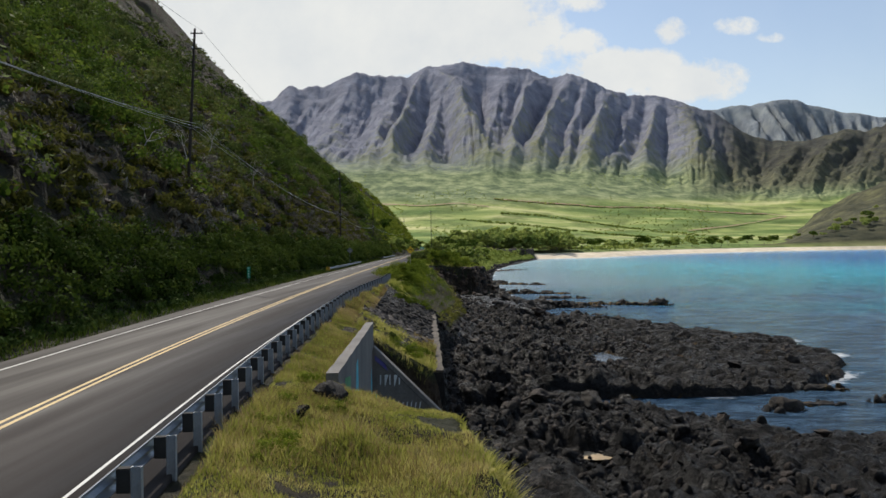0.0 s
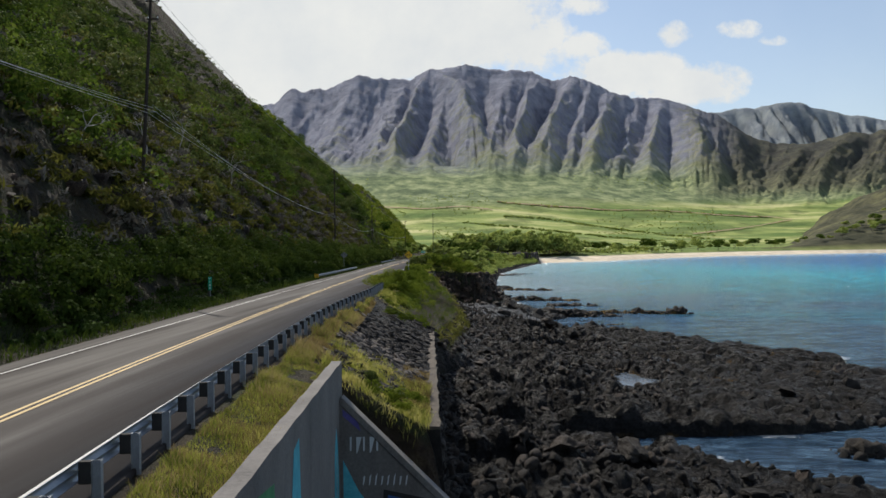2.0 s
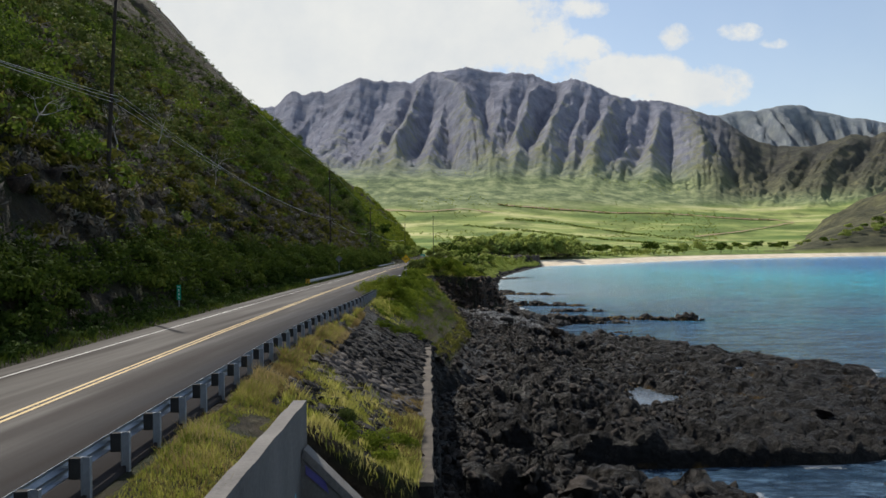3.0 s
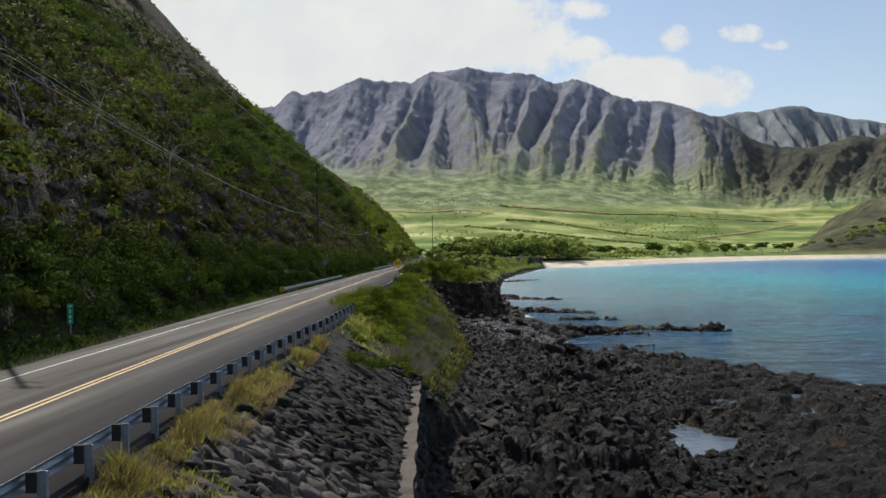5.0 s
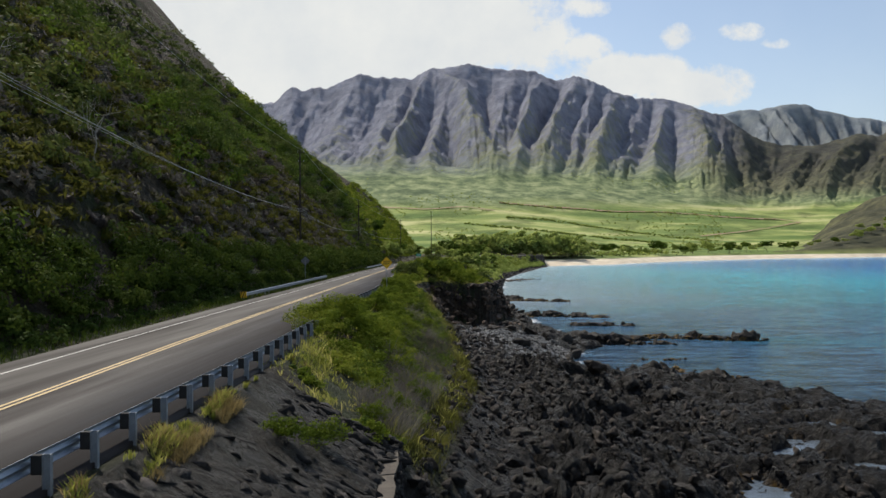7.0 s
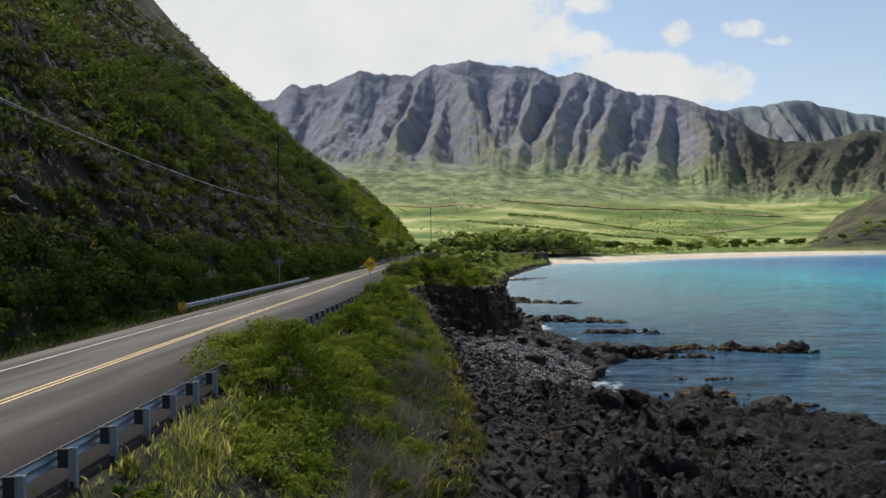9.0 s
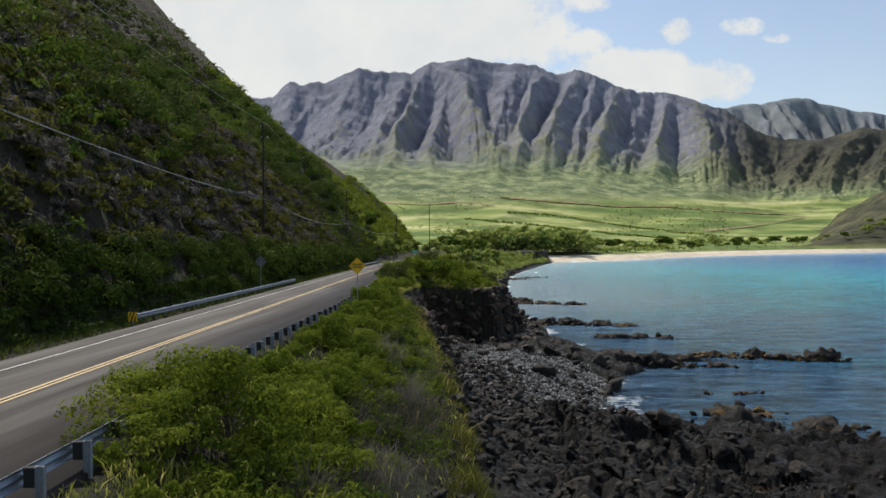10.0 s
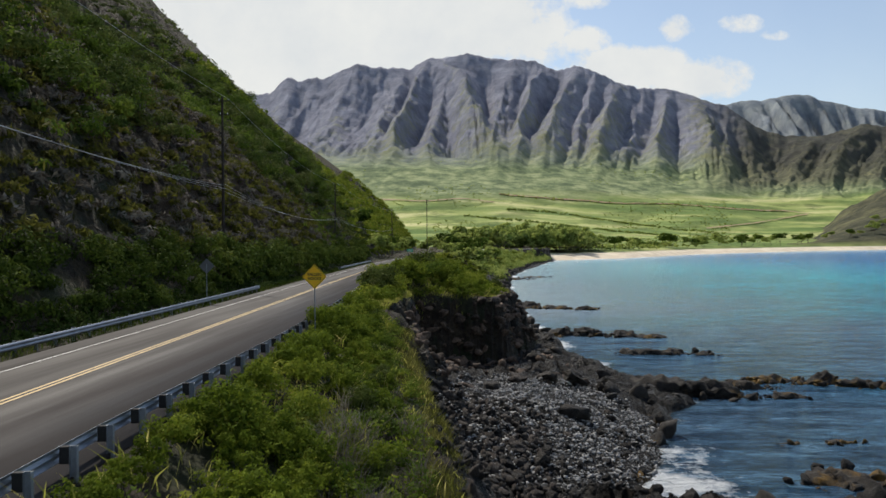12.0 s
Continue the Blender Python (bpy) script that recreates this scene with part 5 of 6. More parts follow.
    # grass on the near knoll and along the rail
    def sow(n, y0, y1, xa, xb, hmin, hmax, wmin, wmax, mat, label, clump=0.0, lean=0.5):
        y = rng.uniform(y0, y1, n)
        t = rng.uniform(0, 1, n)
        x = xa(y) + (xb(y) - xa(y)) * t
        d = fbm(x / 1.3, y / 1.6, 3, 341)
        k = d > -0.5 + clump
        x, y, d = x[k], y[k], d[k]
        b = np.stack([x, y, ground_height(x, y) - 0.03], -1)
        h = rng.uniform(hmin, hmax, len(x)) * (0.45 + 1.5 * np.clip(d + 0.25, 0, 1) ** 1.3)
        stuff("bank_grass", blades(b, h, rng.uniform(wmin, wmax, len(x)), rng, lean), mat, label, "grass")
    rail = lambda y: road_x(y) + rail_off(y) + 0.65
    edge1 = lambda y: np.interp(y, P_Y, P_X1) + 0.1
    edge2 = lambda y: np.interp(y, P_Y, P_X2)
    sow(78000, 7, 24.0, rail, edge2, 0.11, 0.30, 0.005, 0.011, "grass_green", "tall yellow-green grass on the knoll", 0.0)
    sow(26000, 7, 24.0, rail, edge2, 0.15, 0.38, 0.004, 0.009, "grass_dry", "dry seed stalks among the grass", 0.25)
    sow(9000, 8, 22.5, edge2, lambda y: edge2(y) + 1.6, 0.2, 0.5, 0.01, 0.02, "grass_green", "grass hanging over the knoll's edge", 0.0, 0.9)
    sow(28000, 24.0, 46, rail, edge1, 0.11, 0.28, 0.005, 0.011, "grass_green", "green grass strip behind the guardrail", 0.05)
    sow(15000, 24.0, 62, rail, edge1, 0.16, 0.38, 0.004, 0.009, "grass_dry", "dry grass behind the guardrail", 0.2)
    sow(17000, 44, 84, rail, lambda y: edge1(y) + 0.8, 0.2, 0.46, 0.006, 0.013, "grass_dry", "pale dry grass tufts above the stone slope", 0.52, 0.8)
    sow(9000, 48, 84, rail, lambda y: edge1(y) + 0.5, 0.18, 0.42, 0.01, 0.02, "grass_green", "green tufts above the stone slope", 0.42, 0.6)
    sow(9000, 42.3, 52, lambda y: edge1(y) + 0.3, edge2, 0.2, 0.5, 0.01, 0.02, "grass_green", "rough grass beside the concrete wall", 0.1)
    sow(5000, 44, 56, lambda y: edge2(y) - 1.3, edge2, 0.2, 0.5, 0.01, 0.02, "grass_dry", "dry grass at the foot of the stone slope", 0.1)
    sow(5000, 80, 95, rail, lambda y: rail(y) + 2.2, 0.18, 0.42, 0.007, 0.014, "grass_green", "long yellow-green tufts beside the guardrail", 0.3, 0.6)
    mid = lambda u: (lambda y: rail(y) + 1.2 + (edge2(y) - rail(y) - 1.2) * u)
    sow(14000, 82, 124, mid(0.34), mid(0.88), 0.5, 1.2, 0.006, 0.013, "grass_dead", "grey leafless brush on the bank", 0.30, 0.9)
    sow(12000, 82, 150, mid(0.86), lambda y: edge2(y) + 0.6, 0.25, 0.55, 0.008, 0.018, "grass_edge", "long yellow-green grass on the seaward edge of the bank", 0.05, 0.9)
    sow(5000, 80, 150, lambda y: edge1(y) - 0.5, lambda y: edge2(y) + 0.5, 0.3, 0.7, 0.012, 0.03, "grass_green", "long grass on the bank above the rocks", 0.0, 0.8)
    sow(7000, 80, 150, lambda y: edge2(y) - 1.3, lambda y: edge2(y) + 0.9, 0.25, 0.55, 0.008, 0.018, "grass_edge", "dry grass on the bank above the rocks", 0.25, 0.8)
    sow(20000, 156, 225, rail, edge2, 0.3, 0.6, 0.02, 0.05, "grass_green", "grass on the far knoll", 0.0, 0.8)


def build_far_trees():
    rng = np.random.default_rng(31)
    kinds = [make_tree("kiawe_tree", 60 + i, (7.5, 9.0, 6.0, 8.0)[i], (5.0, 6.0, 4.4, 5.5)[i], ("leaf_tree", "leaf_mid", "leaf_tree", "leaf_tree")[i], 720, 1.1,
                       ("wide green tree behind the beach", "wide dark green tree behind the beach", "small bright green tree by the road", "grey-green spreading tree behind the beach")[i]) for i in range(4)]
    for k in kinds:
        tagged(k, group="trees round the bay")
    spots = []
    for _ in range(70):
        y = rng.uniform(345, 640)
        side = rng.uniform(0, 1)
        c = float(road_x(y))
        x = c - 9 - 11 * side if rng.uniform() < 0.62 else c + 9 + 10 * side
        if x > np.interp(y, P_Y, P_X2) - 2:
            continue
        spots.append((x, y))
    for _ in range(150):
        d = rng.uniform(560, 800)
        s = rng.uniform(-0.03, 0.165)
        if d > np.interp(s, BEACH_S, BEACH_D) + 34:
            spots.append((s * d, d))
    for _ in range(120):
        s = rng.uniform(-0.03, 0.56)
        d = np.interp(s, BEACH_S, BEACH_D) + rng.uniform(46, 62) + 110 * rng.uniform(0, 1) ** 2
        spots.append((s * d, d))
    tall = len(spots)
    for _ in range(120):
        s = rng.uniform(-0.01, 0.135)
        d = np.interp(s, BEACH_S, BEACH_D) + 36 + 62 * rng.uniform(0, 1)
        spots.append((s * d, d))
    used = set()
    for i, (x, y) in enumerate(spots):
        k = int(rng.integers(0, 4)) if i < tall else (0, 2, 3)[int(rng.integers(0, 3))]
        if y < 660:
            z = float(ground_height(np.array([x]), np.array([y]))[0])
            z = max(z, float(valley_height(np.array([x / y]), np.array([y]))[0]))
        else:
            z = float(valley_height(np.array([x / y]), np.array([y]))[0])
        m = pose(x, y, z - (0.2 if i < tall else 2.2), 0, 0, rng.uniform(0, 360))
        if k in used:
            ob = copy_thing(kinds[k], m)
        else:
            used.add(k)
            ob = kinds[k]
            ob.matrix_basis = m
        s = (rng.uniform(0.55, 0.95) if y < 560 else rng.uniform(1.0, 1.75)) if i < tall else rng.uniform(1.9, 2.7)
        ob.scale = (s, s, s * rng.uniform(0.85, 1.1))
    # scrub on the valley floor, uncountable
    n = 5200
    d = 760 + 1500 * rng.uniform(0, 1, n) ** 1.3
    s = rng.uniform(-0.12, 0.6, n)
    ok = (fbm(s * d / 170, d / 210, 3, 351) > 0.05) & (d > np.interp(s, BEACH_S, BEACH_D) + 70) & (s < 0.31)
    s, d = s[ok], d[ok]
    p = np.stack([s * d, d, valley_height(s, d) + 0.8], -1)
    stuff("valley_scrub", clump_leaves(p, rng.uniform(1.4, 3.4, len(p)), 26, 1.5, rng, 0.7, 4, 0.8), "leaf_tree", "scattered scrub and trees over the valley floor", "shrubs")


def build_dead_trees():
    for i, (x, y, h) in enumerate(DEAD_TREES):
        rng = np.random.default_rng(80 + i)
        V, F = branch_mesh(rng, h, 0.85, 4, 0.10, 3)
        z = float(ground_height(np.array([x]), np.array([y]))[0])
        ob = mesh_object("dead_tree", V + np.array([x, y, z - 0.1]), F, MAT["dead_wood"])
        tagged(ob, "leafless pale grey dead tree on the hillside", "tree", "dead trees on the slope")

# ---------------------------------------------------------------- rocks
def ico(sub):
    bm = bmesh.new()
    bmesh.ops.create_icosphere(bm, subdivisions=sub, radius=1.0)
    bm.verts.ensure_lookup_table()
    v = np.array([p.co[:] for p in bm.verts])
    f = np.array([[q.index for q in p.verts] for p in bm.faces])
    bm.free()
    return v, f


def rock_shape(sub, seed, cuts=13, rough=0.12):
    """A boulder with broken flat sides and a knobbly skin."""
    rng = np.random.default_rng(seed)
    v, f = ico(sub)
    for n in unit(cuts, rng):
        d = rng.uniform(0.34, 0.72)
        over = np.clip(v @ n - d, 0, None)
        v = v - over[:, None] * n * 0.95
    w = np.array([noise.fractal(Vector(p) * 2.3 + Vector((seed, 0, 0)), 1.0, 2.0, 4) for p in v])
    v = v * (1 + rough * w)[:, None]
    return v * np.array([1, rng.uniform(0.7, 1.0), rng.uniform(0.6, 0.85)]), f


def rock_field(name, pos, size, sub, mat, label, category, seed, rough=0.12, flat=0.0):
    rng = np.random.default_rng(seed)
    shapes = [rock_shape(sub, seed + i, rough=rough) for i in range(10)]
    V, F, o = [], [], 0
    which = rng.integers(0, 10, len(pos))
    for k, (v, f) in enumerate(shapes):
        idx = np.where(which == k)[0]
        if not len(idx):
            continue
        q = rng.normal(0, 1, (len(idx), 4))
        q /= np.linalg.norm(q, axis=1, keepdims=True)
        w, x, y, z = q.T
        R = np.stack([1 - 2 * (y * y + z * z), 2 * (x * y - z * w), 2 * (x * z + y * w), 2 * (x * y + z * w), 1 - 2 * (x * x + z * z), 2 * (y * z - x * w),
                      2 * (x * z - y * w), 2 * (y * z + x * w), 1 - 2 * (x * x + y * y)], -1).reshape(-1, 3, 3)
        vv = np.einsum("nij,vj->nvi", R, v) * size[idx][:, None, None]
        vv[..., 2] *= 1 - flat
        vv = vv + pos[idx][:, None, :]
        V.append(vv.reshape(-1, 3))
        F.append((f[None] + (np.arange(len(idx)) * len(v))[:, None, None] + o).reshape(-1, 3))
        o += len(idx) * len(v)
    ob = mesh_object(name, np.concatenate(V), np.concatenate(F), MAT[mat])
    return tagged(ob, label, category, kind="stuff")


def shore_points(n, y0, y1, f0, f1, rng, power=1.0):
    y = rng.uniform(y0, y1, n)
    x3 = np.interp(y, P_Y, P_X3)
    xs = np.maximum(np.interp(y, SHORE_Y, SHORE_X), x3 + 1)
    f = f0 + (f1 - f0) * rng.uniform(0, 1, n) ** power
    x = x3 + (xs - x3) * f
    return x, y


def build_rocks():
    rng = np.random.default_rng(51)
    # loose broken rock under the bank
    x, y = shore_points(10500, 36, 150, -0.10, 0.5, rng, 1.3)
    dry = (ground_height(x, y) > SEA + 0.02) & ((x > np.interp(y, P_Y, P_X3)) | (y > 78.5))
    x, y = x[dry], y[dry]
    s = 0.08 + 0.46 * rng.uniform(0, 1, len(x)) ** 3.8
    pos = np.stack([x, y, ground_height(x, y) + 0.12 * s], -1)
    big = s > 0.22
    rock_field("talus_rocks", pos[big], s[big], 2, "talus", "loose dark broken rocks below the bank", "rocks", 500, 0.3)
    rock_field("talus_rubble", pos[~big], s[~big] * 1.15, 1, "talus", "small dark rubble below the bank", "rocks", 520, 0.3)
    # lava blocks over the shelf
    x, y = shore_points(2400, 30, 150, 0.1, 1.02, rng)
    dry = ground_height(x, y) > SEA + 0.02
    x, y = x[dry], y[dry]
    s = (0.14 + 0.5 * rng.uniform(0, 1, len(x)) ** 4) * np.where((x > 13) & (y > 84) & (y < 125), 0.6, 1)
    z = ground_height(x, y) + 0.05 * s
    rock_field("lava_blocks", np.stack([x, y, z], -1), s, 2, "lava", "jagged black lava blocks on the shore shelf", "rocks", 540, 0.34)
    x, y = shore_points(1000, 150, 640, -0.3, 1.05, rng)
    ok = x > np.interp(y, P_Y, P_X2) - 0.5
    x, y = x[ok], y[ok]
    ok = x > road_x(y) + 8
    x, y = x[ok], y[ok]
    s = 0.3 + 1.3 * rng.uniform(0, 1, len(x)) ** 2
    rock_field("lava_blocks", np.stack([x, y, ground_height(x, y)], -1), s, 2, "lava", "black lava rocks along the far shore", "rocks", 560, 0.3)
    # rounded cobbles of the cove
    n = 10500
    x, y = rng.uniform(-3.5, 14, n), rng.uniform(131, 166, n)
    ok = np.exp(-(((x - 5.0) / 7.5) ** 4 + ((y - 148) / 14.5) ** 4)) + 0.25 * fbm(x / 3, y / 3, 2, 413) > 0.3
    x, y = x[ok], y[ok]
    s = 0.07 + 0.20 * rng.uniform(0, 1, len(x)) ** 2
    z = ground_height(x, y)
    ok = z > SEA - 0.25
    rock_field("cobbles", np.stack([x, y, z + 0.05], -1)[ok], s[ok], 1, "cobble", "grey rounded cobbles in the small cove", "stones", 580, 0.04, 0.25)
    # craggy faces of the headland and of the bank's foot
    for x0, x1, y0, y1, n, mat, big, label in ((-10, 9, 146, 232, 26000, "cliff_rock", 1.0, "dark brown craggy rock of the headland cliff"), (-4, 3, 98, 146, 9000, "lava", 0.6, "black craggy rock under the road bank")):
        x, y = rng.uniform(x0, x1, n), rng.uniform(y0, y1, n)
        z = ground_height(x, y)
        fall = np.hypot(ground_height(x + 0.3, y) - z, ground_height(x, y + 0.3) - z) / 0.3
        ok = (fall > 1.1) & (rng.uniform(0, 1, n) < fall * 0.05) & (z < -1.4) & (x > np.interp(y, P_Y, P_X1))
        s = big * (0.3 + 0.75 * rng.uniform(0, 1, n) ** 2)
        rock_field("cliff_rocks", np.stack([x, y, z], -1)[ok], s[ok], 2, mat, label, "rocks", 570 + int(x0), 0.4, 0.25)
    # brown outcrops on the hillside
    y = np.concatenate([rng.normal(190, 18, 260), rng.uniform(30, 128, 60), rng.uniform(60, 330, 140)])
    v = np.concatenate([rng.uniform(6, 30, 260), rng.uniform(5.6, 7.4, 60), rng.uniform(10, 60, 140)])
    x = hill_foot(y) - v
    s = 0.4 + 1.0 * rng.uniform(0, 1, len(x)) ** 2
    rock_field("hillside_rocks", np.stack([x, y, ground_height(x, y) - 0.1 * s], -1), s, 2, "cliff_rock", "brown weathered rock outcrops on the hillside", "rocks", 610, 0.4, 0.2)
    # single large boulders
    meshes = []
    for i in range(7):
        v, f = rock_shape(4, 600 + i, 16, 0.34)
        me_ob = mesh_object("boulder", v, f, MAT["lava" if i % 3 else "talus"])
        meshes.append(me_ob)
    spots = [(4.2, 54.9, 1.5), (6.2, 52.5, 1.1), (8.0, 55.5, 1.2), (2.2, 57.0, 1.0), (10.5, 58.0, 1.0), (3.0, 62.0, 0.9), (1.5, 89.5, 1.3), (0.6, 82, 1.2), (3.2, 84.0, 0.8), (2.0, 96.0, 1.2),
             (6.5, 95, 1.1), (4.5, 101, 0.9), (9.5, 90.0, 0.9), (11.5, 85, 1.1), (3.5, 110, 1.0), (6.0, 115, 1.2), (8.5, 121, 1.3), (11.5, 127, 1.5), (4.0, 126, 1.2), (2.5, 133, 1.3), (5.4, 131, 1.0),
             (1.2, 140, 1.0), (7.5, 163, 1.6), (5.0, 160, 1.3), (2.5, 158, 1.5), (0.4, 155, 1.2), (10.0, 162, 1.4), (9.0, 154, 0.6), (4.8, 145, 0.55), (14, 124, 1.2), (17.5, 121, 1.0), (23, 112, 0.9),
             (27, 108, 1.0), (20, 86, 1.0), (14.5, 78, 1.1), (20.5, 77.5, 0.9), (26, 80, 1.2), (34, 86, 1.3), (37, 95, 1.2), (33, 104, 1.1), (12.5, 50.0, 1.0), (16.0, 53.0, 0.9), (21.5, 50.0, 1.0), (25.5, 46.0, 1.0), (9.0, 47.0, 1.0), (14.5, 43.5, 1.1), (-4.5, 20.9, 0.8), (-4.75, 18.4, 0.45), (7.0, 53.5, 1.3)]
    for i, (x, y, r) in enumerate(spots):
        z = float(ground_height(np.array([x]), np.array([y]))[0]) + (0.2 if y > 30 else 0.3) * r
        m = pose(x, y, z, rng.uniform(-20, 20), rng.uniform(-20, 20), rng.uniform(0, 360))
        ob = meshes[i] if i < 7 else copy_thing(meshes[i % 7], m)
        ob.matrix_basis = m
        ob.scale = (r, r * rng.uniform(0.8, 1.1), r * rng.uniform(0.75, 1.0))
        tagged(ob, "large rough dark lava boulder on the shore", "boulder", "boulders on the lava shore")
    # islets and rock bars standing in the water
    bars = [(40.6, 171.5, 2.6, 1.7, 1.3), (36.4, 172.5, 2.6, 1.3, 0.9), (32.6, 174, 2.4, 1.2, 0.9), (28.6, 174.5, 2.6, 1.3, 0.7), (24.6, 172, 2.8, 1.6, 0.8), (20.6, 168, 3.4, 2.2, 1.2), (16.0, 168, 4.0, 2.8, 1.5), (26.8, 166.6, 2.2, 1.0, 0.5),
            (20, 195.5, 2.4, 1.4, 0.8), (24.2, 195, 2.8, 1.2, 0.6), (28, 194, 1.8, 0.9, 0.4), (11.5, 216, 3.2, 2.2, 1.3), (16.5, 215, 2.6, 1.6, 1.0), (21.5, 213.5, 2.6, 1.4, 0.8), (26, 212, 2.4, 1.1, 0.5),
            (12, 265, 3.0, 2.0, 1.2), (17.5, 263, 3.0, 1.8, 1.0), (23, 260, 2.6, 1.4, 0.7), (24.6, 135.5, 3.4, 2.0, 1.2), (18.2, 133, 3.2, 2.2, 1.75), (12.0, 131.6, 3.0, 2.2, 1.7), (21, 141.5, 2.6, 1.6, 0.7), (27.5, 128.5, 2.2, 1.5, 0.9),
            (31, 72.5, 2.3, 1.0, 0.45), (24.6, 64.2, 1.5, 1.2, 0.8), (34.6, 67, 2.0, 0.9, 0.6), (28.2, 66.0, 2.2, 0.9, 0.3), (17, 395, 5.5, 5.0, 0.7), (26, 410, 4.5, 3.5, 0.5), (20.5, 150.0, 0.8, 0.5, 0.25), (24.5, 150.5, 1.6, 0.8, 0.2)]
    bx, by, bs = [], [], []
    for x, y, rx, ry, h in bars:
        n = int(10 * rx * ry ** 0.5)
        a, q = rng.uniform(0, 2 * np.pi, n), rng.uniform(0.2, 1.5, n)
        bx += list(x + rx * q * np.cos(a))
        by += list(y + ry * q * np.sin(a))
        bs += list((0.2 + 0.55 * rng.uniform(0, 1, n) ** 2) * min(1, h + 0.35))
    bs = np.array(bs)
    rock_field("awash_rocks", np.stack([bx, by, SEA - 0.1 + 0.35 * bs], -1), bs, 2, "lava", "small black rocks awash round the islets", "rocks", 590, 0.35)
    for i, (x, y, rx, ry, h) in enumerate(bars):
        v, f = rock_shape(4, 700 + i, 4, 0.18)
        v = v / np.abs(v).max(0)
        p = v * np.array([rx, ry, h * 1.3])
        p = p * (1 + 0.22 * np.array([noise.fractal(Vector((a * 0.9 + x, b * 0.9 + y, c * 2 + 5)), 1.0, 2.1, 5) for a, b, c in p]))[:, None]
        p[:, 2] += 0.55 * np.array([noise.fractal(Vector((a * 1.4 + x, b * 1.4 + y, c * 2)), 1.0, 2.1, 5) for a, b, c in p]) * min(1, h)
        ob = mesh_object("rock_islet", p + np.array([x, y, SEA - 0.15]), f, MAT["lava"])
        tagged(ob, "black lava rock awash with ochre weed at the waterline", "rock", "rocks standing in the water")

# ---------------------------------------------------------------- built things
def tube_between(bm, a, b, ra, rb, seg=8):
    a, b = Vector(a), Vector(b)
    d = b - a
    m = Matrix.Translation((a + b) / 2) @ d.to_track_quat("Z", "Y").to_matrix().to_4x4()
    bmesh.ops.create_cone(bm, cap_ends=True, segments=seg, radius1=ra, radius2=rb, depth=d.length, matrix=m)
    return bm


def w_beam(name, ys, off, side, parent):
    """Corrugated rail along the road; side is the way its face looks, -1 to the left."""
    prof = [(0.0, 0.305), (0.012, 0.315), (0.078, 0.355), (0.083, 0.42), (0.015, 0.465), (0.015, 0.48), (0.083, 0.525), (0.078, 0.59), (0.012, 0.628), (0.0, 0.638)]
    ring = [(d, z) for d, z in prof] + [(d - 0.014, z) for d, z in reversed(prof)]
    V, F = [], []
    k = len(ring)
    for j, y in enumerate(ys):
        for d, z in ring:
            x, yy, rz, _ = road_frame(y, off(y) + side * d)
            V.append((x, yy, rz + z))
        if j:
            o = (j - 1) * k
            for i in range(k):
                F.append((o + i, o + (i + 1) % k, o + k + (i + 1) % k, o + k + i))
    return mesh_object(name, V, F, MAT["galvanised"], parent)


def post_bm():
    """Steel I-post."""
    bm = bmesh.new()
    for sx, sy, ax in ((0.012, 0.11, -0.07), (0.012, 0.11, 0.07), (0.14, 0.010, 0.0)):
        box_bm(sx, sy, 1.25, (ax, 0, 0.025), bm=bm)
    return bm


def build_guardrail(y0, y1, off, side, label, first_post=True):
    rail_root = new("guardrail")
    tagged(rail_root, label, "guardrail")
    ys = np.arange(y0, y1 + 0.1, 1.905)
    w_beam("rail", ys, off, side, rail_root)
    pm = bm_m = None
    for y in ys:
        back = -side
        x, yy, rz, ang = road_frame(float(y), off(y) + back * 0.30)
        if pm is None:
            p = part("post", post_bm(), MAT["post_steel"], rail_root)
            b = part("block", box_bm(0.20, 0.15, 0.36, (0, 0, 0), 0.008), MAT["block_dark"], p, "dark block")
            pm, bm_m = p.data, b.data
        else:
            p, b = new("post", pm), new("block", bm_m)
            p.parent, b.parent = rail_root, p
        p.matrix_basis = pose(x, yy, rz, 0, 0, math.degrees(ang))
        b.matrix_basis = pose(-back * 0.175, 0, 0.46)
    return rail_root


def build_end_marker(y, off):
    root = new("hazard_marker")
    tagged(root, "yellow and black striped hazard marker at the rail end", "road sign")
    x, yy, rz, ang = road_frame(y, off)
    root.matrix_basis = pose(x, yy - 0.1, rz, 0, 0, 0)
    part("panel", box_bm(0.55, 0.02, 0.55, (0, 0, 0.48), 0.004), MAT["sign_yellow"], root)
    for i in (-1, 0, 1):
        bm = bmesh.new()
        c = i * 0.22
        pts = [(c - 0.16, 0.22), (c - 0.05, 0.22), (c + 0.16, 0.74), (c + 0.05, 0.74)]
        pts = [(min(0.27, max(-0.27, px)), pz) for px, pz in pts]
        vs = [bm.verts.new((px, -0.014, pz)) for px, pz in pts]
        bm.faces.new(vs)
        part("stripe", bm, MAT["black_paint"], root, "black stripe")
    part("post", box_bm(0.06, 0.05, 0.9, (0, 0.04, 0.2)), MAT["post_steel"], root)


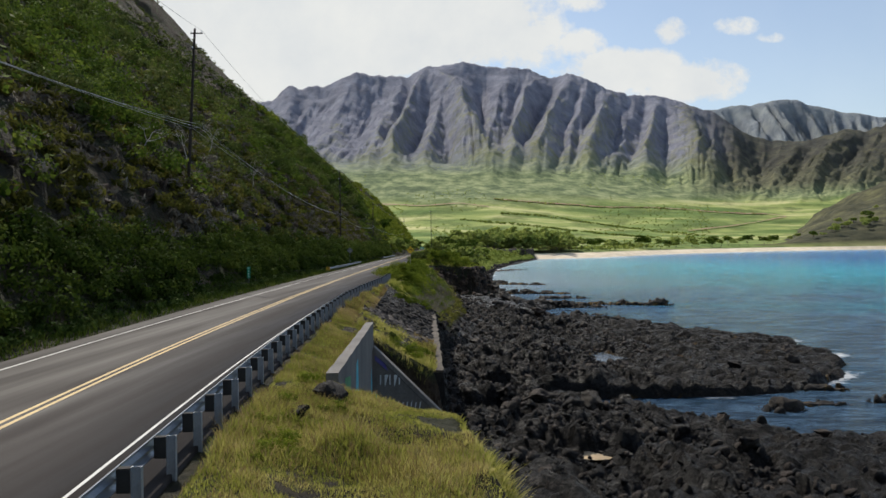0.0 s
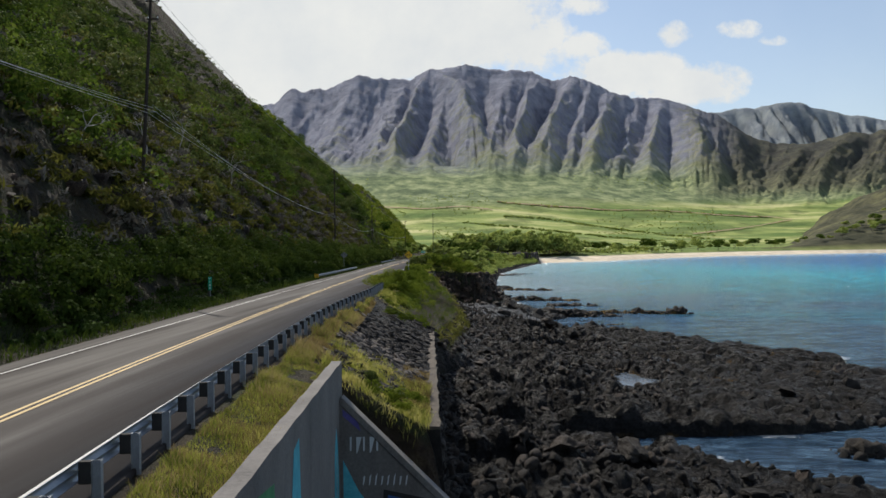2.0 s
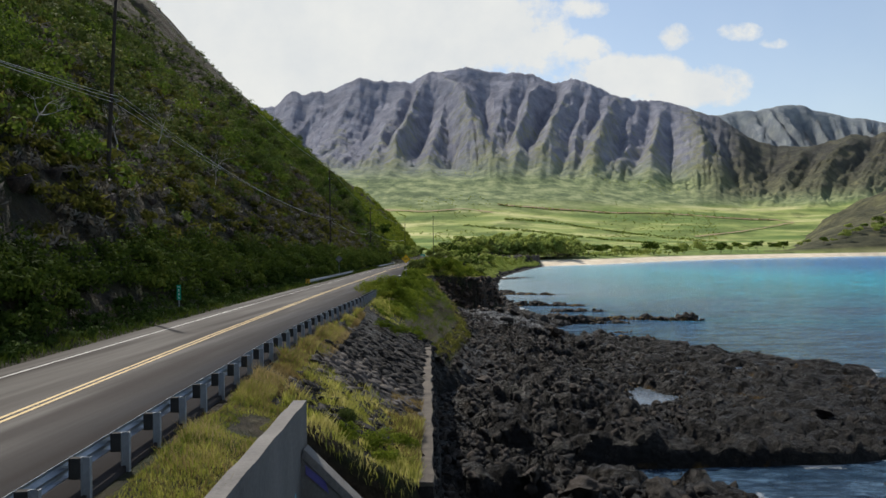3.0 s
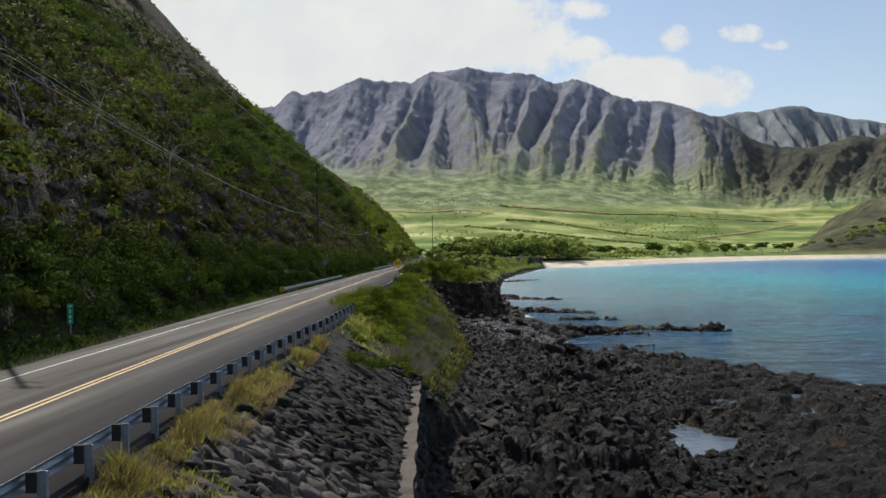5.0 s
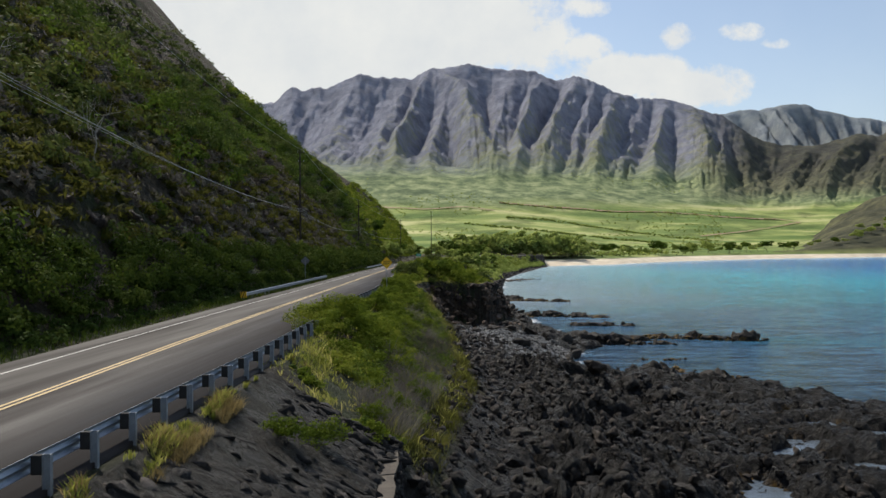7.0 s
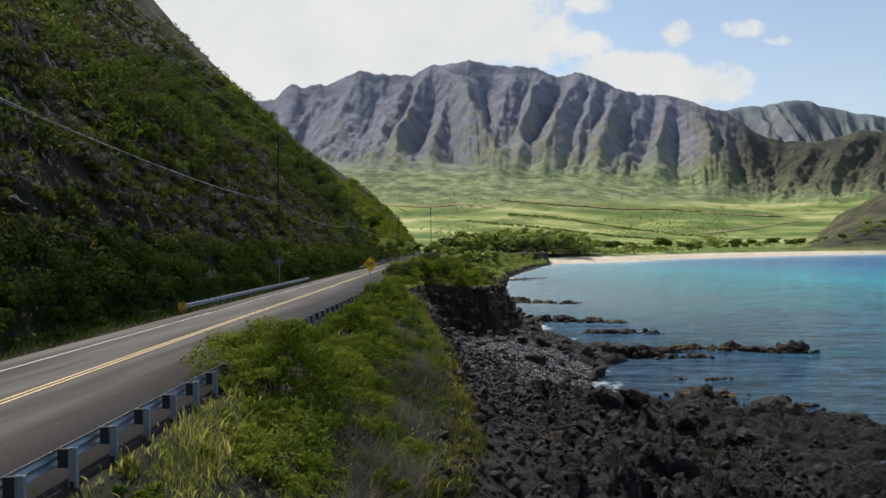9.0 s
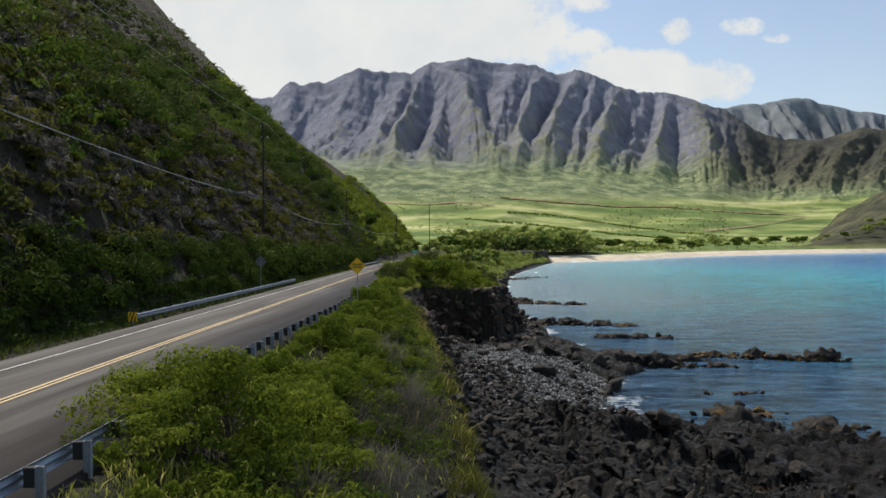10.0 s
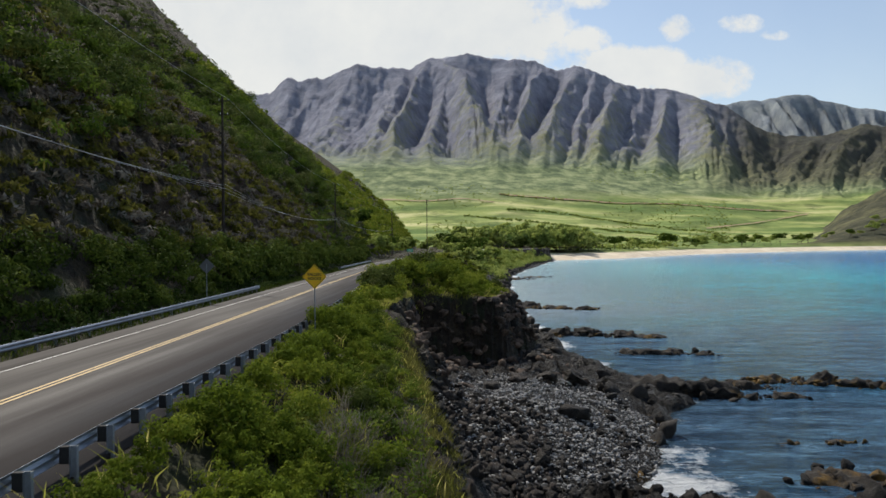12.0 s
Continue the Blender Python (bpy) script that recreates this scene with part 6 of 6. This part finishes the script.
def diamond_bm(side, thick, corner=0.05):
    bm = bmesh.new()
    h = side / 2
    pts = []
    for cx, cy, a0 in ((h - corner, h - corner, 0), (-h + corner, h - corner, 90), (-h + corner, -h + corner, 180), (h - corner, -h + corner, 270)):
        for k in range(4):
            a = radians(a0 + 30 * k)
            pts.append((cx + corner * math.cos(a), cy + corner * math.sin(a)))
    c = math.cos(radians(45))
    ring = [((x - y) * c, (x + y) * c) for x, y in pts]
    f = [bm.verts.new((x, -thick / 2, z)) for x, z in ring]
    b = [bm.verts.new((x, thick / 2, z)) for x, z in ring]
    bm.faces.new(f)
    bm.faces.new(list(reversed(b)))
    n = len(ring)
    for i in range(n):
        bm.faces.new((f[i], b[i], b[(i + 1) % n], f[(i + 1) % n]))
    return bm


def text_part(words, size, loc, mat, parent, name="lettering"):
    cu = bpy.data.curves.new(name, "FONT")
    cu.body, cu.size, cu.align_x, cu.align_y, cu.extrude = words, size, "CENTER", "CENTER", 0.002
    cu.offset = 0.007
    tmp = new(name, cu)
    dg = bpy.context.evaluated_depsgraph_get()
    me = bpy.data.meshes.new_from_object(tmp.evaluated_get(dg))
    bpy.data.objects.remove(tmp)
    me.materials.clear()
    me.materials.append(mat)
    ob = new(name, me)
    ob.parent = parent
    ob.matrix_basis = pose(*loc, 90, 0, 0)
    return ob


def build_warning_sign():
    root = new("warning_sign")
    tagged(root, "yellow diamond warning sign on a steel post", "road sign")
    g = float(ground_height(np.array([-9.4]), np.array([135.1]))[0])
    root.matrix_basis = pose(-9.4, 135.1, 3.0, 0, 0, -2)
    part("panel", diamond_bm(0.914, 0.012, 0.06), MAT["sign_yellow"], root)
    rim = diamond_bm(0.87, 0.004, 0.05)
    inner = diamond_bm(0.835, 0.006, 0.045)
    ob = part("border", rim, MAT["black_paint"], root, "black border line")
    ob.location = (0, -0.0075, 0)
    ob = part("face", inner, MAT["sign_yellow"], root)
    ob.location = (0, -0.0085, 0)
    text_part("FALLEN", 0.215, (0, -0.014, 0.11), MAT["black_paint"], root)
    text_part("ROCKS", 0.215, (0, -0.014, -0.10), MAT["black_paint"], root)
    part("post", box_bm(0.05, 0.05, 3.6 - g, (0, 0.04, (g - 3.0) / 2 - 0.05)), MAT["post_steel"], root)


def build_sign_back():
    root = new("road_sign")
    tagged(root, "bare grey back of a diamond road sign", "road sign")
    x, y = -23.0, 160.0
    g = float(ground_height(np.array([x]), np.array([y]))[0])
    root.matrix_basis = pose(x, y, 2.9, 0, 0, 4)
    part("panel", diamond_bm(0.9, 0.012, 0.06), MAT["sign_back"], root)
    part("post", box_bm(0.05, 0.05, 3.4 - g, (0, -0.04, (g - 2.9) / 2 - 0.1)), MAT["post_steel"], root)


def build_mile_marker():
    root = new("mile_marker")
    tagged(root, "narrow green mile marker on the verge", "road sign")
    x, y = -20.14, 72.4
    g = float(ground_height(np.array([x]), np.array([y]))[0])
    root.matrix_basis = pose(x, y, 0, 0, 0, 0)
    part("panel", box_bm(0.28, 0.014, 1.0, (0, 0, 1.55), 0.004), MAT["sign_green"], root)
    for z, w, h in ((1.93, 0.16, 0.045), (1.68, 0.05, 0.16), (1.42, 0.09, 0.13), (1.20, 0.08, 0.12)):
        part("lettering", box_bm(w, 0.004, h, (0, -0.010, z)), MAT["white_sheet"], root, "white lettering bar")
    part("post", box_bm(0.05, 0.04, 2.1 - g, (0, 0.03, (2.1 + g) / 2 - 0.1)), MAT["post_steel"], root)


def build_street_sign():
    root = new("street_sign")
    tagged(root, "small green guide sign on a post beside the road", "road sign")
    x, y = -15.0, 292.0
    root.matrix_basis = pose(x, y, -0.6, 0, 0, 0)
    part("panel", box_bm(1.5, 0.02, 0.75, (0, 0, 3.3), 0.006), MAT["sign_green"], root)
    part("lettering", box_bm(1.1, 0.006, 0.12, (0, -0.015, 3.42)), MAT["white_sheet"], root, "white lettering bar")
    part("lettering", box_bm(0.8, 0.006, 0.12, (0, -0.015, 3.16)), MAT["white_sheet"], root, "white lettering bar")
    for dx in (-0.5, 0.5):
        part("post", box_bm(0.07, 0.06, 3.8, (dx, 0.04, 1.8)), MAT["post_steel"], root)


POLES = [((-23.0, -26.0, 8.0), (-22.6, -26.0, 23.6), 14.2), ((-27.64, 78.4, 9.2), (-26.7, 78.4, 25.3), 15.6), ((-28.1, 181.8, 5.2), (-28.1, 181.8, 20.9), 10.8),
         ((-31.2, 278, 5.0), (-31.1, 278, 18.5), 10.2), ((-29.0, 400, 4.0), (-29.0, 400, 17.4), 9.5), ((-15.0, 385, 3.0), (-15.0, 385, 20.2), 11.0)]


def build_poles():
    for i, (b, t, zw) in enumerate(POLES):
        root = new("utility_pole")
        tagged(root, "dark weathered wooden utility pole on the slope", "utility pole", "utility poles along the road")
        g = float(ground_height(np.array([b[0]]), np.array([b[1]]))[0])
        z0 = min(b[2], g) - 0.6
        part("shaft", tube_between(bmesh.new(), (b[0], b[1], z0), t, 0.17, 0.11, 10), MAT["pole_wood"], root)
        for dz, w in ((-0.5, 1.2), (-2.0, 1.0)):
            zc = t[2] + dz
            part("crossarm", box_bm(w, 0.09, 0.11, (t[0] + 0.2, t[1] - 0.12, zc), 0.006), MAT["pole_wood"], root)
            for dx in (-w / 2 + 0.1 + 0.2, w / 2 - 0.1 + 0.2):
                bm = tube_between(bmesh.new(), (t[0] + dx, t[1] - 0.12, zc + 0.05), (t[0] + dx, t[1] - 0.12, zc + 0.22), 0.05, 0.03, 8)
                part("insulator", bm, MAT["white_sheet"], root, "pale insulator")
        part("bracket", box_bm(0.5, 0.05, 0.06, (t[0] + 0.2 - 0.1, t[1] - 0.15, zw)), MAT["post_steel"], root)


def build_wires():
    for i in range(4):
        (b0, t0, w0), (b1, t1, w1) = POLES[i], POLES[i + 1]
        for dx, z0, z1, sag in ((0.35, w0, w1, 1.5), (0.1, w0 + 0.55, w1 + 0.35, 1.9), (-0.1, w0 - 0.2, w1 - 0.15, 1.2), (0.75, t0[2] - 0.3, t1[2] - 0.3, 1.6)):
            n = 26
            u = np.linspace(0, 1, n + 1)
            p = np.stack([t0[0] + (t1[0] - t0[0]) * u + dx, t0[1] + (t1[1] - t0[1]) * u - 0.15, z0 + (z1 - z0) * u - sag * 4 * u * (1 - u)], -1)
            a = np.arange(6) * np.pi / 3
            ring = 0.016 * np.stack([np.cos(a), a * 0, np.sin(a)], -1)
            k = np.arange(6)
            f = np.stack([k, (k + 1) % 6, (k + 1) % 6 + 6, k + 6], -1)
            f = (f[None] + 6 * np.arange(n)[:, None, None]).reshape(-1, 4)
            ob = mesh_object("overhead_wire", (p[:, None] + ring[None]).reshape(-1, 3), f, MAT["wire"])
            tagged(ob, "thin sagging overhead wire between utility poles", "wire", "overhead wires")


def prism(name, poly, y0, y1, mat, parent, label=""):
    """A polygon in x, z drawn out from y0 to y1."""
    bm = bmesh.new()
    a = [bm.verts.new((x, y0, z)) for x, z in poly]
    b = [bm.verts.new((x, y1, z)) for x, z in poly]
    bm.faces.new(a)
    bm.faces.new(list(reversed(b)))
    n = len(poly)
    for i in range(n):
        bm.faces.new((a[i], b[i], b[(i + 1) % n], a[(i + 1) % n]))
    bmesh.ops.recalc_face_normals(bm, faces=bm.faces)
    bmesh.ops.bevel(bm, geom=bm.edges[:], offset=0.015, segments=1, affect="EDGES")
    return part(name, bm, mat, parent, label)


def blot(points, axis, depth):
    """Flat painted shape on a wall: points are across and up."""
    bm = bmesh.new()
    vs = [bm.verts.new((p[0], depth, p[1]) if axis == "y" else (depth, p[0], p[1])) for p in points]
    f = bm.faces.new(vs)
    r = bmesh.ops.extrude_face_region(bm, geom=[f])
    d = (0, -0.004, 0) if axis == "y" else (0.004, 0, 0)
    bmesh.ops.translate(bm, vec=d, verts=[e for e in r["geom"] if isinstance(e, bmesh.types.BMVert)])
    return bm


def build_concrete_walls():
    root = new("retaining_wall")
    tagged(root, "grey concrete retaining wall with faded spray paint", "wall")
    # long wall beside the road bank, its face to the sea
    bm = bmesh.new()
    n = 18
    rows = []
    for k in range(n + 1):
        u = k / n
        y = 24.3 + (42.1 - 24.3) * u
        xf = -4.70 + (-5.58 + 4.70) * u
        zt = 0.0 - 0.17 * u + 0.02 * math.sin(k * 2.1)
        rows.append([bm.verts.new(p) for p in ((xf, y, -8.0), (xf, y, zt), (xf - 0.38, y, zt), (xf - 0.38, y, -8.0))])
    for a, b in zip(rows, rows[1:]):
        for i in range(4):
            bm.faces.new((a[i], a[(i + 1) % 4], b[(i + 1) % 4], b[i]))
    bm.faces.new(list(reversed(rows[0])))
    bm.faces.new(rows[-1])
    bmesh.ops.recalc_face_normals(bm, faces=bm.faces)
    part("long_wall", bm, MAT["concrete"], root)
    # cross wall with a sloping top
    prism("cross_wall", [(-5.75, -8.0), (-0.2, -8.0), (-0.2, -6.75), (-5.45, -1.55), (-5.75, -1.55)], 41.0, 41.45, MAT["concrete"], root)
    prism("coping", [(-5.52, -1.55), (-0.1, -6.90), (-0.02, -6.66), (-5.44, -1.30)], 40.93, 41.5, MAT["concrete"], root, "pale sloping concrete coping")
    # spray paint, as plain shapes
    yf = 40.985
    layers = (([(-5.4, -7.9), (-4.1, -7.9), (-4.2, -5.6), (-4.85, -4.7), (-5.4, -3.6)], "spray_cyan", "faded cyan spray paint"),
              ([(-4.1, -7.9), (-0.75, -7.3), (-1.35, -6.0), (-2.3, -5.0), (-3.95, -4.65)], "black_paint", "black painted outline"),
              ([(-3.9, -7.6), (-2.75, -7.6), (-2.45, -6.3), (-2.5, -5.15), (-3.8, -4.85)], "spray_blue", "blue spray paint"),
              ([(-2.6, -7.6), (-1.1, -7.3), (-1.55, -6.1), (-1.95, -5.7), (-2.45, -5.75)], "spray_green", "green spray paint"),
              ([(-3.75, -7.2), (-3.45, -7.2), (-3.4, -5.3), (-3.7, -5.05)], "spray_cyan", "cyan spray paint"),
              ([(-3.3, -6.0), (-2.75, -6.0), (-2.75, -5.35), (-3.25, -5.35)], "spray_cyan", "cyan spray paint"),
              ([(-3.2, -6.8), (-2.9, -6.8), (-2.9, -6.3), (-3.2, -6.3)], "black_paint", "black painted outline"),
              ([(-2.2, -6.7), (-1.85, -6.65), (-1.9, -6.1), (-2.2, -6.1)], "black_paint", "black painted outline"),
              ([(-5.4, -2.0), (-4.75, -2.55), (-4.85, -2.2), (-5.4, -1.75)], "spray_violet", "violet spray paint"))
    for k, (pts, m, lab) in enumerate(layers):
        part("painted_patch", blot(pts, "y", yf - 0.004 * k), MAT[m], root, lab)
    for k in range(5):
        x = -5.15 + 0.24 * k
        part("painted_bar", blot([(x, -3.25 - 0.1 * (k % 2)), (x + 0.06, -3.25), (x + 0.12 * (k % 2) + 0.07, -2.75), (x, -2.75)], "y", yf - 0.04), MAT["spray_white"], root, "pale painted lettering bar")
    for k in range(8):
        x = -4.7 + 0.22 * k
        part("painted_bar", blot([(x, -4.5), (x + 0.05, -4.45), (x + 0.1, -4.15 + 0.05 * (k % 3)), (x + 0.03, -4.18)], "y", yf - 0.04), MAT["spray_white"], root, "pale painted lettering bar")
    wall_x = lambda y: -4.70 - 0.88 * (y - 24.3) / 17.8
    for pts, m, lab in (([(39.2, -4.9), (40.6, -5.2), (40.4, -3.1), (39.9, -2.2), (39.4, -3.0)], "spray_cyan", "faded cyan spray paint"),
                        ([(39.7, -4.6), (40.2, -4.7), (40.1, -3.2), (39.8, -3.0)], "spray_white", "white spray paint"),
                        ([(26.0, -2.2), (28.6, -2.5), (28.4, -0.75), (26.4, -0.5)], "spray_green", "faded green spray paint"),
                        ([(30.5, -2.0), (31.9, -2.3), (31.7, -0.6), (30.9, -0.7)], "spray_cyan", "faded cyan spray paint")):
        bm = bmesh.new()
        vs = [bm.verts.new((wall_x(y) + 0.006, y, z)) for y, z in pts]
        bm.faces.new(vs)
        r = bmesh.ops.extrude_face_region(bm, geom=bm.faces[:])
        bmesh.ops.translate(bm, vec=(0.004, 0, 0), verts=[e for e in r["geom"] if isinstance(e, bmesh.types.BMVert)])
        part("painted_patch", bm, MAT[m], root, lab)


def build_sea_wall():
    root = new("sea_wall")
    tagged(root, "rough stone sea wall with a pale concrete top", "wall")
    rng = np.random.default_rng(90)
    for name, mat, w0, w1, zt, zb in (("body", "riprap", -0.42, 0.34, -3.02, -7.2), ("coping", "coping", -0.18, 0.34, -2.88, -3.02)):
        bm = bmesh.new()
        rows = []
        for k in range(41):
            u = k / 40
            y = 43.2 + 36 * u
            xc = -2.30 - 1.58 * u + 0.04 * math.sin(k * 1.7)
            j = rng.normal(0, 0.02, 4) if name == "coping" else rng.normal(0, 0.05, 4)
            rows.append([bm.verts.new(p) for p in ((xc + w0 + j[0], y, zb), (xc + w1 + (0.3 if name == "body" else 0) + j[1], y, zb), (xc + w1 + j[2], y, zt + j[3] * 0.5), (xc + w0 + j[0], y, zt))])
        for a, b in zip(rows, rows[1:]):
            for i in range(4):
                bm.faces.new((a[i], b[i], b[(i + 1) % 4], a[(i + 1) % 4]))
        bm.faces.new(rows[0])
        bm.faces.new(list(reversed(rows[-1])))
        bmesh.ops.recalc_face_normals(bm, faces=bm.faces)
        part(name, bm, MAT[mat], root)
    return root


def build_revetment(sea_wall):
    """Stones laid on the slope under the road and in the wall's face."""
    rng = np.random.default_rng(91)
    root = new("stone_revetment")
    tagged(root, "sloping revetment of dark grey mortared stones", "wall")
    shapes = []
    for i in range(8):
        v, f = rock_shape(2, 900 + i, 16, 0.32)
        v = v / np.abs(v).max(0) * np.array([0.5, 0.5, 0.5])
        shapes.append((v, f))
    data = [None] * 8
    joined_v, joined_f, o, singles = [], [], 0, 0
    y = 44.5
    rows = []
    while y < 80:
        w = rng.uniform(0.28, 0.5)
        x1 = float(np.interp(y, P_Y, P_X1)) + 0.1
        z1 = -0.3
        x2 = float(np.interp(y, P_Y, P_X2)) - 0.2
        z2 = -2.95
        L = math.hypot(x2 - x1, z2 - z1)
        s = rng.uniform(0, 0.25)
        while s < L - 0.1:
            h = rng.uniform(0.30, 0.95)
            u = (s + h / 2) / L
            rows.append((x1 + (x2 - x1) * u, y + rng.normal(0, 0.04), z1 + (z2 - z1) * u, h, w, math.atan2(z1 - z2, x2 - x1)))
            s += h * 0.80
        y += w * 0.74
    for x, y, z, h, w, slope in rows:
        k = int(rng.integers(0, 8))
        v, f = shapes[k]
        m = Matrix.Translation((x, y, z + rng.uniform(-0.08, 0.09))) @ Euler((rng.normal(0, 0.25), slope + rng.normal(0, 0.22), rng.normal(0.35, 0.22))).to_matrix().to_4x4() @ Matrix.Diagonal((h * 1.2, w * 1.15, rng.uniform(0.22, 0.5), 1))
        if 50 < y < 63 and singles < 300:
            if data[k] is None:
                ob = mesh_object("stone", v, f, MAT["riprap"], root)
                data[k] = ob.data
            else:
                ob = new("stone", data[k])
                ob.parent = root
            ob.matrix_basis = m
            singles += 1
        else:
            mm = np.array(m)
            joined_v.append(v @ mm[:3, :3].T + mm[:3, 3])
            joined_f.append(f + o)
            o += len(v)
    ob = mesh_object("masonry", np.concatenate(joined_v), np.concatenate(joined_f), MAT["riprap"], root)
    ob["kind"] = "stuff"
    # stones of the sea wall's face
    joined_v, joined_f, o = [], [], 0
    for y in np.arange(43.5, 79, 0.42):
        u = (y - 43.2) / 36
        for z in np.arange(-3.3, -6.6, -0.36):
            k = int(rng.integers(0, 8))
            v, f = shapes[k]
            p = v * np.array([0.3, rng.uniform(0.4, 0.55), rng.uniform(0.32, 0.46)]) + np.array([-2.30 - 1.58 * u + 0.34 + 0.07 * (-3 - z) + rng.normal(0, 0.03), y + rng.normal(0, 0.08), z + rng.normal(0, 0.05)])
            joined_v.append(p)
            joined_f.append(f + o)
            o += len(v)
    ob = mesh_object("masonry", np.concatenate(joined_v), np.concatenate(joined_f), MAT["riprap"], sea_wall)
    ob["kind"] = "stuff"


def build_car(paint, x, y, ang, label):
    root = new("car")
    tagged(root, label, "car", "cars parked by the bay")
    z = float(road_z(y))
    root.matrix_basis = pose(x, y, z + 0.01, 0, 0, ang)
    bm = bmesh.new()
    prof = [(-2.1, 0.35), (2.1, 0.35), (2.15, 0.7), (1.9, 0.88), (1.0, 0.95), (0.45, 1.42), (-1.1, 1.45), (-1.85, 0.98), (-2.15, 0.9)]
    a = [bm.verts.new((px, -0.85, pz)) for px, pz in prof]
    b = [bm.verts.new((px, 0.85, pz)) for px, pz in prof]
    bm.faces.new(a), bm.faces.new(list(reversed(b)))
    for i in range(len(prof)):
        j = (i + 1) % len(prof)
        bm.faces.new((a[i], b[i], b[j], a[j]))
    bmesh.ops.recalc_face_normals(bm, faces=bm.faces)
    bmesh.ops.bevel(bm, geom=bm.edges[:], offset=0.06, segments=2, affect="EDGES")
    part("body", bm, MAT[paint], root)
    for side in (-1, 1):
        bm = bmesh.new()
        vs = [bm.verts.new((px, side * 0.858, pz)) for px, pz in ((0.75, 1.0), (0.38, 1.34), (-1.05, 1.36), (-1.5, 1.02))]
        bm.faces.new(vs if side < 0 else list(reversed(vs)))
        part("window", bm, MAT["glass_dark"], root, "dark side window")
        for wx in (-1.3, 1.3):
            part("wheel", tube_between(bmesh.new(), (wx, side * 0.68, 0.32), (wx, side * 0.87, 0.32), 0.32, 0.32, 16), MAT["rubber"], root)


def build_cars():
    for i, (y, off, paint, lab) in enumerate(((438, 1.8, "car_white", "white saloon car on the far road"), (446, 6.5, "car_dark", "dark car parked at the roadside"), (452, 6.3, "car_white", "white car parked at the roadside"),
                                              (459, 6.6, "car_red", "red car parked at the roadside"), (466, 6.4, "car_white", "white car parked at the roadside"))):
        x, yy, rz, ang = road_frame(float(y), off)
        build_car(paint, x, yy, math.degrees(ang) + 90, lab)


def build_sand():
    rng = np.random.default_rng(95)
    for cx, cy, rx, ry in ((6.6, 44.2, 1.7, 0.9),):
        n = 28
        z = float(ground_height(np.array([cx]), np.array([cy]))[0])
        bm = bmesh.new()
        top = []
        for k in range(n):
            a = 2 * math.pi * k / n
            r = 1 + 0.3 * math.sin(3 * a + cx) + rng.uniform(-0.15, 0.15)
            top.append(bm.verts.new((cx + rx * r * math.cos(a), cy + ry * r * math.sin(a), z - 0.12)))
        c = bm.verts.new((cx, cy, z + 0.10))
        for k in range(n):
            bm.faces.new((top[k], top[(k + 1) % n], c))
        bmesh.ops.subdivide_edges(bm, edges=bm.edges[:], cuts=2, use_grid_fill=True)
        for v in bm.verts:
            v.co.z += 0.05 * noise.noise(v.co * 1.3)
        ob = part("sand_patch", bm, MAT["sand"], None)
        tagged(ob, "pale sand caught between the lava rocks", "sand", kind="stuff")

build_ground()
build_valley()
build_tracks()
build_sea()
build_road()
build_guardrail(-8.0, 330.0, rail_off, -1, "galvanised steel guardrail along the seaward road edge")
build_guardrail(123.5, 178.5, lambda y: -5.05, 1, "galvanised steel guardrail at the foot of the hill")
build_guardrail(243.0, 298.0, lambda y: -5.0, 1, "short galvanised guardrail at the foot of the hill")
build_end_marker(123.2, -5.15)
build_concrete_walls()
wall_by_sea = build_sea_wall()
build_warning_sign()
build_sign_back()
build_mile_marker()
build_street_sign()
build_poles()
build_wires()
build_rocks()
build_sand()
build_far_trees()
build_dead_trees()
build_cars()
build_bank_plants()
build_hill_plants()
build_revetment(wall_by_sea)
